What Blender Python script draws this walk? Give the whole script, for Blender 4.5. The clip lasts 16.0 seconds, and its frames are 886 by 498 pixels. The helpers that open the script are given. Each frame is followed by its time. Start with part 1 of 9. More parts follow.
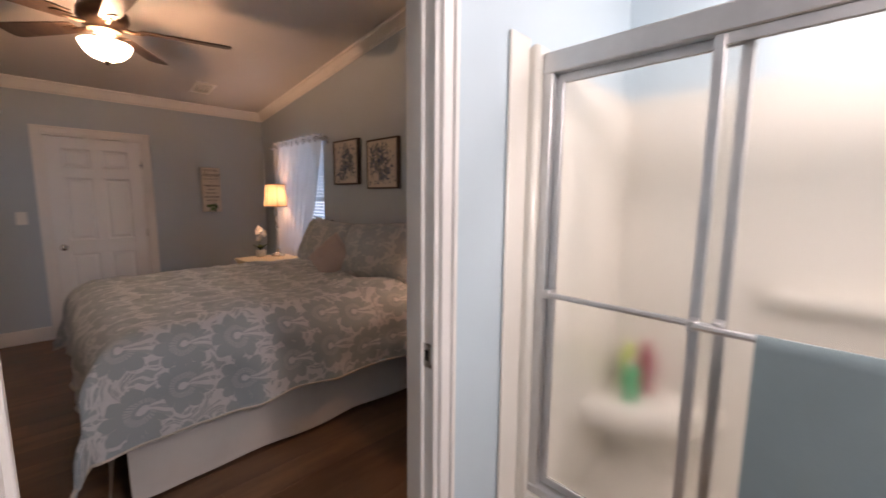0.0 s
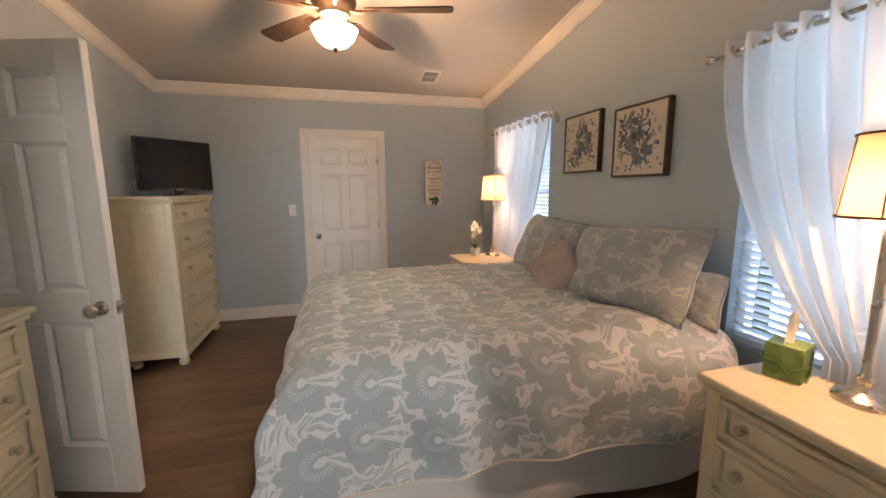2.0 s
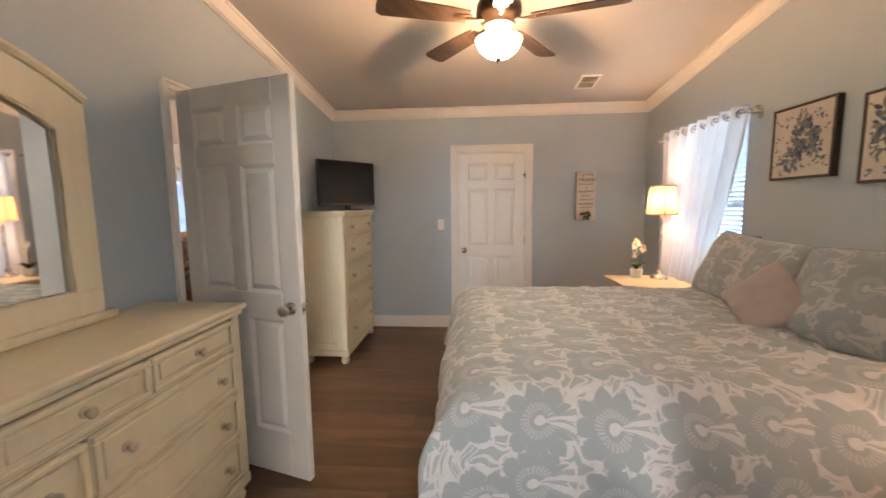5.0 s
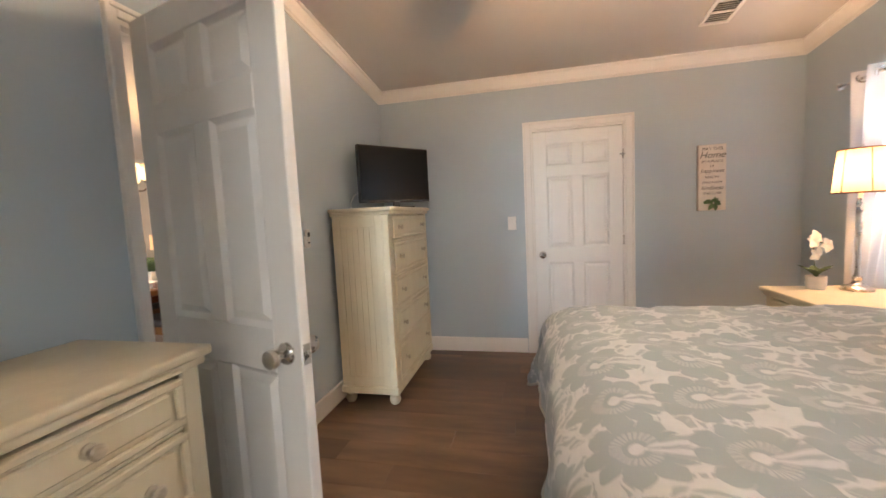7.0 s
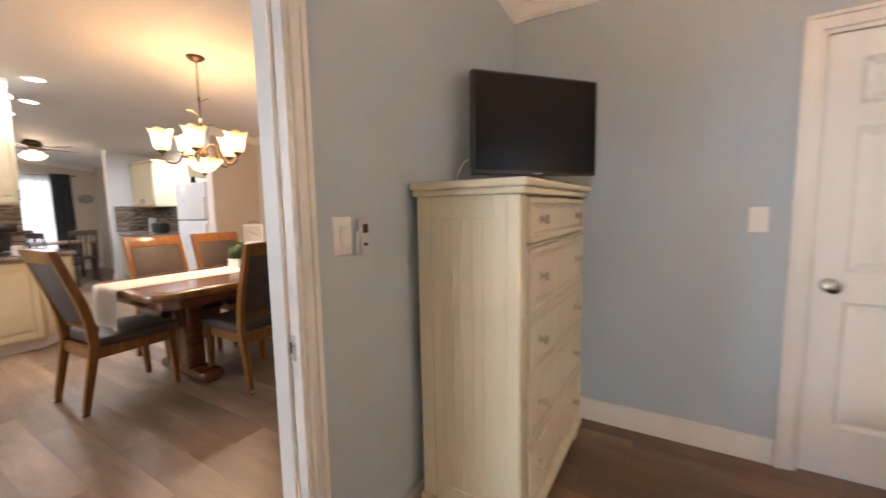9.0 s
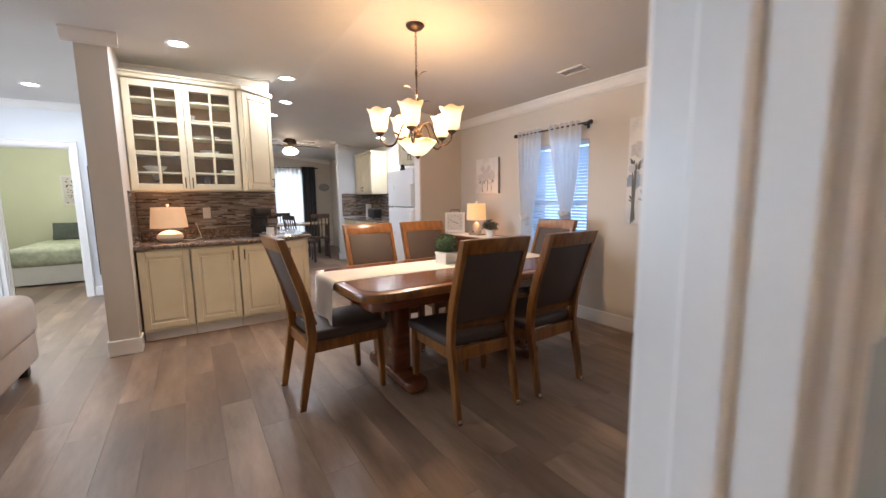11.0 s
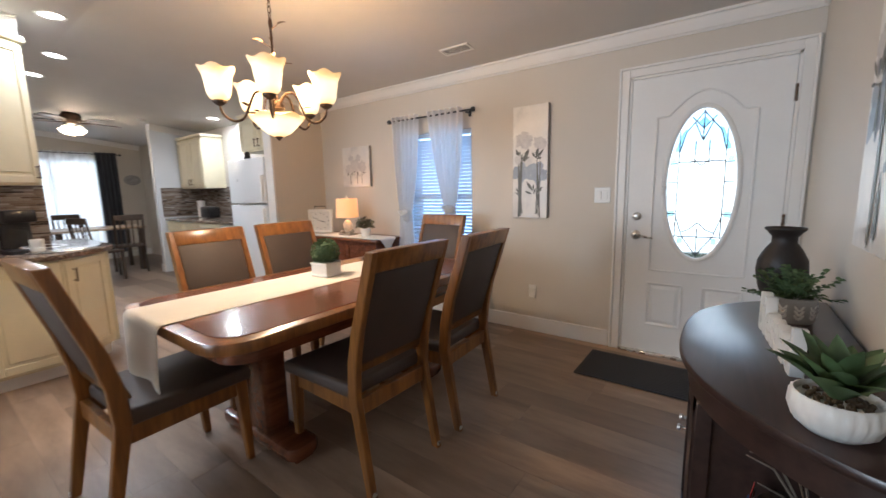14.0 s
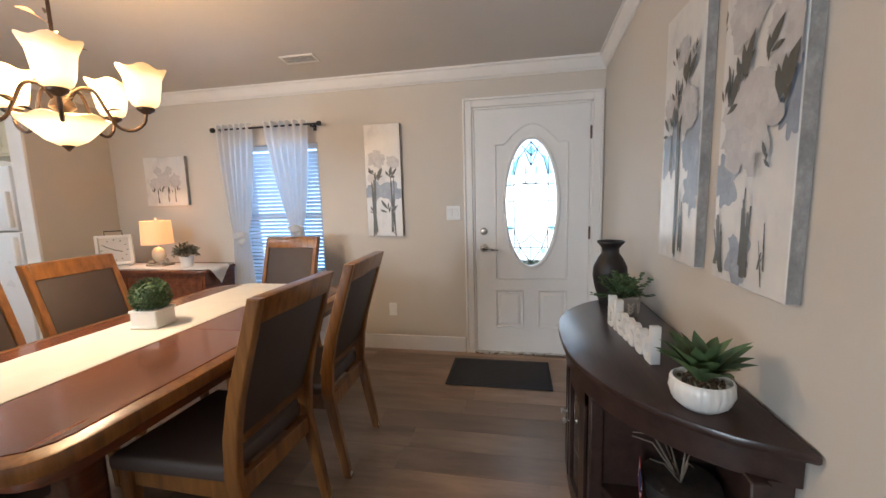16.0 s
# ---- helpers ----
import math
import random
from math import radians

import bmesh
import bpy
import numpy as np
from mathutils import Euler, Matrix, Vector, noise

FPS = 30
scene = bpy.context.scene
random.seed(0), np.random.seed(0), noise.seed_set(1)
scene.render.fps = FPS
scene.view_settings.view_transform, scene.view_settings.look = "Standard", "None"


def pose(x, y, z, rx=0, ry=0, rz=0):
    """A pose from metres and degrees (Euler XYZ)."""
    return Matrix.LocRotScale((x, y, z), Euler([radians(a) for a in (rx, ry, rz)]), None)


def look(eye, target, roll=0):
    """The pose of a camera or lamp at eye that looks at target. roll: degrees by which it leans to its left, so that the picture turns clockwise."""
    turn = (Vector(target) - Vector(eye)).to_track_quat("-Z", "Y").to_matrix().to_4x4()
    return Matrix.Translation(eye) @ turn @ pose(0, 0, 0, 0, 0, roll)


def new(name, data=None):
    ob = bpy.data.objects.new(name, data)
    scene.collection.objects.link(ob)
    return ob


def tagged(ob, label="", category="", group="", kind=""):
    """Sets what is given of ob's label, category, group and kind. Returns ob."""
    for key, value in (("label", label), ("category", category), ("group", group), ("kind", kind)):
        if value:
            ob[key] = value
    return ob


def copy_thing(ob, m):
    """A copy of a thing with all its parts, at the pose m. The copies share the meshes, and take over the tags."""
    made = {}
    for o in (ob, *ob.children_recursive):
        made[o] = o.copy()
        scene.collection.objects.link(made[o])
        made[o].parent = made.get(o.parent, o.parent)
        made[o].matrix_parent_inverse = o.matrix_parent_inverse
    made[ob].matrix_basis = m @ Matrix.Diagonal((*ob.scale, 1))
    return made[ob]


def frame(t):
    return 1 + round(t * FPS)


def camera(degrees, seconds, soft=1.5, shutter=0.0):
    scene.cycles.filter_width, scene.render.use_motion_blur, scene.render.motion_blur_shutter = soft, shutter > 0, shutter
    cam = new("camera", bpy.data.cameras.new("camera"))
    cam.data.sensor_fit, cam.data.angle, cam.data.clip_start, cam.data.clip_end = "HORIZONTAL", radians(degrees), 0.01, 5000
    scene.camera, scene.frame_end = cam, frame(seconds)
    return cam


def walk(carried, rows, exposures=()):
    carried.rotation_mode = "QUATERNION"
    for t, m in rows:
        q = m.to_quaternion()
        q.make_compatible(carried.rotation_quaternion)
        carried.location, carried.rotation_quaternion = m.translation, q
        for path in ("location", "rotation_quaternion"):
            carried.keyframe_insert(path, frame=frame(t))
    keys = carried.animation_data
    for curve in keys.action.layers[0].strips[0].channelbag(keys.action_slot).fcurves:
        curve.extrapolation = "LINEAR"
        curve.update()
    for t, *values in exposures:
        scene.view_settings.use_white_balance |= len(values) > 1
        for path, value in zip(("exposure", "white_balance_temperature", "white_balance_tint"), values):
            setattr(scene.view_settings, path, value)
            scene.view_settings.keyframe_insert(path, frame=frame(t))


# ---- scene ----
cam = camera(96.9, 16.0, 1.5, 0.4)
PATH = [
    (0, (0.358, 0.302, 1.411), (1.764, 1.7, 1.154), 0.5),
    (0.5, (0.497, 0.475, 1.414), (1.553, 2.152, 1.143), 0.3),
    (1, (0.566, 0.662, 1.421), (1.308, 2.498, 1.142), 0.1),
    (1.5, (0.608, 0.888, 1.428), (1.186, 2.78, 1.136), -0.1),
    (2, (0.678, 1.055, 1.424), (1.18, 2.967, 1.117), -0.2),
    (2.5, (0.748, 1.152, 1.418), (1.233, 3.066, 1.103), -0.2),
    (3, (0.757, 1.194, 1.424), (1.246, 3.107, 1.103), -0.1),
    (3.5, (0.749, 1.223, 1.419), (1.163, 3.153, 1.1), -0.2),
    (4, (0.705, 1.23, 1.424), (0.982, 3.188, 1.123), -0.3),
    (4.5, (0.629, 1.219, 1.411), (0.702, 3.2, 1.15), -0.5),
    (5, (0.552, 1.213, 1.408), (0.396, 3.195, 1.185), -0.7),
    (5.2, (0.506, 1.212, 1.393), (0.285, 3.188, 1.185), -0.7),
    (7.3, (0.299, 2.263, 1.27), (-0.159, 4.203, 1.103), -2.6),
    (7.5, (0.244, 2.397, 1.262), (-0.2, 4.34, 1.091), -1.6),
    (8, (0.136, 2.71, 1.267), (-0.386, 4.63, 1.069), -1.1),
    (8.5, (0.016, 3.018, 1.273), (-0.697, 4.875, 1.063), -1.3),
    (9, (-0.121, 3.293, 1.271), (-1.157, 4.991, 1.064), -1.1),
    (9.5, (-0.314, 3.443, 1.272), (-1.688, 4.879, 1.046), -0.9),
    (10, (-0.534, 3.522, 1.272), (-2.145, 4.682, 1.025), -0.6),
    (10.2, (-0.609, 3.548, 1.262), (-2.279, 4.62, 1.011), -0.7),
    (12.3, (-1.31, 3.764, 1.3), (-2.954, 4.875, 1.044), -1.0),
    (12.5, (-1.325, 3.785, 1.298), (-2.925, 4.955, 1.035), -1.2),
    (13, (-1.382, 3.802, 1.255), (-2.851, 5.134, 0.993), -1.0),
    (13.5, (-1.427, 3.812, 1.254), (-2.763, 5.274, 0.972), -1.1),
    (14, (-1.516, 3.821, 1.282), (-2.683, 5.418, 0.987), -1.2),
    (14.5, (-1.654, 3.865, 1.296), (-2.581, 5.612, 1.002), -1.4),
    (15, (-1.748, 3.861, 1.337), (-2.431, 5.72, 1.055), -1.5),
    (15.5, (-1.801, 3.812, 1.35), (-2.26, 5.74, 1.084), -1.6),
    (16, (-1.793, 3.788, 1.35), (-2.171, 5.734, 1.09), -1.6),
]
EXPO = [(0.0, -0.93, 6650, 26), (0.5, -0.86, 6600, 23), (1.0, -0.58, 6600, 19), (1.5, -0.12, 6700, 17), (2.0, 0.08, 6600, 13), (3.0, 0.25, 6350, 11), (4.0, 0.35, 6400, 11), (5.0, 0.38, 6600, 13),
        (7.5, 0.70, 6100, 10), (8.0, 0.76, 6000, 11), (8.5, 0.76, 6400, 13), (10.0, 0.50, 6150, 15), (12.5, 0.28, 5750, 10), (16.0, 0.35, 6000, 10)]
walk(cam, [(t, look(eye, target, roll)) for t, eye, target, roll in PATH], EXPO)

# ---- heights and plan ----
BED_W, BED_E, BED_S, BED_N = -1.02, 2.40, 1.22, 5.64
DIN_E, DIN_N = -1.14, 7.07
RIDGE = 4.80


def bed_ceiling(y):
    return 2.45 + 0.12 * (5.64 - y)


def great_ceiling(y):
    return 2.37 + 0.11 * (7.07 - y) if y > RIDGE else 2.6197 - 0.02 * (RIDGE - y)


# ---- world and lights ----
world = bpy.data.worlds.new("sky")
scene.world = world
world.use_nodes = True
wn = world.node_tree
sky = wn.nodes.new("ShaderNodeTexSky")
sky.sky_type, sky.sun_disc = "NISHITA", False
sky.sun_elevation, sky.sun_rotation = radians(40), radians(140)
wn.links.new(sky.outputs[0], wn.nodes["Background"].inputs[0])
wn.nodes["Background"].inputs[1].default_value = 0.12
sun_data = bpy.data.lights.new("sun", "SUN")
sun_data.energy, sun_data.angle, sun_data.color = 0.8, radians(12), (1.0, 0.96, 0.9)
sun = new("sun", sun_data)
sun.matrix_world = look((20, -12, 20), (0, 4, 0))

WARM, SOFT, DAY = (1.0, 0.56, 0.28), (1.0, 0.74, 0.48), (0.64, 0.82, 1.0)


def lamp(name, at, watts, colour, radius=0.05, aim=None, size=None, shape="SQUARE"):
    data = bpy.data.lights.new(name, "AREA" if size else "POINT")
    data.energy, data.color = watts, colour
    if size:
        data.shape = shape
        data.size = size[0]
        if shape == "RECTANGLE":
            data.size_y = size[1]
    else:
        data.shadow_soft_size = radius
    ob = new(name, data)
    ob.matrix_world = look(at, aim) if aim else pose(*at)
    return ob


lamp("fan_bulb", (0.70, 3.56, 2.336), 56, WARM, 0.03)
lamp("bedside_bulb", (2.17, 4.75, 1.42), 24.0, WARM, 0.04)
lamp("bedside_bulb", (2.24, 1.83, 1.40), 32.0, WARM, 0.04)
# Bathroom light out of view, placed so it also reaches the bedroom through the doorway.
lamp("unseen_bath_light", (1.04, -0.58, 2.12), 115, (1.0, 0.93, 0.86), 0.12)
lamp("shower_bulb", (2.0, 0.2, 2.36), 33, (1.0, 0.95, 0.88), 0.10)
lamp("chandelier_bulb", (-3.68, 5.18, 1.98), 32, (1.0, 0.57, 0.23), 0.12)
lamp("chandelier_bowl_bulb", (-3.68, 5.18, 1.584), 10, SOFT, aim=(-3.68, 5.181, 0), size=(0.10,), shape="DISK")
lamp("sideboard_bulb", (-5.03, 6.80, 1.13), 2.5, WARM, 0.05)
lamp("counter_bulb", (-5.55, 3.47, 1.16), 3.5, WARM, 0.05)
lamp("window_daylight", (2.66, 1.95, 1.40), 33, DAY, aim=(0, 1.95, 1.30), size=(0.95, 1.35), shape="RECTANGLE")
lamp("window_daylight", (2.66, 4.55, 1.40), 32, DAY, aim=(0, 4.55, 1.30), size=(0.95, 1.35), shape="RECTANGLE")
lamp("window_daylight", (-3.95, 7.40, 1.30), 17, (0.38, 0.63, 1.0), aim=(-3.95, 4, 1.2), size=(0.9, 1.25), shape="RECTANGLE")
lamp("door_daylight", (-1.69, 7.35, 1.30), 3, (0.86, 0.94, 1.0), aim=(-1.69, 4, 1.25), size=(0.45, 1.05), shape="RECTANGLE")
lamp("nook_daylight", (-12.5, 5.60, 1.25), 34, (0.85, 0.93, 1.0), aim=(-8, 5.4, 1.2), size=(1.5, 1.6), shape="RECTANGLE")
CANS = [(-5.06, 3.67), (-5.66, 4.66), (-6.75, 4.86), (-7.7, 4.85), (-7.1, 2.3), (-7.8, 6.72)]
for cx, cy in CANS:
    lamp("downlight_bulb", (cx, cy, great_ceiling(cy) - 0.03), 13, (0.95, 0.975, 1.0), aim=(cx, cy, 0), size=(0.13,), shape="DISK")
# Added fill that brightens the green bedroom; no lamp is known there.
lamp("green_room_fill", (-9.6, 1.6, 2.1), 42, (1.0, 0.93, 0.8), 0.1)
# Added daylight fill for an assumed south window out of view.
lamp("living_fill_daylight", (-5.5, -2.2, 1.5), 195, (0.82, 0.92, 1.0), aim=(-5.5, 3, 1.2), size=(2.6, 1.5), shape="RECTANGLE")
lamp("nook_bulb", (-9.6, 5.5, 2.12), 12, SOFT, 0.08)


# ---- modelling kit ----
def to(bm, m):
    bm.transform(m)
    return bm


def box(lo, hi, bevel=0.0, seg=1):
    bm = bmesh.new()
    bmesh.ops.create_cube(bm, size=1)
    s = [max(b - a, 1e-4) for a, b in zip(lo, hi)]
    c = [(a + b) / 2 for a, b in zip(lo, hi)]
    bm.transform(Matrix.Translation(c) @ Matrix.Diagonal((*s, 1)))
    if bevel:
        bmesh.ops.bevel(bm, geom=bm.edges[:], offset=min(bevel, min(s) * 0.45), segments=seg, affect="EDGES", profile=0.5)
    return bm


def lathe(profile, n=20, cap=True):
    """A turned body from (radius, height) pairs."""
    bm = bmesh.new()
    rings = []
    for r, z in profile:
        rings.append([bm.verts.new((r * math.cos(2 * math.pi * i / n), r * math.sin(2 * math.pi * i / n), z)) for i in range(n)])
    for a, b in zip(rings, rings[1:]):
        for i in range(n):
            bm.faces.new((a[i], a[(i + 1) % n], b[(i + 1) % n], b[i]))
    if cap:
        if profile[0][0] > 1e-4:
            bm.faces.new(rings[0][::-1])
        if profile[-1][0] > 1e-4:
            bm.faces.new(rings[-1])
    return bm


def tube(points, r, n=8, ends=None):
    """A round bar along points; ends: radius at the end, for a taper."""
    bm = bmesh.new()
    pts = [Vector(p) for p in points]
    rings = []
    for i, p in enumerate(pts):
        d = (pts[min(i + 1, len(pts) - 1)] - pts[max(i - 1, 0)]).normalized()
        q = d.to_track_quat("Z", "Y")
        rr = r if ends is None else r + (ends - r) * i / (len(pts) - 1)
        rings.append([bm.verts.new(p + q @ Vector((rr * math.cos(2 * math.pi * k / n), rr * math.sin(2 * math.pi * k / n), 0))) for k in range(n)])
    for a, b in zip(rings, rings[1:]):
        for k in range(n):
            bm.faces.new((a[k], a[(k + 1) % n], b[(k + 1) % n], b[k]))
    bm.faces.new(rings[0][::-1])
    bm.faces.new(rings[-1])
    return bm


def prism(poly, z0, z1, bevel=0.0, seg=1):
    """An upright slab over a polygon in plan."""
    bm = bmesh.new()
    a = [bm.verts.new((x, y, z0)) for x, y in poly]
    b = [bm.verts.new((x, y, z1)) for x, y in poly]
    n = len(poly)
    bm.faces.new(a[::-1])
    bm.faces.new(b)
    for i in range(n):
        bm.faces.new((a[i], a[(i + 1) % n], b[(i + 1) % n], b[i]))
    bmesh.ops.recalc_face_normals(bm, faces=bm.faces[:])
    if bevel:
        rim = [e for e in bm.edges if abs(e.verts[0].co.z - e.verts[1].co.z) < 1e-6]
        bmesh.ops.bevel(bm, geom=rim, offset=bevel, segments=seg, affect="EDGES", profile=0.5)
    return bm


def ball(r, at=(0, 0, 0), scale=(1, 1, 1), n=14):
    bm = bmesh.new()
    bmesh.ops.create_uvsphere(bm, u_segments=n, v_segments=max(6, n // 2 + 1), radius=r)
    bm.transform(Matrix.Translation(at) @ Matrix.Diagonal((*scale, 1)))
    return bm


def sheet(nu, nv, fn, thick=0.0):
    """A cloth from fn(u, v) with a UV map in metres; thick: real thickness."""
    bm = bmesh.new()
    uv = bm.loops.layers.uv.new("UVMap")
    vs, co = [], {}
    for i in range(nu + 1):
        row = []
        for j in range(nv + 1):
            p, st = fn(i / nu, j / nv)
            v = bm.verts.new(p)
            co[v] = st
            row.append(v)
        vs.append(row)
    for i in range(nu):
        for j in range(nv):
            f = bm.faces.new((vs[i][j], vs[i + 1][j], vs[i + 1][j + 1], vs[i][j + 1]))
            for lp in f.loops:
                lp[uv].uv = co[lp.vert]
    if thick:
        bm.normal_update()
        lower = [[bm.verts.new(v.co - v.normal * thick) for v in row] for row in vs]
        for row, low in zip(vs, lower):
            for v, w in zip(row, low):
                co[w] = co[v]
        fresh = [bm.faces.new((lower[i][j], lower[i][j + 1], lower[i + 1][j + 1], lower[i + 1][j])) for i in range(nu) for j in range(nv)]
        for i in range(nu):
            fresh.append(bm.faces.new((vs[i + 1][0], vs[i][0], lower[i][0], lower[i + 1][0])))
            fresh.append(bm.faces.new((vs[i][nv], vs[i + 1][nv], lower[i + 1][nv], lower[i][nv])))
        for j in range(nv):
            fresh.append(bm.faces.new((vs[0][j], vs[0][j + 1], lower[0][j + 1], lower[0][j])))
            fresh.append(bm.faces.new((vs[nu][j + 1], vs[nu][j], lower[nu][j], lower[nu][j + 1])))
        for f in fresh:
            for lp in f.loops:
                lp[uv].uv = co[lp.vert]
    return bm


def merged(bms):
    out = bmesh.new()
    for b in bms:
        me = bpy.data.meshes.new("tmp")
        b.to_mesh(me)
        b.free()
        out.from_mesh(me)
        bpy.data.meshes.remove(me)
    return out


def part(name, bm, material, parent=None, label="", smooth=40):
    """Links a bmesh, or several, as one mesh object, under its thing where there is one."""
    if isinstance(bm, (list, tuple)):
        bm = merged(bm)
    me = bpy.data.meshes.new(name)
    bm.to_mesh(me)
    bm.free()
    for m in (material if isinstance(material, (list, tuple)) else [material]):
        me.materials.append(m)
    if smooth:
        me.shade_smooth()
        me.set_sharp_from_angle(angle=radians(smooth))
    ob = new(name, me)
    if parent:
        ob.parent = parent
    if label:
        ob["label"] = label
    return ob


def again(ob, name, parent, m):
    """Another object on the same mesh, as a part."""
    o = new(name, ob.data)
    o.parent = parent
    o.matrix_local = m
    return o


def thing(name, at, rz=0, label="", category="", group="", kind=""):
    ob = new(name)
    ob.matrix_basis = pose(*at, 0, 0, rz)
    ob.empty_display_size = 0.1
    return tagged(ob, label, category, group, kind)


def setting(name, bm, material, label="", category="", smooth=30):
    ob = part(name, bm, material, None, "", smooth)
    return tagged(ob, label, category, "", "structure")


# ---- materials ----
def shader(name):
    m = bpy.data.materials.new(name)
    m.use_nodes = True
    return m, m.node_tree, m.node_tree.nodes["Principled BSDF"]


def noise_node(nt, scale, detail=4, vec=None, rough=0.55):
    n = nt.nodes.new("ShaderNodeTexNoise")
    n.inputs["Scale"].default_value, n.inputs["Detail"].default_value, n.inputs["Roughness"].default_value = scale, detail, rough
    if vec:
        nt.links.new(vec, n.inputs["Vector"])
    return n


def coords(nt, stretch=(1, 1, 1), kind="Object"):
    tc = nt.nodes.new("ShaderNodeTexCoord")
    mp = nt.nodes.new("ShaderNodeMapping")
    mp.inputs["Scale"].default_value = stretch
    nt.links.new(tc.outputs[kind], mp.inputs["Vector"])
    return mp.outputs[0]


def ramp(nt, fac, stops):
    r = nt.nodes.new("ShaderNodeValToRGB")
    e = r.color_ramp.elements
    while len(e) < len(stops):
        e.new(0.5)
    for el, (p, c) in zip(e, stops):
        el.position, el.color = p, (*c, 1)
    nt.links.new(fac, r.inputs[0])
    return r.outputs[0]


def mixed(nt, fac, a, b, mode="MIX"):
    n = nt.nodes.new("ShaderNodeMix")
    n.data_type, n.blend_type = "RGBA", mode
    for sock, v in ((n.inputs[0], fac), (n.inputs[6], a), (n.inputs[7], b)):
        if isinstance(v, (int, float)):
            sock.default_value = v
        elif isinstance(v, tuple):
            sock.default_value = (*v, 1)
        else:
            nt.links.new(v, sock)
    return n.outputs[2]


def maths(nt, op, a, b=None):
    n = nt.nodes.new("ShaderNodeMath")
    n.operation = op
    for sock, v in zip(n.inputs, (a, b)):
        if v is None:
            continue
        if isinstance(v, (int, float)):
            sock.default_value = v
        else:
            nt.links.new(v, sock)
    return n.outputs[0]


def bump(nt, b, height, strength, distance=0.002):
    n = nt.nodes.new("ShaderNodeBump")
    n.inputs["Strength"].default_value, n.inputs["Distance"].default_value = strength, distance
    nt.links.new(height, n.inputs["Height"])
    nt.links.new(n.outputs[0], b.inputs["Normal"])


def shade(c, k):
    return tuple(min(1.0, v * k) for v in c)


def plain(name, c, rough=0.5, metal=0.0, vary=0.06, scale=3.0, grain=90.0, relief=0.15, depth=0.001, stretch=(1, 1, 1), **extra):
    """A surface with broad unevenness and a fine grain."""
    m, nt, b = shader(name)
    v = coords(nt, stretch)
    broad, fine = noise_node(nt, scale, 3, v), noise_node(nt, grain, 3, v)
    col = ramp(nt, broad.outputs[0], [(0.3, shade(c, 1 - vary)), (0.7, shade(c, 1 + vary))])
    col = mixed(nt, ramp(nt, fine.outputs[0], [(0.35, (0, 0, 0)), (0.75, (0.35,) * 3)]), col, shade(c, 1 - 1.5 * vary))
    nt.links.new(col, b.inputs["Base Color"])
    b.inputs["Roughness"].default_value, b.inputs["Metallic"].default_value = rough, metal
    nt.links.new(maths(nt, "ADD", maths(nt, "MULTIPLY", broad.outputs[0], 0.16), rough - 0.08), b.inputs["Roughness"])
    bump(nt, b, fine.outputs[0], relief, depth)
    for k, val in extra.items():
        b.inputs[k.replace("_", " ")].default_value = val
    return m


def wood(name, dark, light, rough=0.35, along=0, scale=6.0, coat=0.0, contrast=1.0):
    m, nt, b = shader(name)
    st = [scale * 4] * 3
    st[along] = scale * 0.35
    v = coords(nt, tuple(st))
    g = noise_node(nt, 1.0, 6, v, 0.65)
    g2 = noise_node(nt, 6.0, 3, v, 0.6)
    col = ramp(nt, g.outputs[0], [(0.32, dark), (0.68, light)])
    col = mixed(nt, maths(nt, "MULTIPLY", g2.outputs[0], 0.35 * contrast), col, shade(dark, 0.8))
    nt.links.new(col, b.inputs["Base Color"])
    b.inputs["Roughness"].default_value = rough
    if coat:
        b.inputs["Coat Weight"].default_value, b.inputs["Coat Roughness"].default_value = coat, 0.12
    bump(nt, b, g2.outputs[0], 0.12, 0.001)
    return m


def planks(name, dark, light):
    """Vinyl boards: each board takes its own tone and its own stretch of grain."""
    m, nt, b = shader(name)
    oi = nt.nodes.new("ShaderNodeObjectInfo")
    tc = nt.nodes.new("ShaderNodeTexCoord")
    off = nt.nodes.new("ShaderNodeVectorMath")
    off.operation = "MULTIPLY_ADD"
    nt.links.new(oi.outputs["Random"], off.inputs[0])
    off.inputs[1].default_value = (37.0, 11.0, 5.0)
    nt.links.new(tc.outputs["Object"], off.inputs[2])
    mp = nt.nodes.new("ShaderNodeMapping")
    mp.inputs["Scale"].default_value = (0.8, 3.6, 1.0)
    nt.links.new(off.outputs[0], mp.inputs["Vector"])
    g, g2 = noise_node(nt, 1.6, 6, mp.outputs[0], 0.6), noise_node(nt, 10.0, 4, mp.outputs[0], 0.7)
    mp2 = nt.nodes.new("ShaderNodeMapping")
    mp2.inputs["Scale"].default_value = (0.9, 3.5, 1.0)
    nt.links.new(off.outputs[0], mp2.inputs["Vector"])
    g3 = noise_node(nt, 2.2, 3, mp2.outputs[0])
    col = ramp(nt, g.outputs[0], [(0.28, dark), (0.72, light)])
    tone = maths(nt, "ADD", maths(nt, "MULTIPLY", oi.outputs["Random"], 0.85), maths(nt, "MULTIPLY", g3.outputs[0], 0.30))
    col = mixed(nt, tone, mixed(nt, 0.78, col, shade(dark, 0.85)), col)
    col = mixed(nt, maths(nt, "MULTIPLY", g2.outputs[0], 0.18), col, shade(dark, 0.6))
    nt.links.new(col, b.inputs["Base Color"])
    nt.links.new(maths(nt, "ADD", maths(nt, "MULTIPLY", g.outputs[0], 0.2), 0.3), b.inputs["Roughness"])
    bump(nt, b, g2.outputs[0], 0.15, 0.0008)
    return m


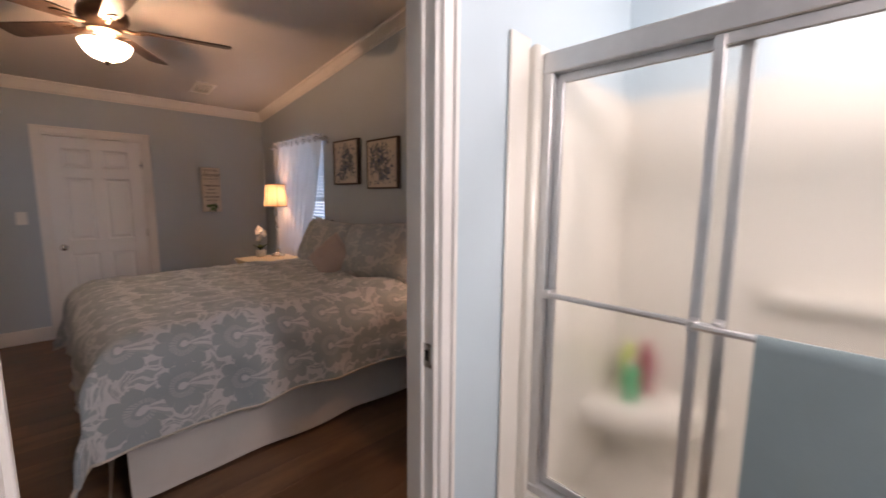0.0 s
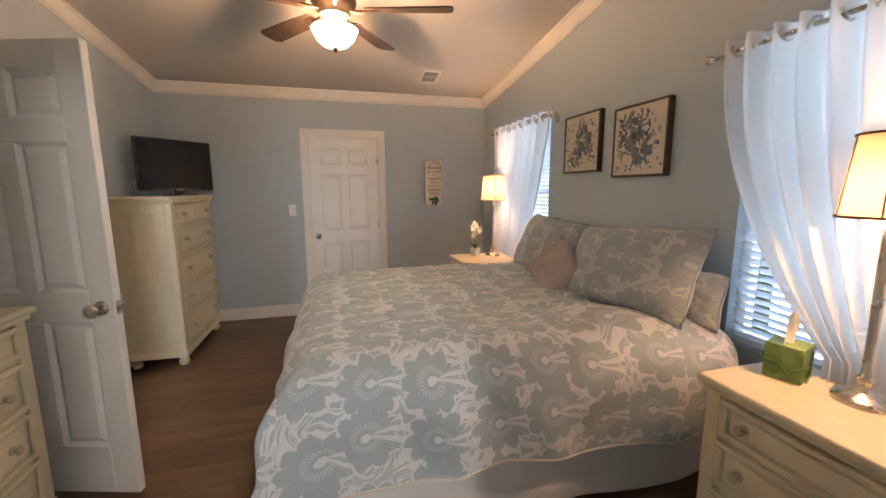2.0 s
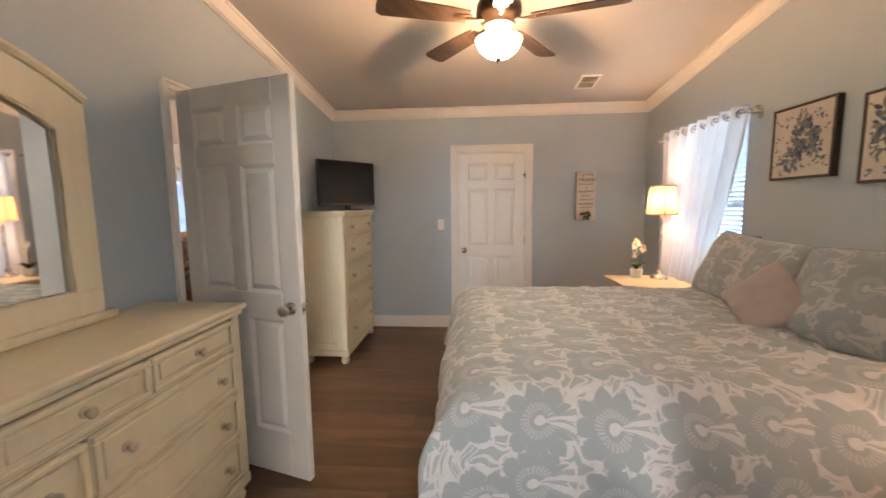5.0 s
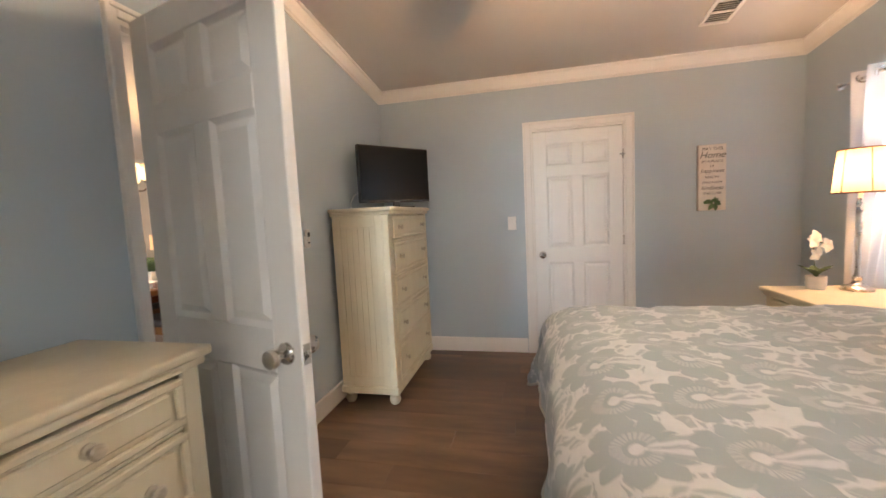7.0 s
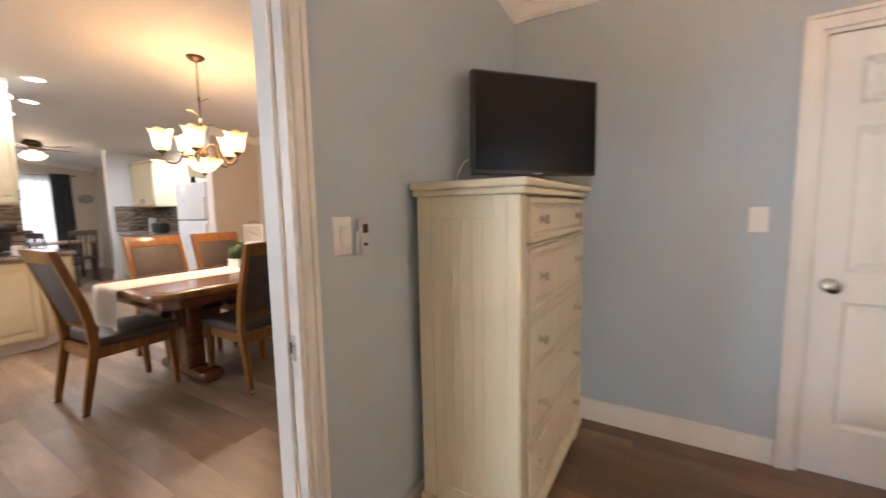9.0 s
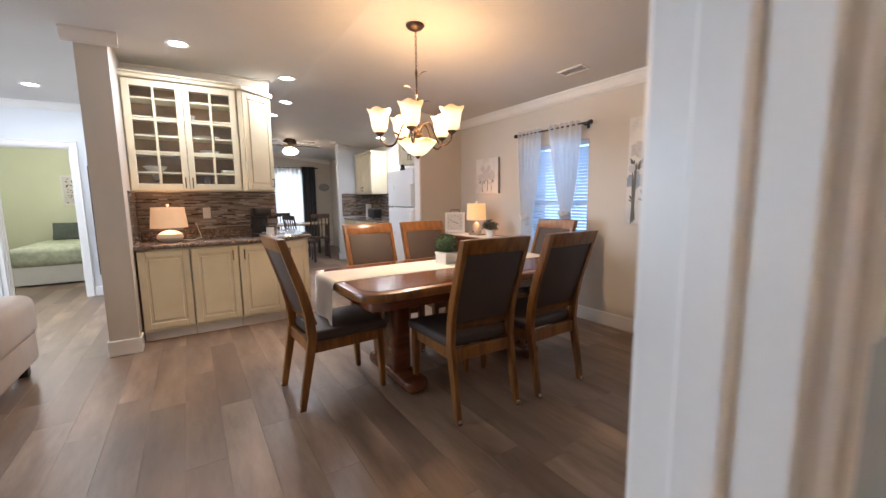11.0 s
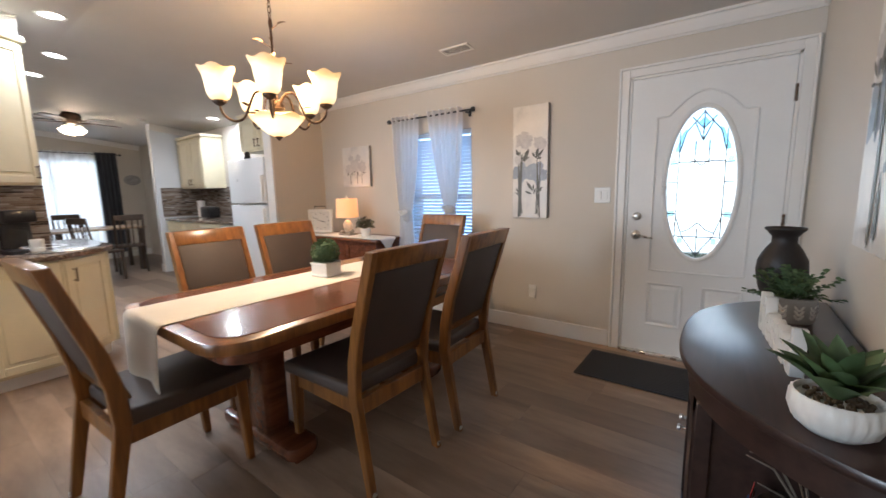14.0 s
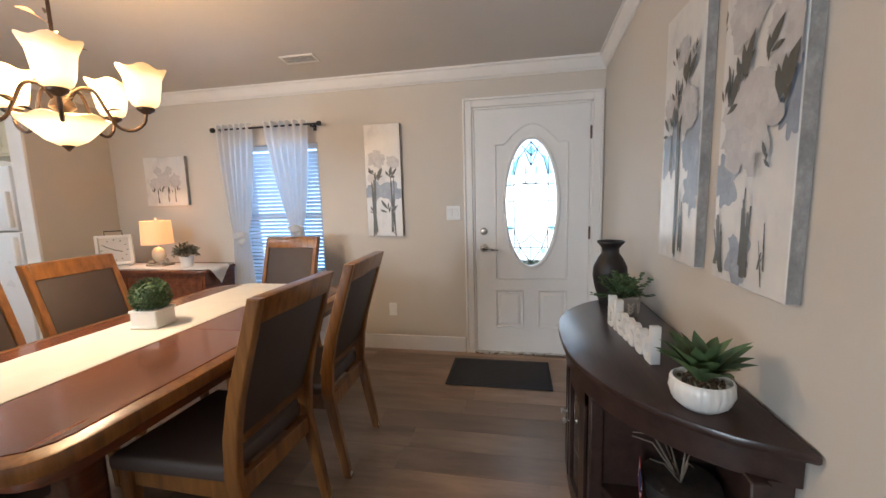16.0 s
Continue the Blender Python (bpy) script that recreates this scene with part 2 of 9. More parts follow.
def glow(name, c, strength, base=(0.9, 0.85, 0.75)):
    """Lit lamp glass, a little uneven."""
    m, nt, b = shader(name)
    n = noise_node(nt, 7, 3, coords(nt))
    b.inputs["Base Color"].default_value = (*base, 1)
    b.inputs["Roughness"].default_value = 0.4
    b.inputs["Emission Color"].default_value = (*c, 1)
    nt.links.new(maths(nt, "ADD", maths(nt, "MULTIPLY", n.outputs[0], strength * 0.5), strength * 0.75), b.inputs["Emission Strength"])
    return m


def glass(name, rough=0.02, tint=(0.97, 0.99, 1.0)):
    m, nt, b = shader(name)
    b.inputs["Base Color"].default_value = (*tint, 1)
    b.inputs["Roughness"].default_value, b.inputs["IOR"].default_value, b.inputs["Transmission Weight"].default_value = rough, 1.45, 1.0
    return m


def cloth(name, c, vary=0.06, sheer=0.0, weave=500.0, rough=0.85):
    m, nt, b = shader(name)
    v = coords(nt)
    broad, fine = noise_node(nt, 5, 3, v), noise_node(nt, weave, 2, v)
    col = ramp(nt, broad.outputs[0], [(0.3, shade(c, 1 - vary)), (0.7, shade(c, 1 + vary))])
    col = mixed(nt, maths(nt, "MULTIPLY", fine.outputs[0], 0.3), col, shade(c, 0.7))
    nt.links.new(col, b.inputs["Base Color"])
    b.inputs["Roughness"].default_value = rough
    b.inputs["Sheen Weight"].default_value = 0.2
    bump(nt, b, fine.outputs[0], 0.25, 0.001)
    if sheer:
        out = nt.nodes["Material Output"]
        tl, tp, mx, my = (nt.nodes.new(k) for k in ("ShaderNodeBsdfTranslucent", "ShaderNodeBsdfTransparent", "ShaderNodeMixShader", "ShaderNodeMixShader"))
        tl.inputs[0].default_value = (*shade(c, 1.05), 1)
        mx.inputs[0].default_value, my.inputs[0].default_value = 0.5, sheer
        nt.links.new(b.outputs[0], mx.inputs[1])
        nt.links.new(tl.outputs[0], mx.inputs[2])
        nt.links.new(mx.outputs[0], my.inputs[1])
        nt.links.new(tp.outputs[0], my.inputs[2])
        nt.links.new(my.outputs[0], out.inputs[0])
    return m


def flower_cloth(name, ground, motif, scale=3.4):
    """Printed cotton: large petalled flowers with a dotted eye, leaf sprays between them."""
    m, nt, b = shader(name)
    tc = nt.nodes.new("ShaderNodeTexCoord")
    wob = noise_node(nt, 9, 2, tc.outputs["UV"])
    vm = nt.nodes.new("ShaderNodeVectorMath")
    vm.operation = "MULTIPLY_ADD"
    nt.links.new(wob.outputs["Color"], vm.inputs[0])
    vm.inputs[1].default_value = (0.045, 0.045, 0)
    nt.links.new(tc.outputs["UV"], vm.inputs[2])

    def petals(sc, count, depth, size, shift):
        mp = nt.nodes.new("ShaderNodeMapping")
        mp.inputs["Location"].default_value = (shift, shift * 0.6, 0)
        nt.links.new(vm.outputs[0], mp.inputs["Vector"])
        vo = nt.nodes.new("ShaderNodeTexVoronoi")
        vo.voronoi_dimensions = "2D"
        vo.inputs["Scale"].default_value, vo.inputs["Randomness"].default_value = sc, 0.32
        nt.links.new(mp.outputs[0], vo.inputs["Vector"])
        d = nt.nodes.new("ShaderNodeVectorMath")
        d.operation = "SUBTRACT"
        nt.links.new(mp.outputs[0], d.inputs[0])
        nt.links.new(vo.outputs["Position"], d.inputs[1])
        sp = nt.nodes.new("ShaderNodeSeparateXYZ")
        nt.links.new(d.outputs[0], sp.inputs[0])
        ang = maths(nt, "ARCTAN2", sp.outputs[1], sp.outputs[0])
        wave = maths(nt, "ABSOLUTE", maths(nt, "SINE", maths(nt, "MULTIPLY", ang, count / 2)))
        edge = maths(nt, "ADD", maths(nt, "MULTIPLY", wave, depth), size)
        dist = maths(nt, "MULTIPLY", vo.outputs["Distance"], 1.0)
        return dist, edge, ang, wave

    d1, e1, a1, w1 = petals(scale, 9, 0.13, 0.40, 0.0)
    # a scalloped fan, open to one side, round a pale throat with a picket of small loops
    away = maths(nt, "ABSOLUTE", a1)
    fan = maths(nt, "GREATER_THAN", maths(nt, "ADD", away, maths(nt, "MULTIPLY", d1, -0.5)), 0.26)
    body = maths(nt, "MULTIPLY", maths(nt, "LESS_THAN", d1, e1), fan)
    rim = maths(nt, "LESS_THAN", maths(nt, "ABSOLUTE", maths(nt, "SUBTRACT", d1, maths(nt, "ADD", e1, 0.05))), 0.018)
    eye = maths(nt, "LESS_THAN", d1, 0.075)
    loops = maths(nt, "GREATER_THAN", maths(nt, "ABSOLUTE", maths(nt, "SINE", maths(nt, "MULTIPLY", a1, 13))), 0.55)
    ring = maths(nt, "MULTIPLY", maths(nt, "LESS_THAN", maths(nt, "ABSOLUTE", maths(nt, "SUBTRACT", d1, 0.19)), 0.055),
                 maths(nt, "MULTIPLY", loops, 0.45))
    # long stamens that leave the open side of the throat
    stalk = maths(nt, "GREATER_THAN", maths(nt, "SINE", maths(nt, "ADD", maths(nt, "MULTIPLY", a1, 17), maths(nt, "MULTIPLY", d1, 4.0))), 0.1)
    throat = maths(nt, "SUBTRACT", 1.0, fan)
    stamen = maths(nt, "MULTIPLY", maths(nt, "MULTIPLY", throat, stalk), maths(nt, "GREATER_THAN", d1, 0.10))
    # leaf sprays: slim cells that curl round the flowers, pale veins between them
    curl = noise_node(nt, 3.0, 2, tc.outputs["UV"])
    rot = nt.nodes.new("ShaderNodeVectorRotate")
    rot.rotation_type = "Z_AXIS"
    nt.links.new(vm.outputs[0], rot.inputs["Vector"])
    nt.links.new(maths(nt, "MULTIPLY", curl.outputs[0], 0.9), rot.inputs["Angle"])
    slim = nt.nodes.new("ShaderNodeMapping")
    slim.inputs["Scale"].default_value = (1.0, 0.34, 1.0)
    nt.links.new(rot.outputs[0], slim.inputs["Vector"])
    cells, edge = nt.nodes.new("ShaderNodeTexVoronoi"), nt.nodes.new("ShaderNodeTexVoronoi")
    edge.feature = "DISTANCE_TO_EDGE"
    for v in (cells, edge):
        v.voronoi_dimensions = "2D"
        v.inputs["Scale"].default_value = scale * 6.5
        nt.links.new(slim.outputs[0], v.inputs["Vector"])
    tone = nt.nodes.new("ShaderNodeSeparateColor")
    nt.links.new(cells.outputs["Color"], tone.inputs[0])
    line = maths(nt, "LESS_THAN", edge.outputs["Distance"], 0.13)
    spray = maths(nt, "MULTIPLY", maths(nt, "SUBTRACT", 1.0, line), maths(nt, "GREATER_THAN", tone.outputs[0], 0.30))
    outside = maths(nt, "SUBTRACT", 1.0, body)
    near = maths(nt, "MULTIPLY", throat, maths(nt, "LESS_THAN", d1, 0.62))
    spray = maths(nt, "MAXIMUM", maths(nt, "MULTIPLY", spray, maths(nt, "SUBTRACT", 1.0, near)), maths(nt, "MULTIPLY", stamen, near))
    light = maths(nt, "MULTIPLY", outside, maths(nt, "SUBTRACT", 1.0, maths(nt, "MULTIPLY", spray, 0.85)))
    light = maths(nt, "MAXIMUM", maths(nt, "MAXIMUM", light, eye), ring)
    light = maths(nt, "MAXIMUM", light, rim)
    vein = maths(nt, "MULTIPLY", maths(nt, "MULTIPLY", maths(nt, "LESS_THAN", w1, 0.06), 0.45), maths(nt, "GREATER_THAN", d1, 0.34))
    light = maths(nt, "MAXIMUM", light, vein)
    weave = noise_node(nt, 260, 2, tc.outputs["UV"])
    slub = noise_node(nt, 30, 3, tc.outputs["UV"])
    light = maths(nt, "MULTIPLY", light, maths(nt, "ADD", maths(nt, "MULTIPLY", slub.outputs[0], 0.5), 0.6))
    col = mixed(nt, light, motif, ground)
    col = mixed(nt, maths(nt, "MULTIPLY", weave.outputs[0], 0.28), col, shade(motif, 0.7))
    nt.links.new(col, b.inputs["Base Color"])
    b.inputs["Roughness"].default_value = 0.8
    b.inputs["Sheen Weight"].default_value = 0.25
    bump(nt, b, weave.outputs[0], 0.25, 0.001)
    return m


def granite(name):
    m, nt, b = shader(name)
    v = coords(nt)
    vo = nt.nodes.new("ShaderNodeTexVoronoi")
    vo.inputs["Scale"].default_value = 95
    nt.links.new(v, vo.inputs["Vector"])
    n = noise_node(nt, 14, 5, v)
    col = ramp(nt, vo.outputs["Color"], [(0.1, (0.03, 0.025, 0.022)), (0.45, (0.16, 0.11, 0.08)), (0.75, (0.30, 0.24, 0.19)), (0.95, (0.45, 0.40, 0.35))])
    col = mixed(nt, ramp(nt, n.outputs[0], [(0.4, (0, 0, 0)), (0.65, (0.6,) * 3)]), col, (0.10, 0.065, 0.05))
    nt.links.new(col, b.inputs["Base Color"])
    b.inputs["Roughness"].default_value = 0.12
    return m


def tones(name, stops, rough=0.7, brushed=0.0):
    """Small loose pieces of one mesh, each in its own tone; brushed paint also varies within a stroke."""
    m, nt, b = shader(name)
    g = nt.nodes.new("ShaderNodeNewGeometry")
    n = noise_node(nt, 120, 3, coords(nt))
    fac = g.outputs["Random Per Island"]
    if brushed:
        wet = noise_node(nt, 22, 6, coords(nt, (1.0, 1.0, 0.6)), 0.65)
        fac = maths(nt, "ADD", maths(nt, "MULTIPLY", fac, 1 - brushed), maths(nt, "MULTIPLY", maths(nt, "SUBTRACT", wet.outputs[0], 0.2), brushed * 1.6))
    col = ramp(nt, fac, stops)
    col = mixed(nt, maths(nt, "MULTIPLY", n.outputs[0], 0.35), col, shade(stops[0][1], 0.8))
    nt.links.new(col, b.inputs["Base Color"])
    b.inputs["Roughness"].default_value = rough
    return m


M_BLUE = plain("blue_wall_paint", (0.425, 0.495, 0.55), 0.6, vary=0.03, scale=1.2, grain=140, relief=0.2)
M_GREIGE = plain("greige_wall_paint", (0.60, 0.55, 0.48), 0.6, vary=0.03, scale=1.2, grain=140, relief=0.2)
M_PALE = plain("pale_blue_paint", (0.52, 0.63, 0.69), 0.6, vary=0.03, scale=1.2, grain=140, relief=0.2)
M_GREEN = plain("pale_green_paint", (0.68, 0.71, 0.53), 0.6, vary=0.03, scale=1.2, grain=140, relief=0.2)
M_HALL = plain("hall_white_paint", (0.66, 0.68, 0.70), 0.6, vary=0.03, scale=1.2, grain=140, relief=0.2)
M_CEIL = plain("ceiling_paint", (0.59, 0.572, 0.55), 0.75, vary=0.03, scale=2, grain=70, relief=0.3)
M_TRIM = plain("white_trim_paint", (0.78, 0.76, 0.73), 0.35, vary=0.03, scale=4, relief=0.05)
M_DOOR = plain("white_door_paint", (0.79, 0.785, 0.77), 0.42, vary=0.03, scale=3, grain=60, relief=0.12)
M_FLOOR = planks("vinyl_planks", (0.085, 0.047, 0.026), (0.30, 0.18, 0.105))
M_FLOOR2 = planks("grey_brown_planks", (0.165, 0.103, 0.067), (0.54, 0.375, 0.255))
M_GAP = plain("board_gap", (0.09, 0.065, 0.05), 0.8)
M_IVORY = wood("glazed_ivory_paint", (0.655, 0.58, 0.42), (0.70, 0.63, 0.465), 0.42, 2, 5, contrast=0.12)
M_KNOB = plain("antiqued_pewter", (0.52, 0.455, 0.34), 0.32, 0.25, vary=0.15, scale=40)
M_CABINET = plain("cream_cabinet_paint", (0.70, 0.63, 0.45), 0.4, vary=0.05, scale=5, relief=0.06)
M_STEEL = plain("brushed_nickel", (0.55, 0.53, 0.50), 0.28, 1.0, vary=0.1, scale=20, grain=200, relief=0.1)
M_CHROME = plain("bath_chrome", (0.60, 0.60, 0.60), 0.42, 0.9, vary=0.05, scale=20, relief=0.05)
M_BRONZE = plain("oiled_bronze", (0.10, 0.065, 0.045), 0.4, 0.85, vary=0.25, scale=30, grain=160, relief=0.2)
M_BLACK = plain("black_plastic", (0.012, 0.012, 0.013), 0.3, vary=0.1, scale=9, relief=0.05)
M_SCREEN = plain("dark_screen", (0.005, 0.005, 0.0055), 0.22, vary=0.1, scale=3, relief=0.0)
M_WHITEP = plain("white_plastic", (0.80, 0.79, 0.76), 0.35, vary=0.03, relief=0.03)
M_BLADE = wood("dark_fan_wood", (0.035, 0.022, 0.016), (0.10, 0.065, 0.045), 0.4, 0, 8)
M_DUVET = flower_cloth("printed_duvet", (0.67, 0.685, 0.705), (0.335, 0.39, 0.43), 4.3)
M_SKIRT = cloth("pale_bed_skirt", (0.66, 0.645, 0.63))
M_CURTAIN = cloth("white_sheer_curtain", (0.82, 0.81, 0.80), sheer=0.07, weave=300)
M_LILAC = cloth("lilac_knit", (0.42, 0.36, 0.35), weave=120)
M_SHADE = cloth("lampshade_fabric", (0.60, 0.44, 0.27), weave=400)
shade_nt = M_SHADE.node_tree
shade_tl, shade_mx = shade_nt.nodes.new("ShaderNodeBsdfTranslucent"), shade_nt.nodes.new("ShaderNodeMixShader")
shade_tl.inputs[0].default_value = (0.86, 0.68, 0.47, 1)
shade_mx.inputs[0].default_value = 0.15
shade_nt.links.new(shade_nt.nodes["Principled BSDF"].outputs[0], shade_mx.inputs[1])
shade_nt.links.new(shade_tl.outputs[0], shade_mx.inputs[2])
shade_nt.links.new(shade_mx.outputs[0], shade_nt.nodes["Material Output"].inputs[0])
M_BOWL = glow("lit_alabaster_glass", (1.0, 0.72, 0.44), 55.0)
M_BELL = glow("lit_amber_glass", (1.0, 0.66, 0.28), 1.25)
# scavo glass: bulb's brightness put into the glow, pale over it, amber towards the wavy rim
bell_nt = M_BELL.node_tree
bell_tc, bell_sep = bell_nt.nodes.new("ShaderNodeTexCoord"), bell_nt.nodes.new("ShaderNodeSeparateXYZ")
bell_nt.links.new(bell_tc.outputs["Generated"], bell_sep.inputs[0])
bell_nt.links.new(ramp(bell_nt, bell_sep.outputs[2], [(0.0, (0.85, 0.50, 0.16)), (0.22, (1.0, 0.78, 0.44)), (0.66, (1.0, 0.76, 0.40)), (0.84, (0.66, 0.36, 0.09)), (1.0, (0.36, 0.18, 0.045))]), bell_nt.nodes["Principled BSDF"].inputs["Emission Color"])
M_NOOK = glow("lit_opal_shade", (1.0, 0.82, 0.58), 5.0)
M_CAN = glow("downlight_lens", (1.0, 0.95, 0.86), 14.0)
M_GLASS = glass("clear_glass")
M_FROST = glass("obscure_shower_glass", 0.21, (0.97, 0.97, 0.96))
M_SCREEN.node_tree.nodes["Principled BSDF"].inputs["Specular IOR Level"].default_value = 0.25
M_MIRROR = plain("mirror_silver", (0.86, 0.88, 0.88), 0.02, 1.0, vary=0.01, relief=0.0)
M_ACRYLIC = plain("cream_acrylic", (0.80, 0.77, 0.70), 0.22, vary=0.02, relief=0.02)
M_TOWEL = cloth("slate_blue_terry", (0.20, 0.265, 0.285), weave=260)
M_CHERRY = wood("red_brown_cherry", (0.088, 0.024, 0.010), (0.205, 0.063, 0.024), 0.24, 1, 5, coat=0.35)
M_CHAIR = wood("golden_brown_chair_wood", (0.125, 0.044, 0.009), (0.34, 0.138, 0.030), 0.3, 2, 6, coat=0.3)
M_LEATHER = plain("dark_brown_upholstery", (0.062, 0.041, 0.031), 0.6, vary=0.12, scale=8, grain=220, relief=0.4)
M_ESPRESSO = wood("espresso_veneer", (0.022, 0.012, 0.010), (0.055, 0.030, 0.024), 0.3, 1, 6, coat=0.15)
M_GRANITE = granite("brown_granite")
M_MOSAIC = tones("strip_mosaic", [(0.0, (0.045, 0.03, 0.022)), (0.25, (0.20, 0.135, 0.09)), (0.5, (0.38, 0.34, 0.30)), (0.75, (0.24, 0.17, 0.12)), (1.0, (0.55, 0.52, 0.48))], 0.2)
M_GROUT = plain("grey_grout", (0.30, 0.27, 0.24), 0.8)
M_LEAF = tones("green_leaves", [(0.0, (0.028, 0.058, 0.020)), (0.5, (0.065, 0.115, 0.040)), (1.0, (0.125, 0.18, 0.075))])
M_CERAMIC = plain("white_ceramic", (0.74, 0.72, 0.68), 0.3, vary=0.03, relief=0.05)
M_RUNNER = cloth("woven_cream_runner", (0.68, 0.61, 0.50), weave=150)
M_SLAT = plain("white_blind_slat", (0.74, 0.77, 0.80), 0.45, vary=0.03, relief=0.03)
# thin vinyl lets part of the daylight through
slat_nt = M_SLAT.node_tree
slat_tl, slat_mx = slat_nt.nodes.new("ShaderNodeBsdfTranslucent"), slat_nt.nodes.new("ShaderNodeMixShader")
slat_tl.inputs[0].default_value = (0.72, 0.78, 0.84, 1)
slat_mx.inputs[0].default_value = 0.35
slat_nt.links.new(slat_nt.nodes["Principled BSDF"].outputs[0], slat_mx.inputs[1])
slat_nt.links.new(slat_tl.outputs[0], slat_mx.inputs[2])
slat_nt.links.new(slat_mx.outputs[0], slat_nt.nodes["Material Output"].inputs[0])
M_SOIL = plain("pebble_soil", (0.12, 0.085, 0.055), 0.9, vary=0.3, scale=40, relief=0.6)
M_FRIDGE = plain("white_fridge_enamel", (0.74, 0.75, 0.76), 0.3, vary=0.02, grain=160, relief=0.12)
M_DARKWOOD = wood("dark_frame_wood", (0.04, 0.025, 0.018), (0.10, 0.066, 0.045), 0.4, 2, 8)
M_RUBBER = plain("charcoal_mat", (0.030, 0.032, 0.037), 0.85, vary=0.15, scale=12, grain=180, relief=0.7)
M_INK = plain("dark_ink", (0.06, 0.055, 0.05), 0.7)


# ---- large structure ----
def wall(name, axis, t0, t1, a0, a1, openings, material, top, label, z0=0.0):
    """A wall of thickness t0..t1 that runs a0..a1 along axis; openings (from, to, sill, head) go through it; top(y) is the ceiling over it."""
    def piece(p, q, lo, hi):
        lo3, hi3 = ((p, t0, lo), (q, t1, hi)) if axis == "x" else ((t0, p, lo), (t1, q, hi))
        bm = box(lo3, hi3)
        if hi > 5:
            for v in bm.verts:
                if v.co.z > 5:
                    v.co.z = top(v.co.y) + 0.02
        return bm
    bms, at = [], a0
    for p, q, sill, head in sorted(openings):
        if p > at:
            bms.append(piece(at, p, z0, 9))
        if sill > z0:
            bms.append(piece(p, q, z0, sill))
        bms.append(piece(p, q, head, 9))
        at = q
    if a1 > at:
        cuts = [at]
        if axis == "y" and at < RIDGE < a1:
            cuts.append(RIDGE)
        cuts.append(a1)
        for p, q in zip(cuts, cuts[1:]):
            bms.append(piece(p, q, z0, 9))
    return setting(name, bms, material, label, "wall", 0)


def flat(h):
    return lambda y: h


DOOR_H = 2.02
# bedroom shell
wall("wall_bedroom_north", "x", 5.64, 5.76, -1.02, 2.52, [(0.365, 1.135, 0, 1.99)], M_BLUE, bed_ceiling, "grey-blue painted bedroom wall with a closed white door")
wall("wall_bedroom_east", "y", 2.40, 2.52, 1.22, 5.64, [(1.50, 2.42, 0.72, 2.06), (4.08, 5.00, 0.72, 2.06)], M_BLUE, bed_ceiling, "grey-blue painted bedroom wall with two windows")
wall("wall_bedroom_west", "y", -1.08, -1.02, 1.22, 5.76, [(3.19, 4.008, 0, DOOR_H)], M_BLUE, bed_ceiling, "grey-blue painted bedroom wall with a doorway")
wall("wall_bedroom_south", "x", 1.16, 1.22, -1.02, 2.52, [(0.26, 1.142, 0, DOOR_H)], M_BLUE, bed_ceiling, "grey-blue painted wall beside the bathroom doorway")
# bathroom shell
wall("wall_bath_north", "x", 1.10, 1.16, -1.02, 2.52, [(0.26, 1.142, 0, DOOR_H)], M_PALE, flat(2.45), "pale blue bathroom wall beside the doorway")
wall("wall_bath_east", "y", 2.44, 2.52, -1.5, 1.10, [], M_PALE, flat(2.45), "pale blue bathroom wall behind the shower")
wall("wall_bath_south", "x", -1.6, -1.5, -1.02, 2.52, [], M_PALE, flat(2.45), "pale blue bathroom wall")
wall("wall_bath_west", "y", -1.08, -1.02, -1.6, 1.16, [], M_PALE, flat(2.45), "pale blue bathroom wall")
wall("wall_shower_end", "x", -0.62, -0.50, 1.66, 2.44, [], M_PALE, flat(2.45), "pale blue wall at the end of the shower")
# great room shell
wall("wall_dining_north", "x", 7.07, 7.20, -12.05, -1.02, [(-4.40, -3.53, 0.55, 1.86), (-2.165, -1.225, 0, 2.06)], M_GREIGE, great_ceiling, "greige dining room wall with a window and the front door")
wall("wall_dining_east", "y", -1.14, -1.08, -2.2, 7.07, [(3.19, 4.008, 0, DOOR_H)], M_GREIGE, great_ceiling, "greige dining room wall with the bedroom doorway")
wall("wall_kitchen_wing", "y", -5.87, -5.75, 6.38, 7.07, [], M_GREIGE, great_ceiling, "short greige wall beside the fridge")
wall("wall_hall", "x", 3.00, 3.20, -8.05, -5.08, [], M_GREIGE, great_ceiling, "greige partition wall between kitchen and hall")
wall("wall_counter", "y", -6.00, -5.88, 3.20, 4.50, [], M_HALL, great_ceiling, "pale wall behind the glass cabinets")
wall("wall_hall_end", "y", -8.17, -8.05, -2.2, 3.20, [(1.64, 2.39, 0, 2.02)], M_HALL, great_ceiling, "white hall wall with a doorway to a green bedroom")
wall("wall_kitchen_west", "y", -9.36, -9.24, 6.36, 7.07, [], M_HALL, great_ceiling, "pale wall at the end of the kitchen counter")
wall("wall_nook_west", "y", -12.17, -12.05, 3.20, 7.07, [(4.80, 6.40, 0.25, 2.05)], M_GREIGE, great_ceiling, "cream wall of the breakfast nook with a wide window")
wall("wall_nook_south", "x", 3.00, 3.20, -12.05, -8.17, [], M_GREIGE, great_ceiling, "cream wall of the breakfast nook")
# Unseen closing wall; its opening is assumed, to go with the added daylight.
wall("wall_living_south", "x", -2.3, -2.2, -8.17, -1.02, [(-6.9, -4.1, 0.7, 2.1)], M_GREIGE, great_ceiling, "unseen greige living room wall with an assumed wide window opening")
wall("wall_green_west", "y", -11.6, -11.5, 0.2, 3.00, [], M_GREEN, flat(2.45), "pale green bedroom wall")
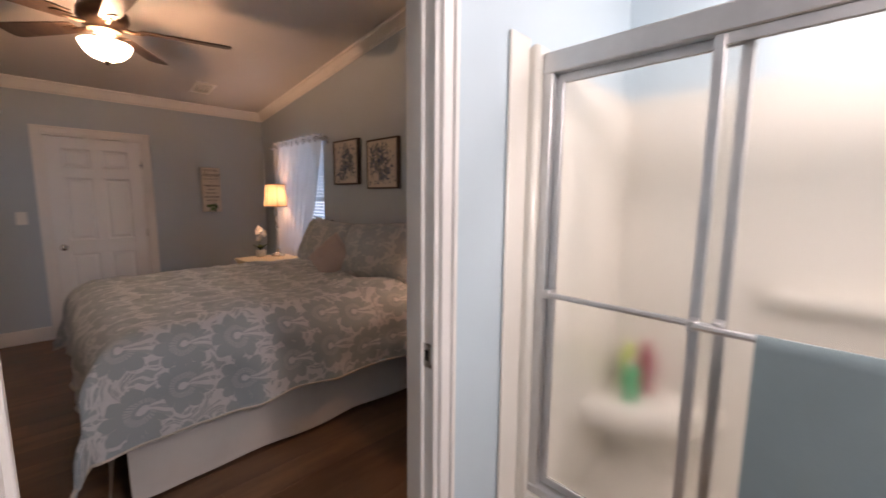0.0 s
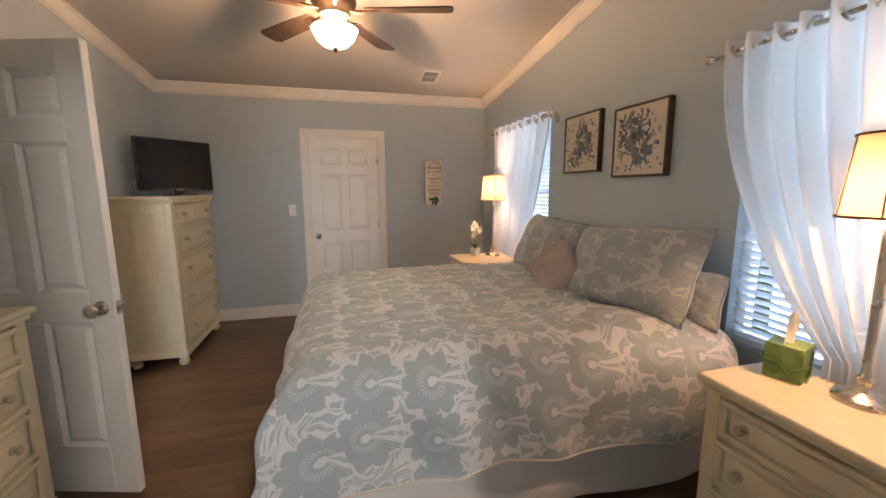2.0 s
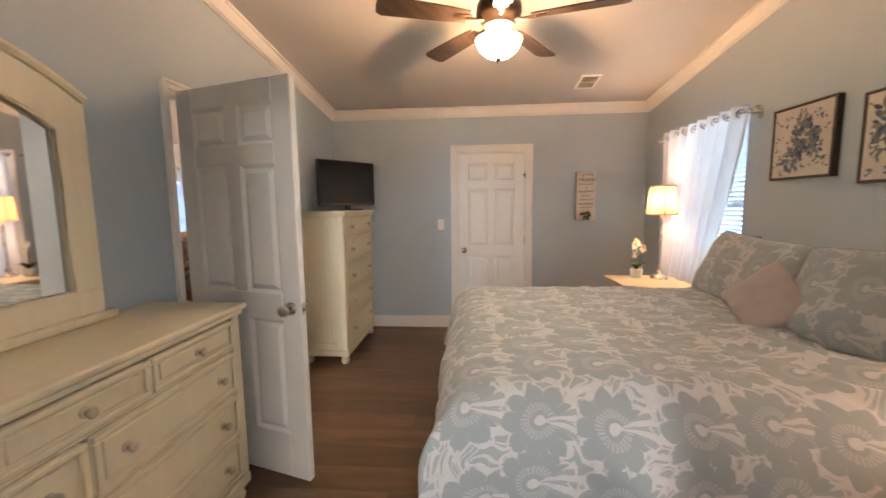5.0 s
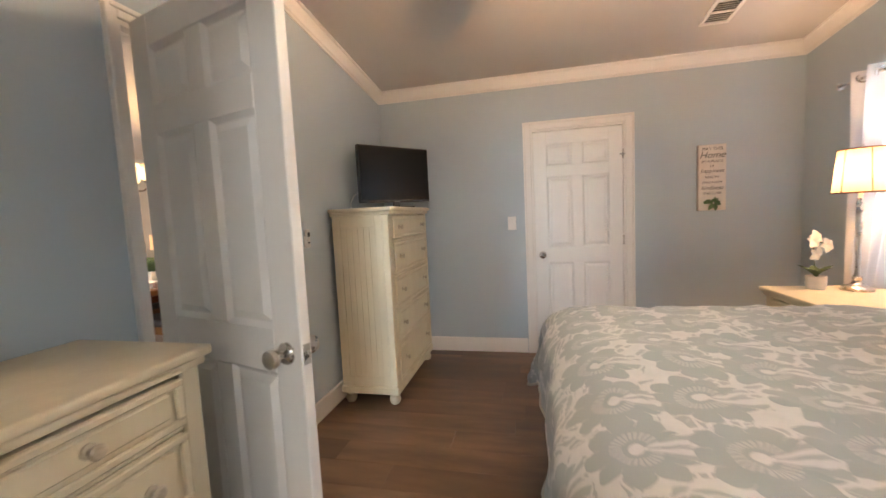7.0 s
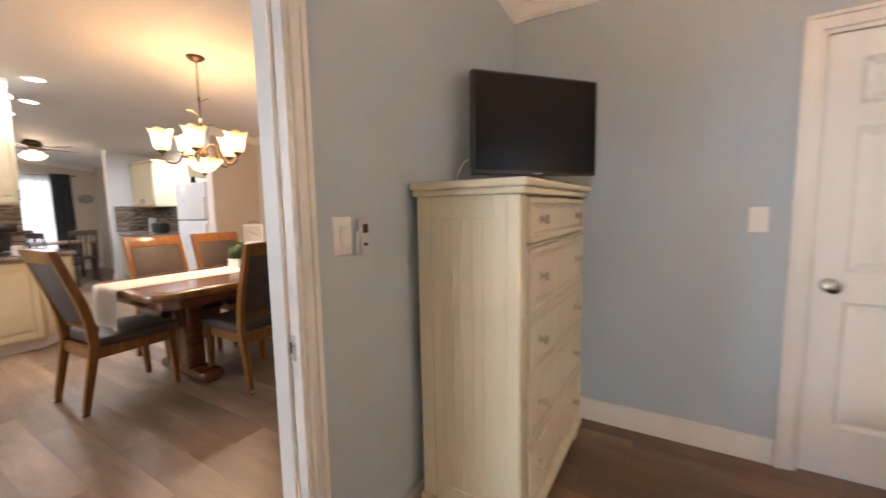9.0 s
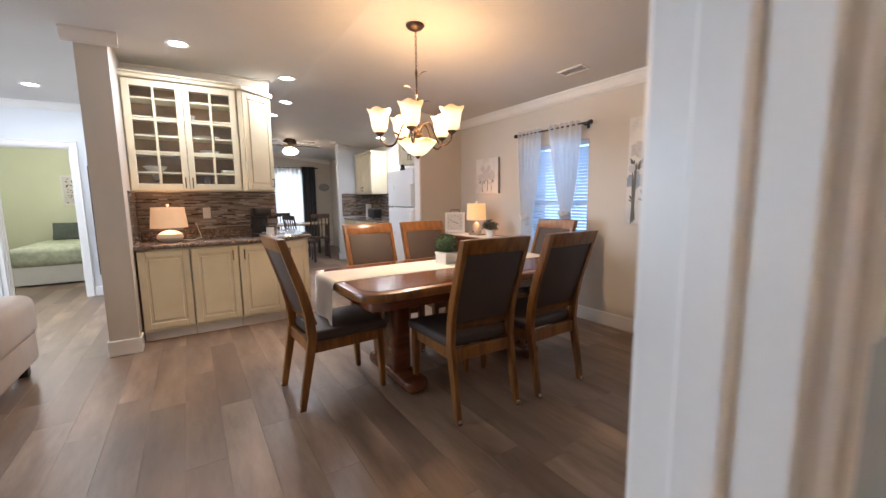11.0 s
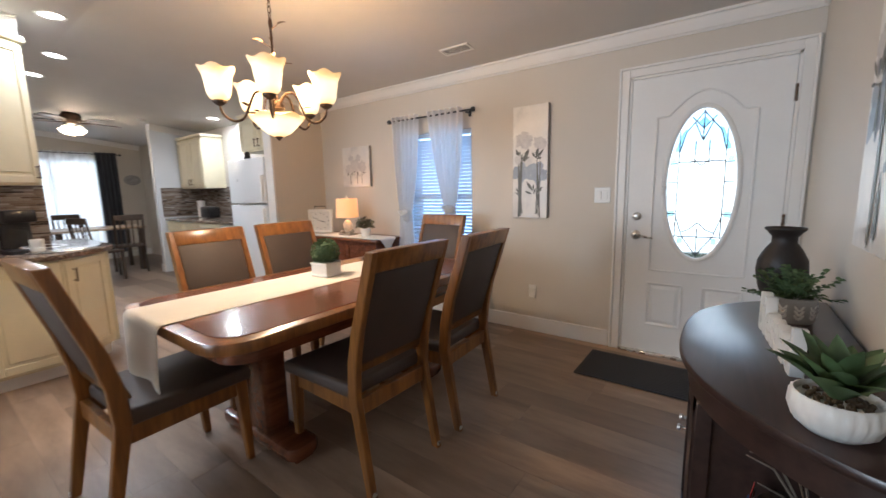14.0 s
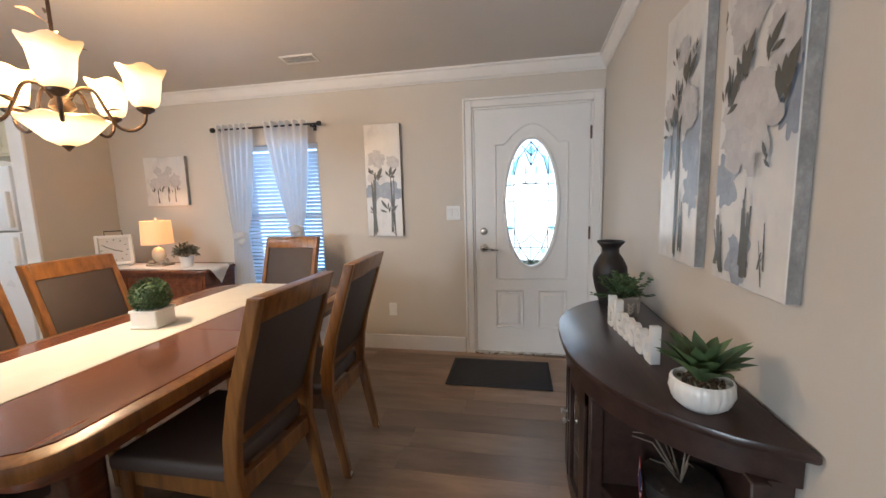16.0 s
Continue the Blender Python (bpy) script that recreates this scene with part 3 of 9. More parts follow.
wall("wall_green_south", "x", 0.1, 0.2, -11.5, -8.17, [], M_GREEN, flat(2.45), "pale green bedroom wall")
wall("wall_green_north", "x", 2.94, 2.99, -11.5, -8.17, [], M_GREEN, flat(2.45), "pale green bedroom wall")


def ceiling_slab(name, x0, x1, ys, fn, label):
    bms = []
    for p, q in zip(ys, ys[1:]):
        bm = box((x0, p, 0), (x1, q, 0.12))
        for v in bm.verts:
            v.co.z += fn(v.co.y)
        bms.append(bm)
    return setting(name, bms, M_CEIL, label, "ceiling", 0)


ceiling_slab("ceiling_bedroom", -1.05, 2.60, [1.16, 5.80], bed_ceiling, "white sloping bedroom ceiling")
ceiling_slab("ceiling_bath", -1.10, 2.52, [-1.6, 1.16], flat(2.45), "flat white bathroom ceiling")
ceiling_slab("ceiling_great_room", -12.3, -1.05, [-2.3, RIDGE, 7.25], great_ceiling, "white vaulted ceiling over dining room and kitchen")
ceiling_slab("ceiling_green_room", -11.6, -8.17, [0.1, 3.0], flat(2.45), "white bedroom ceiling")


def crown(name, p, q, inward, fn, drop=0.0):
    """Crown moulding along a wall from p to q; inward points into the room."""
    prof = [(0, 0.096), (0.010, 0.096), (0.013, 0.088), (0.024, 0.080), (0.042, 0.042), (0.050, 0.020), (0.062, 0.016), (0.062, -0.004), (0, -0.004)]
    bm = bmesh.new()
    rings = []
    for x, y in (p, q):
        rings.append([bm.verts.new((x + inward[0] * d, y + inward[1] * d, fn(y + inward[1] * d) - h - drop)) for d, h in prof])
    n = len(prof)
    for i in range(n):
        bm.faces.new((rings[0][i], rings[0][(i + 1) % n], rings[1][(i + 1) % n], rings[1][i]))
    bm.faces.new(rings[0])
    bm.faces.new(rings[1][::-1])
    bmesh.ops.recalc_face_normals(bm, faces=bm.faces[:])
    return setting(name, bm, M_TRIM, "white crown moulding under the ceiling", "moulding", 0)


crown("trim_crown_bedroom_north", (-1.02, 5.64), (2.40, 5.64), (0, -1), bed_ceiling)
crown("trim_crown_bedroom_east", (2.40, 1.22), (2.40, 5.62), (-1, 0), bed_ceiling)
crown("trim_crown_bedroom_west", (-1.02, 1.22), (-1.02, 5.62), (1, 0), bed_ceiling)
crown("trim_crown_dining_north", (-5.75, 7.07), (-1.14, 7.07), (0, -1), great_ceiling)
crown("trim_crown_dining_east", (-1.14, RIDGE), (-1.14, 7.05), (-1, 0), great_ceiling)
crown("trim_crown_dining_east_south", (-1.14, -2.2), (-1.14, RIDGE), (-1, 0), great_ceiling)
crown("trim_crown_wing", (-5.75, 6.38), (-5.75, 7.05), (1, 0), great_ceiling)
crown("trim_crown_partition_end", (-5.08, 2.93), (-5.08, 3.27), (1, 0), great_ceiling)
crown("trim_crown_counter", (-5.88, 3.20), (-5.88, 4.50), (1, 0), great_ceiling)
crown("trim_crown_hall_end", (-8.05, 0.5), (-8.05, 3.0), (1, 0), great_ceiling)
crown("trim_crown_nook", (-12.05, RIDGE), (-12.05, 7.05), (1, 0), great_ceiling)
crown("trim_crown_kitchen", (-9.24, 6.36), (-9.24, 7.05), (1, 0), great_ceiling)


def skirting(name, runs, inward_axis):
    """Baseboard: boxes with a chamfered top, one mesh for a wall."""
    bms = []
    for lo, hi in runs:
        bms.append(box(lo, hi, 0.006))
    return setting(name, bms, M_TRIM, "white baseboard", "baseboard", 0)


H, D = 0.135, 0.016
skirting("baseboard_bedroom_north", [((-1.02, 5.64 - D, 0), (0.295, 5.642, H)), ((1.205, 5.64 - D, 0), (2.40, 5.642, H))], 1)
skirting("baseboard_bedroom_west", [((-1.022, 1.24, 0), (-1.02 + D, 3.10, H)), ((-1.022, 4.09, 0), (-1.02 + D, 5.62, H))], 0)
skirting("baseboard_bedroom_east", [((2.40 - D, 1.24, 0), (2.402, 5.62, H))], 0)
skirting("baseboard_bedroom_south", [((1.25, 1.218, 0), (2.38, 1.22 + D, H)), ((-1.0, 1.218, 0), (0.25, 1.22 + D, H))], 1)
skirting("baseboard_dining_north", [((-5.75, 7.07 - D, 0), (-2.245, 7.072, H))], 1)
skirting("baseboard_dining_east", [((-1.14 - D, 4.09, 0), (-1.138, 7.05, H)), ((-1.14 - D, -2.2, 0), (-1.138, 3.10, H))], 0)
skirting("baseboard_wing", [((-5.75 - 0.002, 6.38, 0), (-5.75 + D, 7.05, H))], 0)
skirting("baseboard_partition_end", [((-5.08 - 0.002, 2.985, 0), (-5.08 + D, 3.215, H)), ((-8.0, 3.0 - D, 0), (-5.07, 3.002, H)), ((-5.22, 3.198, 0), (-5.07, 3.2 + D, H))], 0)
skirting("baseboard_hall_end", [((-8.052, 2.46, 0), (-8.05 + D, 2.98, H)), ((-8.052, 0.4, 0), (-8.05 + D, 1.57, H))], 0)
skirting("baseboard_nook", [((-12.0502, 3.2, 0), (-12.05 + D, 7.05, H))], 0)
skirting("baseboard_kitchen_end", [((-9.36 - D, 6.36 - D, 0), (-9.23, 6.362, H))], 0)
skirting("baseboard_bath", [((1.25, 1.10 - D, 0), (1.44, 1.102, H))], 1)


# doors and their casings
def casing(name, axis, face, out, a0, a1, head, w=0.07, label="white door casing"):
    """Door trim on one face of a wall; out is +1 or -1, away from the wall."""
    bms = []
    for t, w0, w1 in ((0.016, 0.0, w - 0.018), (0.024, w - 0.018, w)):
        for p, q, lo, hi in ((a0 - w1, a0 - w0, 0, head + w1), (a1 + w0, a1 + w1, 0, head + w1), (a0 - w0, a1 + w0, head + w0, head + w1)):
            f0, f1 = sorted((face - out * 0.002, face + out * t))
            lo3, hi3 = ((p, f0, lo), (q, f1, hi)) if axis == "x" else ((f0, p, lo), (f1, q, hi))
            bms.append(box(lo3, hi3, 0.003))
    return setting(name, bms, M_TRIM, label, "door casing", 0)


def jamb(name, axis, t0, t1, a0, a1, head):
    bms = []
    for p, q, lo, hi in ((a0 - 0.001, a0 + 0.018, 0, head), (a1 - 0.018, a1 + 0.001, 0, head), (a0, a1, head - 0.018, head + 0.001)):
        bms.append(box(*(((p, t0, lo), (q, t1, hi)) if axis == "x" else ((t0, p, lo), (t1, q, hi))), 0.002))
        m = (t0 + t1) / 2
        s = 0.011 if p < (a0 + a1) / 2 else -0.011
        if q - p > 0.1:
            e = ((p + 0.018, m - 0.02, lo - 0.011), (q - 0.018, m + 0.02, lo))
        else:
            e = ((p + s, m - 0.02, lo), (q + s, m + 0.02, hi - 0.019))
        bms.append(box(*(e if axis == "x" else tuple((v[1], v[0], v[2]) for v in e)), 0.003))
    return setting(name, bms, M_TRIM, "white painted door jamb with stop", "door frame", 0)


casing("trim_bath_door_inside", "x", 1.10, -1, 0.26, 1.142, DOOR_H, 0.058)
casing("trim_bath_door_bedroom", "x", 1.22, 1, 0.26, 1.142, DOOR_H)
jamb("trim_bath_jamb", "x", 1.098, 1.222, 0.26, 1.142, DOOR_H)
casing("trim_bedroom_door_inside", "y", -1.02, 1, 3.19, 4.008, DOOR_H, 0.046)
casing("trim_bedroom_door_dining", "y", -1.14, -1, 3.19, 4.008, DOOR_H, 0.046)
jamb("trim_bedroom_jamb", "y", -1.142, -1.018, 3.19, 4.008, DOOR_H)
casing("trim_closet_door", "x", 5.64, -1, 0.365, 1.135, 1.99, 0.066)
jamb("trim_closet_jamb", "x", 5.638, 5.76, 0.365, 1.135, 1.99)
casing("trim_front_door", "x", 7.07, -1, -2.165, -1.225, 2.06, 0.072, "white front door casing")
jamb("trim_front_jamb", "x", 7.068, 7.20, -2.165, -1.225, 2.06)
casing("trim_green_door", "y", -8.05, 1, 1.64, 2.39, 2.02)
jamb("trim_green_jamb", "y", -8.172, -8.048, 1.64, 2.39, 2.02)
setting("trim_wing_end", [box((-5.885, 6.355, 0), (-5.735, 6.38, 2.44), 0.004)], M_TRIM, "white trim board on the wall end", "trim")


def raised_panel(x0, x1, z0, z1, t):
    """A sunk panel on both faces of a door of thickness t about y = 0: a sticking that slopes in from the stiles, a groove and a raised field."""
    out = [box((x0, -t * 0.06, z0), (x1, t * 0.06, z1))]
    for s in (-1, 1):
        for (i0, y0), (i1, y1), fill in (((-0.001, 0.49), (0.013, 0.16), False), ((0.013, 0.16), (0.018, 0.16), False), ((0.018, 0.16), (0.040, 0.45), True)):
            bm = bmesh.new()
            a, b = ([bm.verts.new((x, s * t * y, z)) for x, z in ((x0 + i, z0 + i), (x1 - i, z0 + i), (x1 - i, z1 - i), (x0 + i, z1 - i))] for i, y in ((i0, y0), (i1, y1)))
            if fill:
                bm.faces.new(b)
            for i in range(4):
                bm.faces.new((a[i], a[(i + 1) % 4], b[(i + 1) % 4], b[i]))
            bm.normal_update()
            for f in bm.faces[:]:
                if f.normal.y * s < 0:
                    f.normal_flip()
            out.append(bm)
    return out


def knob(parent, at, out, label="round brushed nickel door knob"):
    """A door knob that stands out along y by the sign of out."""
    bm = lathe([(0.033, 0), (0.033, 0.006), (0.028, 0.012), (0.012, 0.016), (0.011, 0.034), (0.024, 0.042), (0.029, 0.052), (0.026, 0.064), (0.014, 0.070), (0.0, 0.071)], 24)
    to(bm, Matrix.Translation(at) @ pose(0, 0, 0, 90 if out < 0 else -90))
    return part("door_knob", bm, M_STEEL, parent, label)


def six_panel(name, w, h, label):
    """A six-panel door leaf from x = 0 to w, with its thickness about y = 0; each panel is a part."""
    t = 0.038
    door = thing(name, (0, 0, 0), 0, label, "door", "", "structure")
    st, mid = w * 0.15, w * 0.12
    zs = [0, 0.24, h * 0.415, h * 0.415 + 0.14, h * 0.80, h * 0.80 + 0.10, h - 0.11, h]
    xs = [0, st, w / 2 - mid / 2, w / 2 + mid / 2, w - st, w]
    bars = [box((xs[0], -t / 2, 0), (xs[1], t / 2, h), 0.003), box((xs[4], -t / 2, 0), (xs[5], t / 2, h), 0.003)]
    for k in (0, 2, 4, 6):
        bars.append(box((xs[1] - 0.001, -t / 2, zs[k]), (xs[4] + 0.001, t / 2, zs[k + 1]), 0.004))
    for k in (1, 3, 5):
        bars.append(box((xs[2], -t / 2, zs[k] - 0.001), (xs[3], t / 2, zs[k + 1] + 0.001), 0.004))
    part("door_leaf", bars, M_DOOR, door, "", 0)
    for k in (1, 3, 5):
        for a, b in ((1, 2), (3, 4)):
            part("panel", raised_panel(xs[a], xs[b], zs[k], zs[k + 1], t), M_DOOR, door, "", 0)
    return door


closet = six_panel("door_1", 0.726, 1.955, "closed white six-panel door in the blue bedroom wall")
closet.matrix_basis = pose(0.387, 5.662, 0.012)
knob(closet, (0.058, -0.018, 0.885), -1)
for hz in (0.22, 1.0, 1.72):
    part("hinge", [tube([(0.731, -0.022, hz - 0.04), (0.731, -0.022, hz + 0.04)], 0.006), box((0.722, -0.019, hz - 0.04), (0.74, -0.016, hz + 0.04))], M_STEEL, closet, "nickel hinge")
part("latch_hook", [box((0.70, -0.030, 1.712), (0.775, -0.026, 1.72)), ball(0.006, (0.775, -0.028, 1.716))], M_STEEL, closet, "small nickel hook latch")

leaf = six_panel("door_2", 0.74, 2.0, "white six-panel bedroom door standing wide open")
leaf.matrix_basis = pose(-0.99, 3.235, 0.012, 0, 0, -16.0)
knob(leaf, (0.68, -0.018, 0.90), -1)
knob(leaf, (0.68, 0.018, 0.90), 1)
part("latch", [box((0.738, -0.012, 0.87), (0.742, 0.012, 0.93)), box((0.741, -0.006, 0.89), (0.751, 0.006, 0.91), 0.002)], M_STEEL, leaf, "nickel latch plate")
for hz in (0.22, 1.0, 1.75):
    part("hinge", [tube([(-0.008, 0.012, hz - 0.045), (-0.008, 0.012, hz + 0.045)], 0.007), box((-0.03, 0.004, hz - 0.045), (0.0, 0.012, hz + 0.045))], M_STEEL, leaf, "nickel hinge")


def strike(name, at, axis, label):
    s = (0.003, 0.036, 0.075) if axis == "x" else (0.036, 0.003, 0.075)
    ob = thing(name, at, 0, label, "strike plate")
    part("plate", box([-v / 2 for v in s], [v / 2 for v in s], 0.001), M_STEEL, ob)
    h = (0.004, 0.014, 0.032) if axis == "x" else (0.014, 0.004, 0.032)
    # No real hole: a black block carries its shade on the plate.
    part("latch_hole_dark", box([-v / 2 for v in h], [v / 2 for v in h]), M_BLACK, ob, "black block for the shaded hole")


strike("strike_plate", (1.1225, 1.125, 0.945), "x", "nickel strike plate on the bathroom door jamb")
strike("strike_plate", (-1.056, 3.9885, 0.885), "y", "nickel strike plate on the bedroom door jamb")

# front door with an oval leaded glass
front = thing("door_3", (-2.145, 7.095, 0.02), 0, "closed white front door with an oval leaded glass", "front door", "", "structure")
FW, FH, FT = 0.90, 2.02, 0.045
OCX, OCZ, OA, OB = 0.452, 1.262, 0.205, 0.515


def oval_slab(n=48):
    """The door's slab with an oval hole right through it."""
    bm = bmesh.new()
    rect, oval = [], []
    for i in range(n):
        a = 2 * math.pi * i / n
        c, s = math.cos(a), math.sin(a)
        oval.append((OCX + OA * c, OCZ + OB * s))
        k = min((FW / 2) / max(abs(c), 1e-6), (FH / 2) / max(abs(s), 1e-6))
        px, pz = FW / 2 + k * c, FH / 2 + k * s
        rect.append((px, pz))
    for k, target in enumerate(((0, 0), (FW, 0), (FW, FH), (0, FH))):
        j = min(range(n), key=lambda q: (rect[q][0] - target[0]) ** 2 + (rect[q][1] - target[1]) ** 2)
        rect[j] = target
    loops = []
    for y in (-FT / 2, FT / 2):
        loops.append(([bm.verts.new((x, y, z)) for x, z in rect], [bm.verts.new((x, y, z)) for x, z in oval]))
    for i in range(n):
        j = (i + 1) % n
        for k in (0, 1):
            r, o = loops[k]
            bm.faces.new((r[i], r[j], o[j], o[i]))
        bm.faces.new((loops[0][0][i], loops[0][0][j], loops[1][0][j], loops[1][0][i]))
        bm.faces.new((loops[0][1][i], loops[0][1][j], loops[1][1][j], loops[1][1][i]))
    bmesh.ops.recalc_face_normals(bm, faces=bm.faces[:])
    return bm


part("door_leaf", oval_slab(), M_DOOR, front, "", 30)
part("oval_frame", tube([(OCX + (OA + 0.012) * math.cos(a), -FT / 2, OCZ + (OB + 0.012) * math.sin(a)) for a in [2 * math.pi * i / 48 for i in range(49)]], 0.016, 8), M_DOOR, front, "white moulded oval frame")
pane = part("glass_pane", to(prism([(OCX + OA * math.cos(2 * math.pi * i / 40), OCZ + OB * math.sin(2 * math.pi * i / 40)) for i in range(40)], -0.004, 0.004), Matrix(((1, 0, 0, 0), (0, 0, -1, 0), (0, 1, 0, 0), (0, 0, 0, 1)))), M_FROST, front, "obscure leaded glass")
pane.visible_shadow = False


def in_oval(x, z):
    return ((x - OCX) / OA) ** 2 + ((z - OCZ) / OB) ** 2 < 1.0


def came(pts):
    return tube([(x, -0.012, z) for x, z in pts], 0.0042, 5)


lead = []
for s in (-1, 1):
    lead += [came([(OCX + s * 0.135, OCZ - 0.37), (OCX + s * 0.135, OCZ + 0.37)]),
             came([(OCX + s * 0.135, OCZ + 0.22), (OCX + s * 0.10, OCZ + 0.36), (OCX, OCZ + 0.49)]),
             came([(OCX + s * 0.135, OCZ - 0.22), (OCX + s * 0.09, OCZ - 0.36), (OCX, OCZ - 0.49)]),
             came([(OCX, OCZ + 0.30), (OCX + s * 0.05, OCZ + 0.42)]),
             came([(OCX, OCZ + 0.38), (OCX + s * 0.07, OCZ + 0.46)]),
             came([(OCX, OCZ + 0.13)] + [(OCX + s * (0.035 + 0.03 * math.sin(k)), OCZ + 0.16 + 0.02 * math.cos(k * 1.4)) for k in (0.4, 1.0, 1.6, 2.2)]),
             came([(OCX, OCZ - 0.26), (OCX + s * 0.05, OCZ - 0.31), (OCX + s * 0.10, OCZ - 0.33)]),
             came([(OCX + s * 0.04, OCZ + 0.14), (OCX + s * 0.04, OCZ + 0.30)])]
    for z in (0.15, 0.02, -0.2):
        lead.append(came([(OCX + s * 0.135, OCZ + z), (OCX + s * 0.19, OCZ + z)]))
lead += [came([(OCX - 0.135, OCZ + 0.16), (OCX + 0.135, OCZ + 0.16)]), came([(OCX, OCZ + 0.30), (OCX, OCZ + 0.5)]), came([(OCX, OCZ - 0.50), (OCX, OCZ - 0.30)]), came([(OCX - 0.13, OCZ - 0.36), (OCX + 0.13, OCZ - 0.36)])]
part("leading", lead, plain("lead_came", (0.10, 0.12, 0.13), 0.5, 0.5), front, "grey lead cames", 0)
M_AQUA = glass("aqua_glass", 0.1, (0.42, 0.70, 0.79))
for s in (-1, 1):
    for z, w in ((0.17, 0.04), (-0.20, 0.04), (-0.39, 0.035)):
        x = OCX + s * (0.165 if z > -0.3 else 0.10)
        part("blue_glass_piece", box((x - w / 2, -0.014, OCZ + z - 0.022), (x + w / 2, -0.008, OCZ + z + 0.022), 0.001), M_AQUA, front, "aqua blue glass square").visible_shadow = False
    p = to(prism([(OCX + s * 0.09, OCZ + 0.39), (OCX + s * 0.115, OCZ + 0.37), (OCX + s * 0.165, OCZ + 0.23), (OCX + s * 0.14, OCZ + 0.23)], -0.003, 0.003), Matrix(((1, 0, 0, 0), (0, 0, -1, -0.011), (0, 1, 0, 0), (0, 0, 0, 1))))
    part("blue_glass_piece", p, M_AQUA, front, "aqua blue glass strip").visible_shadow = False
p = to(prism([(OCX, OCZ + 0.37), (OCX + 0.035, OCZ + 0.42), (OCX, OCZ + 0.46), (OCX - 0.035, OCZ + 0.42)], -0.003, 0.003), Matrix(((1, 0, 0, 0), (0, 0, -1, -0.011), (0, 1, 0, 0), (0, 0, 0, 1))))
part("blue_glass_piece", p, M_AQUA, front, "aqua blue glass diamond").visible_shadow = False

cap = [(OCX + OA * 0.97 * math.cos(q), OCZ + OB * 0.97 * math.sin(q)) for q in [radians(28 + 124 * k / 24) for k in range(25)]]
part("bevelled_glass_cap", to(prism(cap, -0.002, 0.002), Matrix(((1, 0, 0, 0), (0, 0, -1, -0.019), (0, 1, 0, 0), (0, 0, 0, 1)))), glass("pale_blue_glass", 0.15, (0.62, 0.82, 0.94)), front, "pale blue bevelled glass", 0).visible_shadow = False


def moulding(pts, parent, mat, name="panel_moulding"):
    dense = [Vector(pts[0])]
    for p in pts[1:]:
        p0, p1 = dense[-1], Vector(p)
        n = max(1, int((p1 - p0).length / 0.03))
        dense += [p0.lerp(p1, (k + 1) / n) for k in range(n)]
    return part(name, tube(dense, 0.008, 6), mat, parent)


arch = [(0.165, 0.64), (0.735, 0.64), (0.735, 1.74)] + [(0.735 - 0.283 * (k / 8) - 0.0, 1.74 + 0.15 * (math.sin(math.pi / 2 * max(0, (k - 2) / 6)) if k > 2 else 0)) for k in range(1, 9)] + [(0.169 + 0.283 * ((8 - k) / 8), 1.74 + 0.15 * (math.sin(math.pi / 2 * max(0, (8 - k - 2) / 6)) if 8 - k > 2 else 0)) for k in range(1, 9)] + [(0.165, 0.64)]
moulding([(x, -FT / 2 - 0.001, z) for x, z in arch], front, M_DOOR)
for x0, x1 in ((0.165, 0.385), (0.515, 0.735)):
    part("panel", to(merged(raised_panel(x0, x1, 0.22, 0.54, 0.03)), Matrix.Translation((0, -FT / 2 + 0.004, 0))), M_DOOR, front, "", 0)
    moulding([(x0, -FT / 2 - 0.001, 0.22), (x1, -FT / 2 - 0.001, 0.22), (x1, -FT / 2 - 0.001, 0.54), (x0, -FT / 2 - 0.001, 0.54), (x0, -FT / 2 - 0.001, 0.22)], front, M_DOOR)
part("deadbolt", to(lathe([(0.03, 0), (0.03, 0.012), (0.022, 0.018), (0.012, 0.02), (0.0, 0.02)], 20), pose(0.068, -FT / 2, 1.04, 90)), M_STEEL, front, "round nickel deadbolt")
lever = part("lever_handle", [to(lathe([(0.034, 0), (0.034, 0.01), (0.02, 0.018), (0.012, 0.02), (0.012, 0.05), (0.0, 0.052)], 20), pose(0.068, -FT / 2, 0.90, 90)),
                              tube([(0.068, -FT / 2 - 0.045, 0.90), (0.11, -FT / 2 - 0.05, 0.898), (0.16, -FT / 2 - 0.046, 0.885), (0.185, -FT / 2 - 0.042, 0.885)], 0.010, 8, 0.006)], M_STEEL, front, "nickel lever handle")
for hz in (0.25, 1.02, 1.80):
    part("hinge", tube([(FW + 0.005, -FT / 2 - 0.006, hz - 0.05), (FW + 0.005, -FT / 2 - 0.006, hz + 0.05)], 0.008), M_BRONZE, front, "dark hinge")
part("threshold", box((-0.02, -0.06, -0.02), (FW + 0.03, 0.06, 0.0), 0.004), M_STEEL, front, "metal threshold strip")


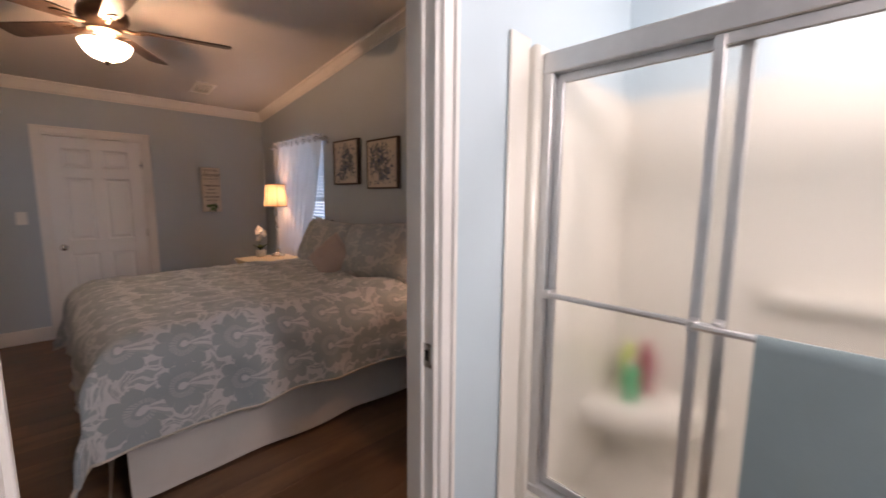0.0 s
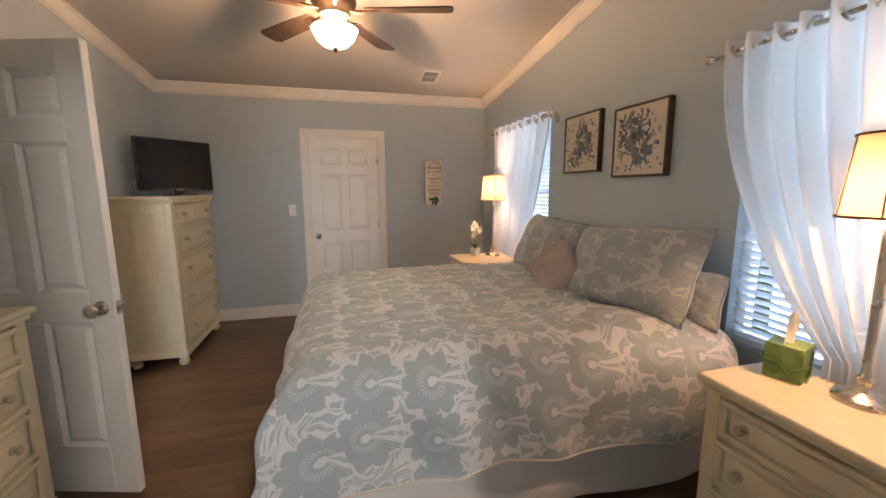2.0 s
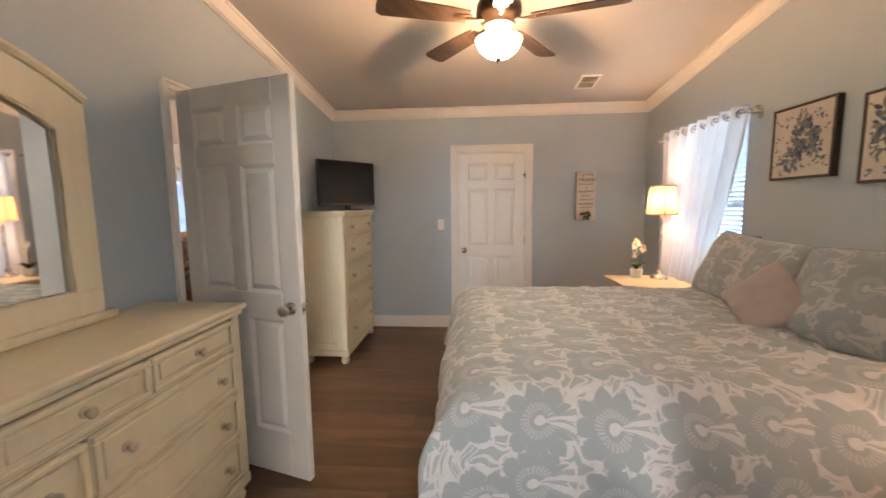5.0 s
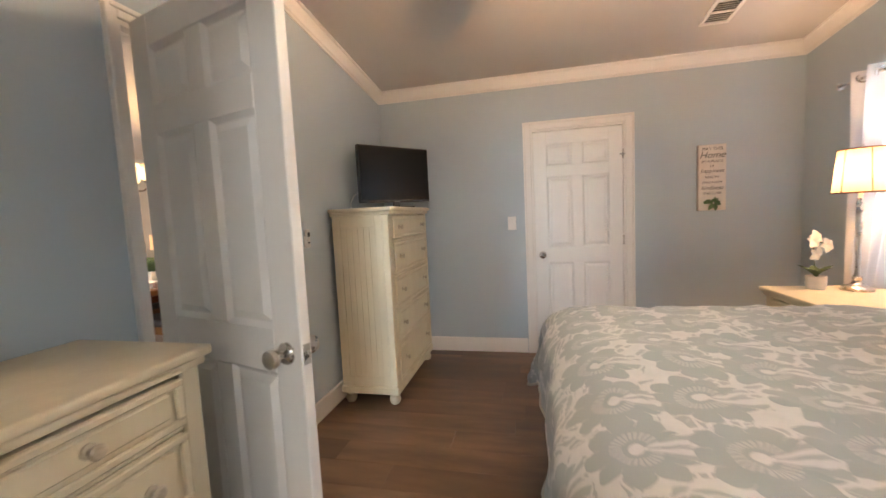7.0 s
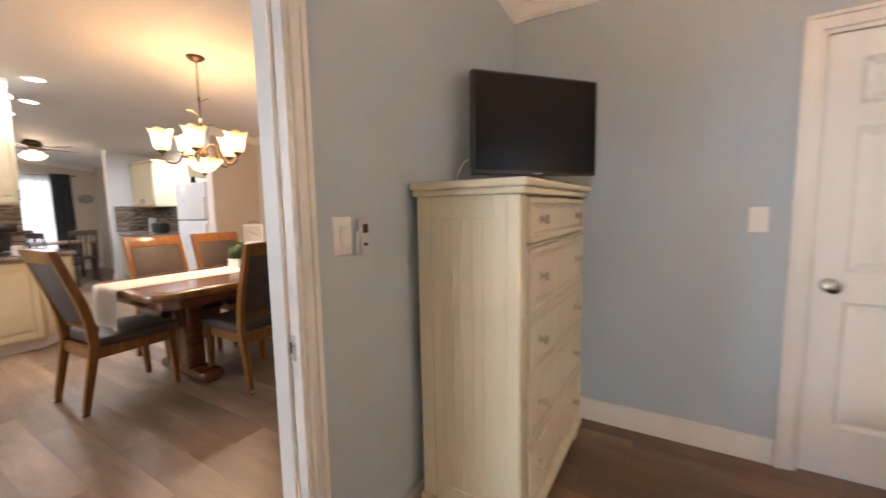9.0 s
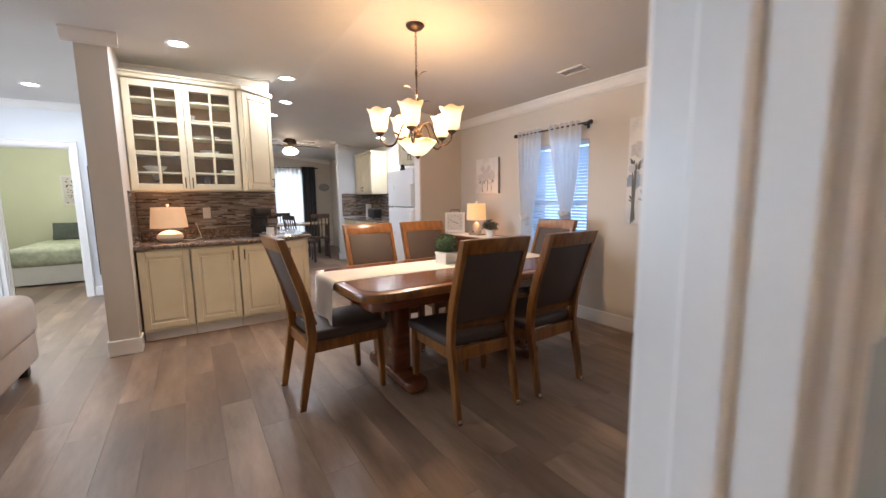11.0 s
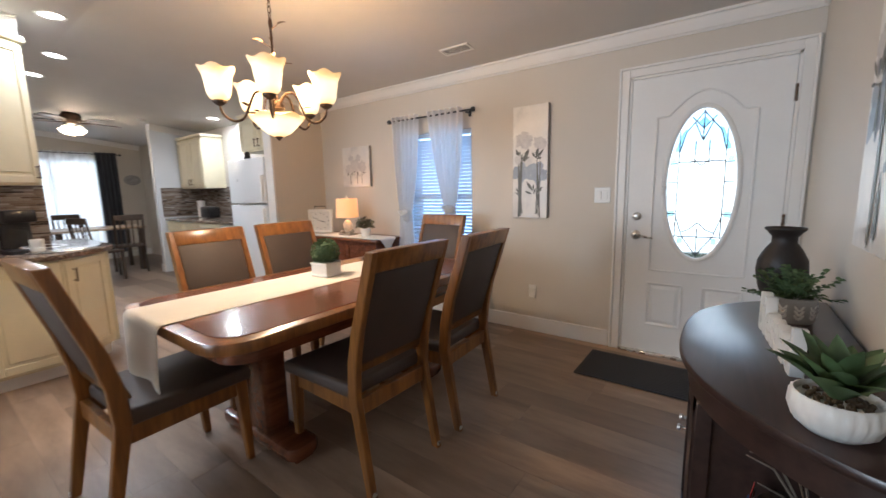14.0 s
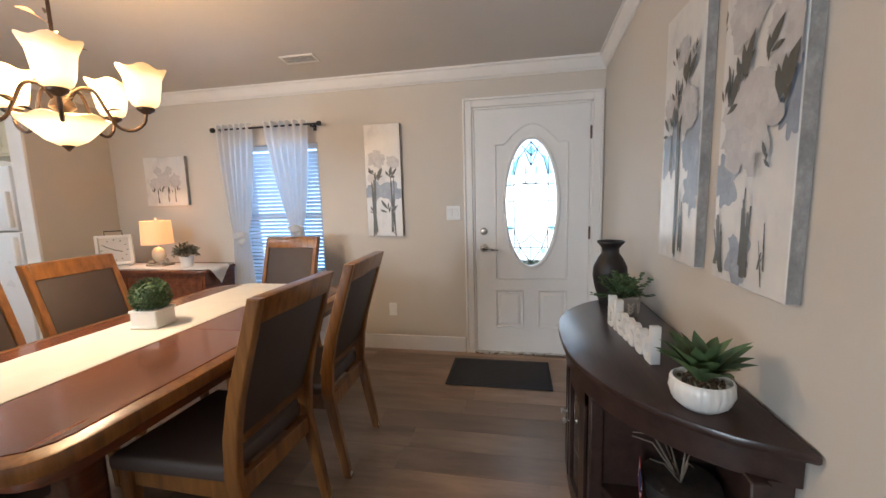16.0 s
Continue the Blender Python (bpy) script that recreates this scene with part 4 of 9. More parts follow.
# ---- windows with blinds ----
def window(name, m, w, h, label, slat_tilt=50, sill=True):
    """A double-hung window in its opening: x along the wall, y outwards, z up from the sill."""
    win = thing(name, (0, 0, 0), 0, label, "window", "", "structure")
    win.matrix_basis = m
    f = 0.045
    bars = [box((0, 0.05, 0), (f, 0.10, h), 0.003), box((w - f, 0.05, 0), (w, 0.10, h), 0.003), box((f, 0.05, 0), (w - f, 0.10, f), 0.003), box((f, 0.05, h - f), (w - f, 0.10, h), 0.003), box((f, 0.055, h / 2 - 0.02), (w - f, 0.095, h / 2 + 0.02), 0.003)]
    part("window_frame", bars, M_WHITEP, win, "white vinyl frame", 0)
    for z0, z1 in ((f, h / 2 - 0.02), (h / 2 + 0.02, h - f)):
        p = part("pane", box((f, 0.073, z0), (w - f, 0.077, z1)), M_GLASS, win, "clear glass", 0)
        p.visible_shadow = False
    part("head_rail", box((0.01, 0.005, h - 0.045), (w - 0.01, 0.045, h - 0.004), 0.003), M_SLAT, win, "white blind head rail", 0)
    part("bottom_rail", box((0.012, 0.01, 0.008), (w - 0.012, 0.04, 0.024), 0.003), M_SLAT, win, "", 0)
    n = int((h - 0.08) / 0.034)
    first = None
    for k in range(n):
        mm = pose(w / 2, 0.026, 0.040 + k * 0.034, -slat_tilt)
        if first is None:
            first = part("slat", box((-w / 2 + 0.014, -0.019, -0.0013), (w / 2 - 0.014, 0.019, 0.0013)), M_SLAT, win, "", 0)
            first.matrix_local = mm
        else:
            again(first, "slat", win, mm)
    for x in (0.12, w - 0.12):
        part("ladder_cord", tube([(x, 0.001, 0.02), (x, 0.001, h - 0.04)], 0.0015, 5), M_SLAT, win, "white blind cord")
    return win


window("window_1", Matrix.Translation((2.402, 1.50, 0.72)) @ Matrix(((0, 1, 0, 0), (1, 0, 0, 0), (0, 0, 1, 0), (0, 0, 0, 1))), 0.92, 1.34, "bedroom window with white slatted blind behind sheer curtains")
window("window_2", Matrix.Translation((2.402, 4.08, 0.72)) @ Matrix(((0, 1, 0, 0), (1, 0, 0, 0), (0, 0, 1, 0), (0, 0, 0, 1))), 0.92, 1.34, "bedroom window with white slatted blind behind a curtain")
window("window_3", pose(-4.40, 7.072, 0.55), 0.87, 1.31, "dining room window with white slatted blind")
nw = thing("window_4", (-12.05, 4.80, 0.25), 90, "wide bright window of the breakfast nook", "window", "", "structure")
part("window_frame", [box((0, 0.02, 0), (0.05, 0.08, 1.8)), box((1.55, 0.02, 0), (1.6, 0.08, 1.8)), box((0.05, 0.02, 0), (1.55, 0.08, 0.05)), box((0.05, 0.02, 1.75), (1.55, 0.08, 1.8)), box((0.77, 0.02, 0.05), (0.83, 0.08, 1.75))], M_WHITEP, nw, "white frame", 0)
for a in (0.05, 0.83):
    part("pane", box((a, 0.045, 0.05), (a + 0.72, 0.049, 1.75)), M_GLASS, nw, "clear glass", 0).visible_shadow = False


# ---- bathroom ----
def shower():
    """Acrylic surround, framed sliding doors with obscure glass and a towel bar."""
    s = thing("shower_enclosure", (1.62, 0.30, 0), 0, "cream acrylic shower stall with framed sliding glass doors", "shower")
    y0, y1 = -0.78, 0.785
    for panel in (box((0.74, y0, 0.0), (0.80, y1, 1.88), 0.01), box((0.02, y1 - 0.045, 0.0), (0.74, y1, 1.88), 0.01), box((0.02, y0, 0.0), (0.74, y0 + 0.05, 1.88), 0.01),
                      box((-0.06, y1 - 0.03, 0.0), (0.02, y1 + 0.012, 1.93), 0.012), box((-0.17, y1 + 0.002, 0.0), (-0.055, y1 + 0.013, 1.95), 0.005)):
        part("wall_panel", panel, M_ACRYLIC, s, "glossy cream acrylic panel")
    part("shower_tray", [box((0.0, y0, 0.0), (0.74, y1, 0.08)), box((-0.04, y0, 0.0), (0.05, y1, 0.28), 0.02, 2)], M_ACRYLIC, s)
    part("corner_seat", prism([(0.35, 0.74), (0.74, 0.74), (0.74, 0.25), (0.62, 0.31), (0.50, 0.42), (0.40, 0.58)], 0.40, 0.52, 0.03, 3), M_ACRYLIC, s)
    part("moulded_ledge", box((0.66, -0.45, 1.02), (0.745, 0.15, 1.06), 0.012, 2), M_ACRYLIC, s)
    fr = [box((-0.03, y0, 1.83), (0.03, y1 - 0.03, 1.90), 0.004), box((-0.03, y0, 0.28), (0.03, y1 - 0.03, 0.315), 0.004), box((-0.025, y1 - 0.065, 0.30), (0.025, y1 - 0.03, 1.84), 0.003), box((-0.025, y0, 0.30), (0.025, y0 + 0.035, 1.84), 0.003)]
    part("frame", fr, M_CHROME, s, "satin aluminium frame", 0)
    for k, (a, b, x) in enumerate(((0.18, y1 - 0.065, 0.012), (y0 + 0.035, 0.265, -0.014))):
        door = part("sliding_door", [box((x - 0.008, a, 0.32), (x + 0.008, a + 0.028, 1.83), 0.002), box((x - 0.008, b - 0.028, 0.32), (x + 0.008, b, 1.83), 0.002), box((x - 0.008, a + 0.028, 1.80), (x + 0.008, b - 0.028, 1.83), 0.002), box((x - 0.008, a + 0.028, 0.32), (x + 0.008, b - 0.028, 0.35), 0.002)], M_CHROME, s, "aluminium door rails", 0)
        part("glass_pane", box((x - 0.003, a + 0.028, 0.35), (x + 0.003, b - 0.028, 1.80)), M_FROST, door, "obscure glass", 0).visible_shadow = False
        part("towel_bar", [tube([(x - 0.05, a + 0.02, 1.075), (x - 0.05, b - 0.02, 1.075)], 0.010), box((x - 0.055, a + 0.004, 1.06), (x, a + 0.03, 1.09), 0.003), box((x - 0.055, b - 0.03, 1.06), (x, b - 0.004, 1.09), 0.003)], M_CHROME, door, "aluminium towel bar")
    return s


shower()
towel = thing("bath_towel", (1.556, 0.13, 1.075), 0, "slate blue terry towel folded over the shower bar", "towel")


def towel_fn(u, v):
    y = (u - 0.5) * 0.56
    L = v * 1.30 - 0.62
    d = 0.016 + 0.006 * noise.noise((y * 6, L * 3, 1)) + 0.012 * abs(L) * math.sin(y * 16 + 1.0)
    if abs(L) < 0.03:
        a = L / 0.03 * math.pi / 2
        return (d * math.sin(-a), y, 0.014 * math.cos(a)), (y, L)
    return ((-d if L > 0 else d), y, -(abs(L) - 0.03)), (y, L)


part("terry_cloth", sheet(28, 60, towel_fn, 0.006), M_TOWEL, towel, "", 60)
for nm, y, x, c, hh, lab in (("shampoo_bottle", 0.88, 2.14, (0.05, 0.36, 0.16), 0.19, "green shampoo bottle standing on the shower seat"), ("soap_bottle", 0.93, 2.24, (0.42, 0.55, 0.05), 0.22, "yellow-green bottle standing on the shower seat"), ("loofah_bottle", 0.86, 2.26, (0.30, 0.03, 0.06), 0.24, "dark red bottle standing on the shower seat")):
    bt = thing(nm, (x, y, 0.52), 0, lab, "bottle")
    part("bottle_body", lathe([(0.0, 0), (0.036, 0), (0.038, 0.01), (0.038, hh * 0.72), (0.030, hh * 0.82), (0.014, hh * 0.86)], 18), plain(nm + "_plastic", c, 0.35), bt)
    part("cap", lathe([(0.015, hh * 0.85), (0.016, hh), (0.0, hh)], 14), M_WHITEP if "sham" in nm else plain(nm + "_cap", shade(c, 1.6), 0.4), bt)


# ---- ivory bedroom furniture ----
def pull(parent, at):
    """A small turned wooden knob that stands out along -y."""
    bm = lathe([(0.017, 0), (0.017, 0.004), (0.009, 0.007), (0.008, 0.015), (0.016, 0.021), (0.018, 0.027), (0.013, 0.033), (0.0, 0.035)], 16)
    return part("knob", to(bm, Matrix.Translation(at) @ pose(0, 0, 0, 90)), M_KNOB, parent, "small antiqued pewter knob")


def drawer(parent, x0, x1, z0, z1, y, pulls):
    """A drawer front in the plane y, facing -y: a raised edge round a sunk field, with its knobs."""
    d = part("drawer", [box((x0 + 0.002, y - 0.004, z0 + 0.002), (x1 - 0.002, y + 0.03, z1 - 0.002), 0.003), box((x0 + 0.034, y - 0.013, z0 + 0.030), (x1 - 0.034, y - 0.003, z1 - 0.030), 0.007)] +
             [box(*b, 0.004) for b in (((x0, y - 0.021, z0), (x1, y - 0.01, z0 + 0.02)), ((x0, y - 0.021, z1 - 0.02), (x1, y - 0.01, z1)), ((x0, y - 0.021, z0 + 0.02), (x0 + 0.024, y - 0.01, z1 - 0.02)), ((x1 - 0.024, y - 0.021, z0 + 0.02), (x1, y - 0.01, z1 - 0.02)))], M_IVORY, parent, "", 0)
    for x in pulls:
        pull(d, (x, y - 0.012, (z0 + z1) / 2))
    return d


def bun_foot(parent, x, y):
    return part("foot", to(lathe([(0.0, 0), (0.026, 0), (0.034, 0.012), (0.04, 0.03), (0.034, 0.048), (0.026, 0.055), (0.036, 0.062), (0.036, 0.075)], 18), Matrix.Translation((x, y, 0))), M_IVORY, parent, "turned bun foot")


def case_piece(name, at, rz, w, d, h, rows, label, category):
    """A chest that faces -y: x from -w/2 to w/2, y from -d to 0. rows, from the top: (height share, drawers across)."""
    c = thing(name, at, rz, label, category)
    z0, zt = 0.075, h - 0.05
    part("body", box((-w / 2 + 0.022, -d + 0.075, z0 + 0.05), (w / 2 - 0.022, -0.005, zt), 0.004), M_IVORY, c, "glazed ivory wood case", 0)
    part("plinth", box((-w / 2, -d, z0), (w / 2, 0.0, z0 + 0.055), 0.008), M_IVORY, c, "", 0)
    for s in (-1, 1):
        part("corner_post", box((s * (w / 2 - 0.03) - 0.03, -d + 0.008, z0 + 0.053), (s * (w / 2 - 0.03) + 0.03, -d + 0.06, zt), 0.006), M_IVORY, c, "", 0)
    for s in (-1, 1):
        xa = s * (w / 2 - 0.012)
        bars = []
        for lo, hi in (((-d + 0.05, z0 + 0.055), (-d + 0.11, zt)), ((-0.07, z0 + 0.055), (-0.01, zt)), ((-d + 0.11, zt - 0.08), (-0.07, zt)), ((-d + 0.11, z0 + 0.055), (-0.07, z0 + 0.12))):
            bars.append(box((min(xa, xa - s * 0.008), lo[0], lo[1]), (max(xa, xa - s * 0.008), hi[0], hi[1]), 0.002))
        n = 6
        for k in range(n):
            ya = -d + 0.11 + (d - 0.18) * k / n
            part("bead_board", box((s * (w / 2 - 0.018) - 0.003, ya + 0.0003, z0 + 0.12), (s * (w / 2 - 0.018) + 0.003, ya + (d - 0.18) / n - 0.0003, zt - 0.08), 0.0011), M_IVORY, c, "", 0)
        part("side_panel", bars, M_IVORY, c, "beadboard side panel", 0)
    part("top_board", [box((-w / 2 - 0.022, -d - 0.022, h - 0.028), (w / 2 + 0.022, 0.0, h), 0.009, 3), box((-w / 2 - 0.008, -d - 0.008, h - 0.052), (w / 2 + 0.008, -0.002, h - 0.027), 0.008, 2)], M_IVORY, c)
    zz, span = zt - 0.012, zt - z0 - 0.075
    xa, xb = -w / 2 + 0.065, w / 2 - 0.065
    for share, across in rows:
        hh = span * share
        step = (xb - xa) / across
        for k in range(across):
            p, q = xa + k * step + (0.006 if k else 0), xa + (k + 1) * step - (0.006 if k < across - 1 else 0)
            drawer(c, p, q, zz - hh + 0.019, zz - 0.002, -d + 0.016, [(p + q) / 2] if q - p < 0.5 else [p + (q - p) * 0.16, q - (q - p) * 0.16])
        part("drawer_rail", box((xa - 0.004, -d + 0.012, zz - hh - 0.001), (xb + 0.004, -d + 0.06, zz - hh + 0.0095), 0.003), M_IVORY, c, "", 0)
        zz -= hh
    for s in (-1, 1):
        bun_foot(c, s * (w / 2 - 0.05), -d + 0.05)
        bun_foot(c, s * (w / 2 - 0.05), -0.05)
    return c


case_piece("chest_of_drawers", (-0.985, 4.97, 0), 90, 0.945, 0.43, 1.365, [(0.15, 1), (0.205, 1), (0.205, 1), (0.205, 1), (0.235, 1)], "tall ivory five-drawer chest with bun feet carrying a television", "chest of drawers")
dresser = case_piece("dresser", (-1.0, 2.18, 0), 90, 1.50, 0.46, 0.965, [(0.19, 3), (0.27, 2), (0.27, 2), (0.27, 2)], "wide ivory dresser with many drawers and round knobs", "dresser")
case_piece("nightstand", (2.375, 1.78, 0), -90, 0.66, 0.43, 0.755, [(0.28, 1), (0.34, 1), (0.38, 1)], "ivory three-drawer nightstand under the curtained window", "nightstand")
case_piece("nightstand", (2.375, 4.60, 0), -90, 0.56, 0.60, 0.745, [(0.28, 1), (0.34, 1), (0.38, 1)], "ivory nightstand with a lamp and an orchid", "nightstand")


def dresser_mirror():
    """An arched mirror in an ivory frame; local x along the dresser, facing -y."""
    m = thing("dresser_mirror", (-0.985, 2.16, 0.966), 90, "arched wall mirror in an ivory frame standing on the dresser", "mirror")
    w, h = 1.02, 0.86
    n = 16
    outer = [(-w / 2 + w * k / n, h + 0.14 * (1 - abs(2 * k / n - 1) ** 2.2)) for k in range(n + 1)]
    inner = [(-w / 2 + 0.115 + (w - 0.23) * k / n, h - 0.13 + 0.12 * (1 - abs(2 * k / n - 1) ** 2.2)) for k in range(n + 1)]
    Y = Matrix(((1, 0, 0, 0), (0, 0, -1, 0), (0, 1, 0, 0), (0, 0, 0, 1)))

    def strip(a, b, y0, y1):
        bms = []
        for k in range(len(a) - 1):
            bms.append(to(prism([a[k], a[k + 1], b[k + 1], b[k]], y0, y1), Y))
        return bms
    part("frame", strip(outer, inner, 0.005, 0.035) + [box((-w / 2, -0.035, 0.13), (-w / 2 + 0.115, -0.005, h - 0.13)), box((w / 2 - 0.115, -0.035, 0.13), (w / 2, -0.005, h - 0.13)), to(prism([(-w / 2, h - 0.13), (-w / 2 + 0.115, h - 0.13), (-w / 2, h)], 0.005, 0.035), Y), to(prism([(w / 2, h - 0.13), (w / 2, h), (w / 2 - 0.115, h - 0.13)], 0.005, 0.035), Y), box((-w / 2, -0.04, 0.03), (w / 2, -0.005, 0.13), 0.004)], M_IVORY, m, "", 20)
    part("crest_moulding", tube([(x, -0.03, z) for x, z in outer], 0.022, 8), M_IVORY, m)
    part("inner_bead", tube([(x, -0.036, z) for x, z in inner + [(inner[-1][0], 0.13), (inner[0][0], 0.13), inner[0]]], 0.006, 6), M_IVORY, m)
    part("foot_rail", box((-w / 2 - 0.03, -0.065, 0), (w / 2 + 0.03, -0.002, 0.035), 0.006, 2), M_IVORY, m)
    part("mirror_glass", to(prism([(inner[0][0], 0.125), (inner[-1][0], 0.125)] + inner[::-1], 0.012, 0.02), Y), M_MIRROR, m, "silvered mirror glass", 0)


dresser_mirror()


# ---- bed ----
BX0, BX1, BY0, BY1 = 0.52, 2.38, 2.50, 4.13
bed = thing("bed", ((BX0 + BX1) / 2, (BY0 + BY1) / 2, 0), 0, "queen bed with mattress and grey gathered bed skirt", "bed")
bcx, bcy = (BX0 + BX1) / 2, (BY0 + BY1) / 2
HX, HY = (BX1 - BX0) / 2, (BY1 - BY0) / 2
part("mattress", box((-HX, -HY, 0.40), (HX, HY, 0.76), 0.06, 3), M_SKIRT, bed, "pale mattress")
part("box_spring", box((-HX + 0.01, -HY + 0.01, 0.16), (HX - 0.01, HY - 0.01, 0.40), 0.02, 2), M_SKIRT, bed)
for sx in (-1, 1):
    for sy in (-1, 1):
        part("bed_leg", box((sx * (HX - 0.1) - 0.03, sy * (HY - 0.1) - 0.03, 0), (sx * (HX - 0.1) + 0.03, sy * (HY - 0.1) + 0.03, 0.17), 0.005), M_BLACK, bed)


def skirt_side(p, q, nrm):
    L = math.hypot(q[0] - p[0], q[1] - p[1])

    def fn(u, v):
        wob = 0.012 * (1 - v) * math.sin(u * L * 9 + 2 * noise.noise((u * 5, 0, 3))) + 0.02 * (1 - v) * noise.noise((u * L * 2.2, v, nrm[0] + 2)) + 0.012 + 0.05 * (1 - v)
        return (p[0] + (q[0] - p[0]) * u + nrm[0] * wob, p[1] + (q[1] - p[1]) * u + nrm[1] * wob, 0.02 + 0.38 * v), (u * L, v * 0.4)
    return sheet(int(L * 40), 8, fn)


for p, q, nrm in (((-HX, -HY), (HX, -HY), (0, -1)), ((-HX, HY), (-HX, -HY), (-1, 0)), ((HX, HY), (-HX, HY), (0, 1))):
    part("bed_skirt", skirt_side(p, q, nrm), M_SKIRT, bed, "pale fabric bed skirt", 60)

duvet = thing("duvet", (bcx, bcy, 0), 0, "grey-blue duvet printed with large white flowers, loosely spread", "duvet")


def drape(u, v):
    """The duvet over the mattress: flat on top with low swells, falling down the foot and both sides in soft folds."""
    over, top = 0.58, 0.80
    rx, ry = HX - 0.085, HY - 0.075
    sx = -rx - 0.60 + u * (2 * rx + 0.60 + 0.03)
    sy = -ry - over + v * (2 * ry + 2 * over)
    x, y, drop = sx, sy, 0.0
    ox, oy = max(0, -rx - sx), max(0, abs(sy) - ry)
    sgn = 1 if sy > 0 else -1
    rr = 0.20

    def bend(o):
        if o < rr * 1.57:
            a = o / rr
            return rr * math.sin(a), rr * (1 - math.cos(a))
        return rr, rr + (o - rr * 1.57)
    bx, dx = bend(ox)
    by, dy = bend(oy)
    x = max(sx, -rx) - bx
    y = sgn * (min(abs(sy), ry) + by)
    if ox > 0 and oy > 0:
        drop = max(dx, dy) + 0.12 * min(dx, dy)
        flare = 0.25 * min(dx, dy)
        x -= flare * 0.6
        y += sgn * flare * 0.9
    else:
        drop = dx + dy
    z = top - drop
    fold = noise.noise((sx * 2.3, sy * 2.3, 0.4))
    if drop < 0.02:
        z += 0.018 * fold + 0.010 * noise.noise((sx * 6, sy * 6, 2)) + 0.022 * math.exp(-((sx + 0.25 * math.sin(sy * 3)) - 0.45) ** 2 / 0.004) * (0.5 + noise.noise((sy * 3, 1, 1)))
        z += 0.016 * (1 - abs(noise.noise((sx * 5 + sy * 3, sy * 2.2 - sx * 1.6, 7))) * 2.4) ** 3 * 0.6 + 0.010 * abs(noise.noise((sx * 9 + sy * 5, sy * 2.5 - sx * 2, 7))) + 0.005 * noise.noise((sx * 17, sy * 17, 9))
        z += 0.026 * math.sin((sx * 0.7 + sy) * 22 + 4 * fold) * max(0, min(1, (sx - 0.15) * 3)) * max(0, min(1, (-sy + 0.1) * 2))
    else:
        k = min(1, drop / 0.25)
        w = 0.020 * k * math.sin((sx if oy > 0 else sy) * 12 + 3 * fold) + 0.018 * k * noise.noise((sx * 7, sy * 7, 5))
        if oy > 0:
            y += sgn * (w + 0.02 * k)
        if ox > 0:
            x -= w + 0.005 * k
        z += 0.02 * k * noise.noise((sx * 3, sy * 3, 8))
    if sy < 0:
        y -= 0.13 * max(0, min(1, (sx - 0.1) / 0.5)) * max(0, min(1, (-sy - 0.45) / 0.4)) * max(0, 1 - drop / 0.7)
    return (x, y, max(z, 0.10)), (sx, sy)


part("printed_cover", sheet(110, 120, drape, 0.012), M_DUVET, duvet, "grey-blue and white floral print", 60)
part("hem_piping", [tube([drape(k / 110, 0.0)[0] for k in range(111)], 0.006, 6), tube([drape(0.0, k / 120)[0] for k in range(121)], 0.009, 6)], cloth("cream_piping", (0.56, 0.53, 0.48)), duvet, "cream piped hem", 60)


def cushion(name, at, rot, w, h, t, mat, label, flange=0.0, category="pillow", seed=0.0):
    """A stuffed cushion: width along x, height along z, thickness along y, with creases and a pinched rim."""
    ob = new(name)
    ob.matrix_basis = pose(*at, *rot)
    tagged(ob, label, category)

    def side(s):
        def fn(u, v):
            a, b = 2 * u - 1, 2 * v - 1
            e = max(0.0, (1 - abs(a) ** 3.2)) * max(0.0, (1 - abs(b) ** 3.2))
            px = a * w / 2 * (1 - 0.05 * (1 - b * b) * 0 - 0.045 * (1 - abs(b)) * abs(a))
            pz = b * h / 2 * (1 - 0.06 * (1 - abs(a)) * abs(b))
            y = s * t / 2 * (e ** 0.45) + 0.014 * noise.noise((a * 2.5 + seed, b * 2.5, s)) * e ** 0.3 + 0.006 * noise.noise((a * 7, b * 7, s + seed))
            return (px, y if s < 0 else y + 0.0005, pz + h / 2), (a * w / 2 + seed, b * h / 2)
        return sheet(26, 20, fn)
    part("stuffed_cover", [side(-1), side(1)], mat, ob, "", 70)
    rim = []
    for k in range(41):
        a = 2 * math.pi * k / 40
        c, s = math.cos(a), math.sin(a)
        q = max(abs(c), abs(s))
        A, Bq = c / q, s / q
        rim.append((A * w / 2 * (1 - 0.045 * (1 - abs(Bq)) * abs(A)), 0, Bq * h / 2 * (1 - 0.06 * (1 - abs(A)) * abs(Bq)) + h / 2))
    part("piping", tube(rim, 0.006, 6), mat, ob)
    return ob


M_SHAM = flower_cloth("printed_sham", (0.50, 0.505, 0.51), (0.285, 0.325, 0.355), 4.4)
cushion("pillow", (2.06, 2.80, 0.785), (-25, -4, -86), 0.86, 0.47, 0.20, M_SHAM, "large grey floral pillow sham leaning against the wall", seed=0.3)
cushion("pillow", (2.08, 3.68, 0.785), (-25, 2, -93), 0.84, 0.45, 0.20, M_SHAM, "large grey floral pillow sham leaning against the wall", seed=2.1)
cushion("pillow", (2.27, 2.66, 0.78), (-10, 0, -88), 0.60, 0.26, 0.13, M_SHAM, "floral pillow tucked behind the shams", seed=4.0)
cushion("pillow", (2.31, 3.98, 0.78), (-5, 0, -90), 0.34, 0.405, 0.12, plain("dark_pillow_cloth", (0.10, 0.10, 0.105), 0.9), "dark pillow tucked behind a sham", seed=6.0)
cushion("throw_pillow", (1.90, 3.30, 0.81), (-30, 40, -82), 0.31, 0.31, 0.13, M_LILAC, "small square mauve knitted throw pillow", seed=5.0, category="throw pillow")


